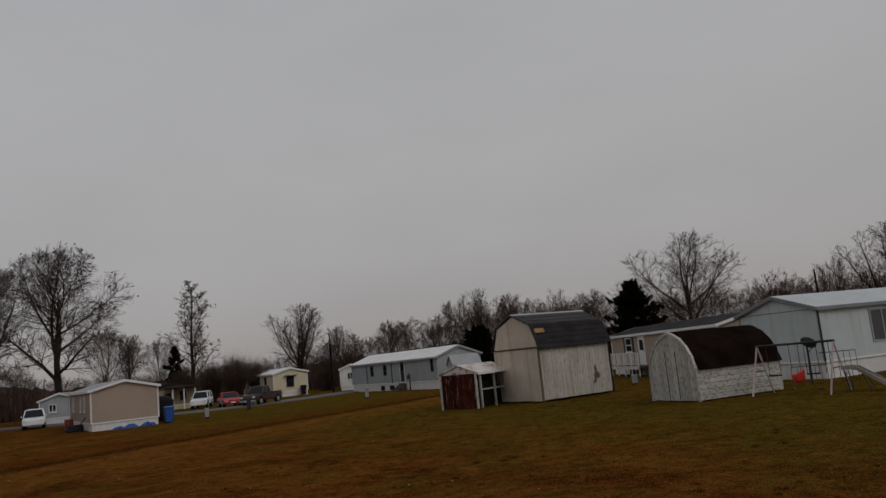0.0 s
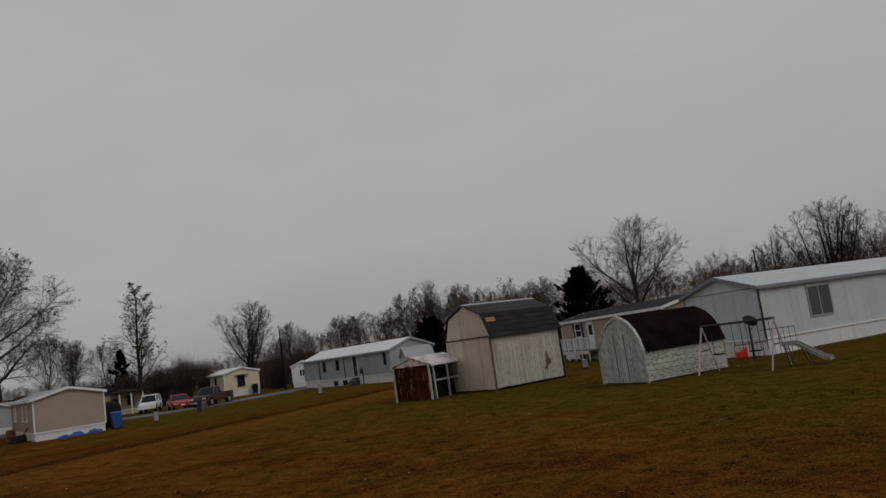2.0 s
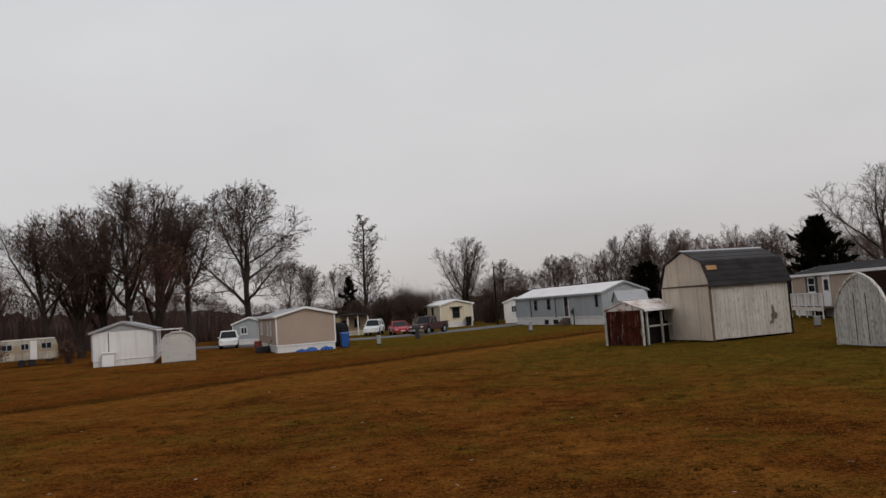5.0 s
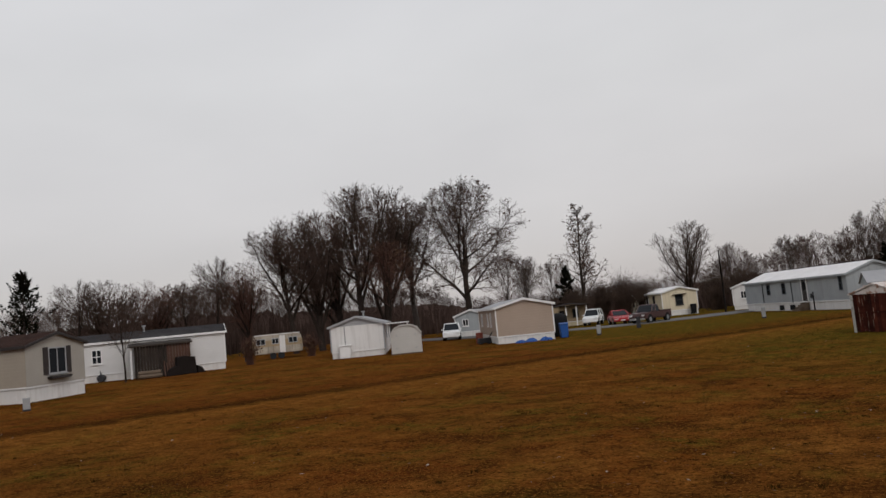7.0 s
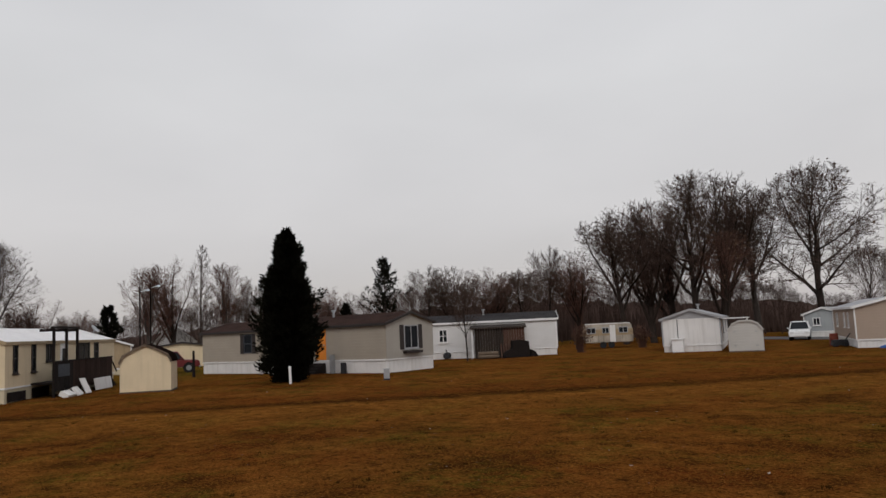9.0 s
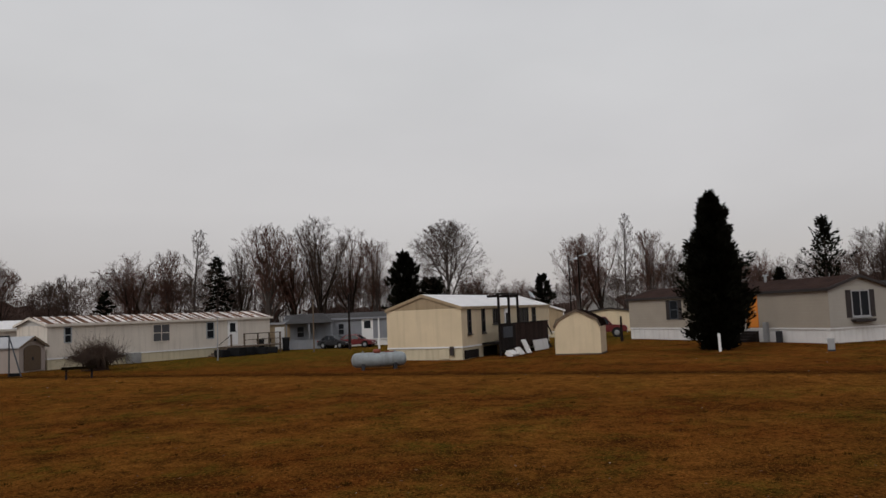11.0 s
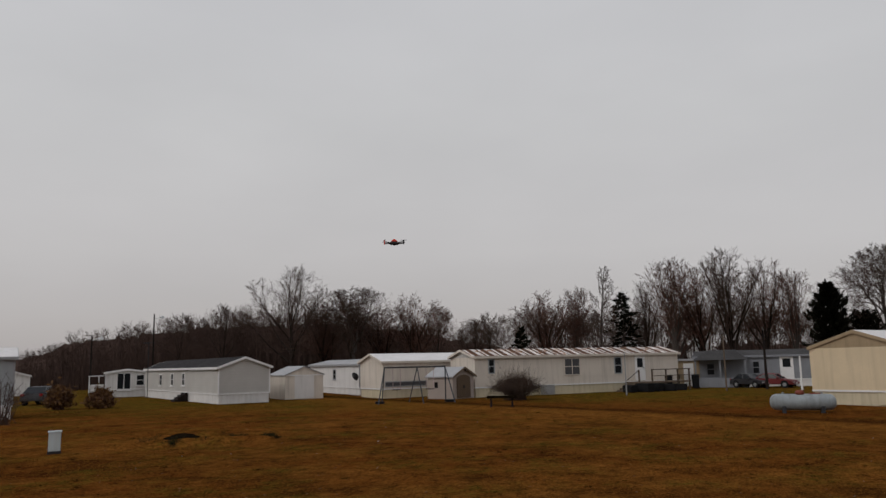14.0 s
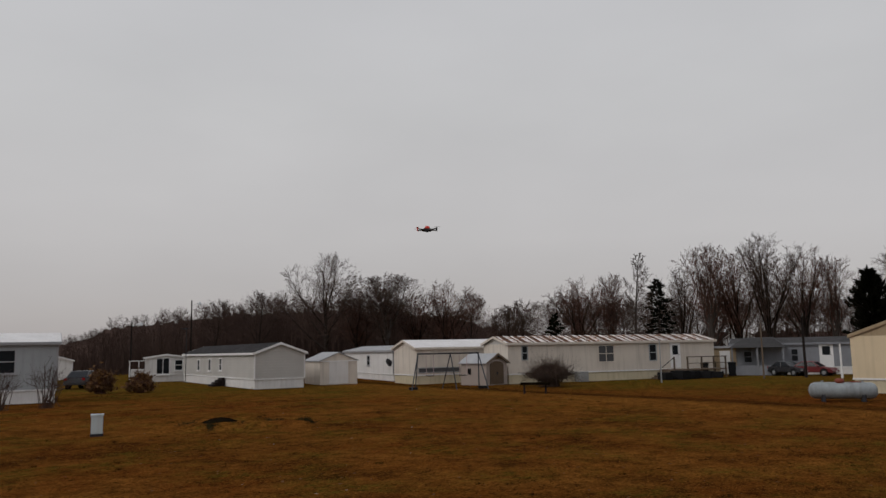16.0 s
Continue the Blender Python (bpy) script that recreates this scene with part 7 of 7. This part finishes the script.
part("camera", Geo().box(-0.02, -0.06, -0.05, 0.02, -0.03, -0.015), M["black"], dr)
for sx in (-1, 1):
    for sy in (-1, 1):
        arm = part("arm", Geo().tube((sx * 0.05, sy * 0.03, 0.0), (sx * 0.20, sy * 0.13, 0.02), 0.012, n=6), M["carbon"], dr)
        part("motor", Geo().tube((sx * 0.20, sy * 0.13, 0.0), (sx * 0.20, sy * 0.13, 0.045), 0.016, n=8), M["redplastic"] if sx < 0 else M["carbon"], arm)
        part("propeller", Geo().box(-0.065, -0.009, 0.047, 0.065, 0.009, 0.051, m=pose(sx * 0.20, sy * 0.13, 0, 0, 0, 30 * sx + 40 * sy)), M["black"], arm)


# ---- grass and leaf litter: beyond counting ----
def ground_z(x, y):
    return 0.035 * noise.noise((x * 0.25, y * 0.25, 0)) + 0.02 * noise.noise((x * 0.9, y * 0.9, 4)) - 0.01


def blades():
    rng = np.random.default_rng(8)
    n = 170000
    az = rng.uniform(-42, 152, n)
    r = 7.5 + 52 * rng.random(n) ** 1.7
    c = np.stack([-np.sin(np.radians(az)) * r, np.cos(np.radians(az)) * r, np.zeros(n)], 1)
    c[:, 2] = [ground_z(x, y) for x, y, _ in c]
    clump = np.array([noise.noise((x * 0.9, y * 0.9, 7)) for x, y, _ in c[::8]]).repeat(8)[:n]
    c[:, :2] += rng.normal(0, 0.05, (n, 2))
    h = (0.016 + 0.045 * rng.random(n) ** 1.6) * (1 + 1.1 * clump) * (0.8 + r / 60)
    a = rng.uniform(0, 6.283, n)
    w = (0.003 + 0.005 * rng.random(n)) * (0.6 + r / 18)
    s = np.stack([np.cos(a) * w, np.sin(a) * w, np.zeros(n)], 1)
    t = np.stack([rng.normal(0, 0.012, n), rng.normal(0, 0.012, n), h], 1)
    v = np.stack([c - s, c + s, c + t], 1).reshape(-1, 3)
    v[:, 2] -= 0.006
    ob = new("grass", quad_mesh("grass", v, np.arange(3 * n).reshape(-1, 3), M["blade"]))
    tagged(ob, "short dry winter grass blades", "grass", kind="stuff")


def litter(name, label, n, size, material, seed):
    rng = np.random.default_rng(seed)
    az = rng.uniform(-42, 152, n)
    r = 7.5 + 36 * rng.random(n) ** 1.3
    c = np.stack([-np.sin(np.radians(az)) * r, np.cos(np.radians(az)) * r, np.zeros(n)], 1)
    c[:, 2] = [ground_z(x, y) + 0.012 for x, y, _ in c]
    a = rng.normal(0, 1, (n, 3)) * (1, 1, 0.12)
    b = rng.normal(0, 1, (n, 3)) * (1, 1, 0.12)
    s = size * (0.5 + rng.random((n, 1)))
    a, b = a / np.linalg.norm(a, axis=1, keepdims=True) * s, b / np.linalg.norm(b, axis=1, keepdims=True) * s
    v = np.stack([c - a, c + b * 0.7, c + a, c - b * 0.7], 1).reshape(-1, 3)
    ob = new(name, quad_mesh(name, v, np.arange(4 * n).reshape(-1, 4), material))
    tagged(ob, label, "leaf litter", kind="stuff")


blades()
def tufts():
    """Dark weedy tufts standing out of the short lawn."""
    rng = np.random.default_rng(9)
    k, m = 900, 30
    az, r = rng.uniform(-42, 152, k), 9.5 + 34 * rng.random(k) ** 1.35
    p = np.stack([-np.sin(np.radians(az)) * r, np.cos(np.radians(az)) * r], 1)
    size = (0.03 + 0.07 * rng.random(k) ** 2.5).repeat(m)
    c = p.repeat(m, 0) + rng.normal(0, 1, (k * m, 2)) * size[:, None] * 0.6
    z = np.array([ground_z(x, y) for x, y in p]).repeat(m)
    h = size * (0.35 + 0.55 * rng.random(k * m))
    a = rng.uniform(0, 6.283, k * m)
    w = 0.006 + 0.007 * rng.random(k * m)
    b = np.stack([c[:, 0], c[:, 1], z - 0.01], 1)
    s = np.stack([np.cos(a) * w, np.sin(a) * w, np.zeros(k * m)], 1)
    t = np.stack([rng.normal(0, 0.5, k * m) * h, rng.normal(0, 0.5, k * m) * h, h], 1)
    v = np.stack([b - s, b + s, b + t], 1).reshape(-1, 3)
    ob = new("weed_tufts", quad_mesh("weed_tufts", v, np.arange(3 * k * m).reshape(-1, 3), M["tuft"]))
    tagged(ob, "small dark weed tufts scattered over the lawn", "weeds", kind="stuff")


tufts()
litter("pale_leaves", "scattered pale fallen leaves on the lawn", 260, 0.034, M["leaf"], 41)
litter("rust_leaves", "scattered rust brown fallen leaves on the lawn", 2000, 0.03, M["rustleaf"], 43)
rg = random.Random(77)
for i in range(22):
    a, q = rg.uniform(0, 6.283), math.sqrt(rg.random())
    shrub("weed_clump", "clump of dead dark weeds on the soil mound", 130.0 + 4.6 * q * math.cos(a), 29.2 + 0.9 * q * math.sin(a), rg.uniform(0.10, 0.2), rg.uniform(0.22, 0.42), 60, M["deadgrass"], 0, 0.6, 20 + i, "deadgrass")
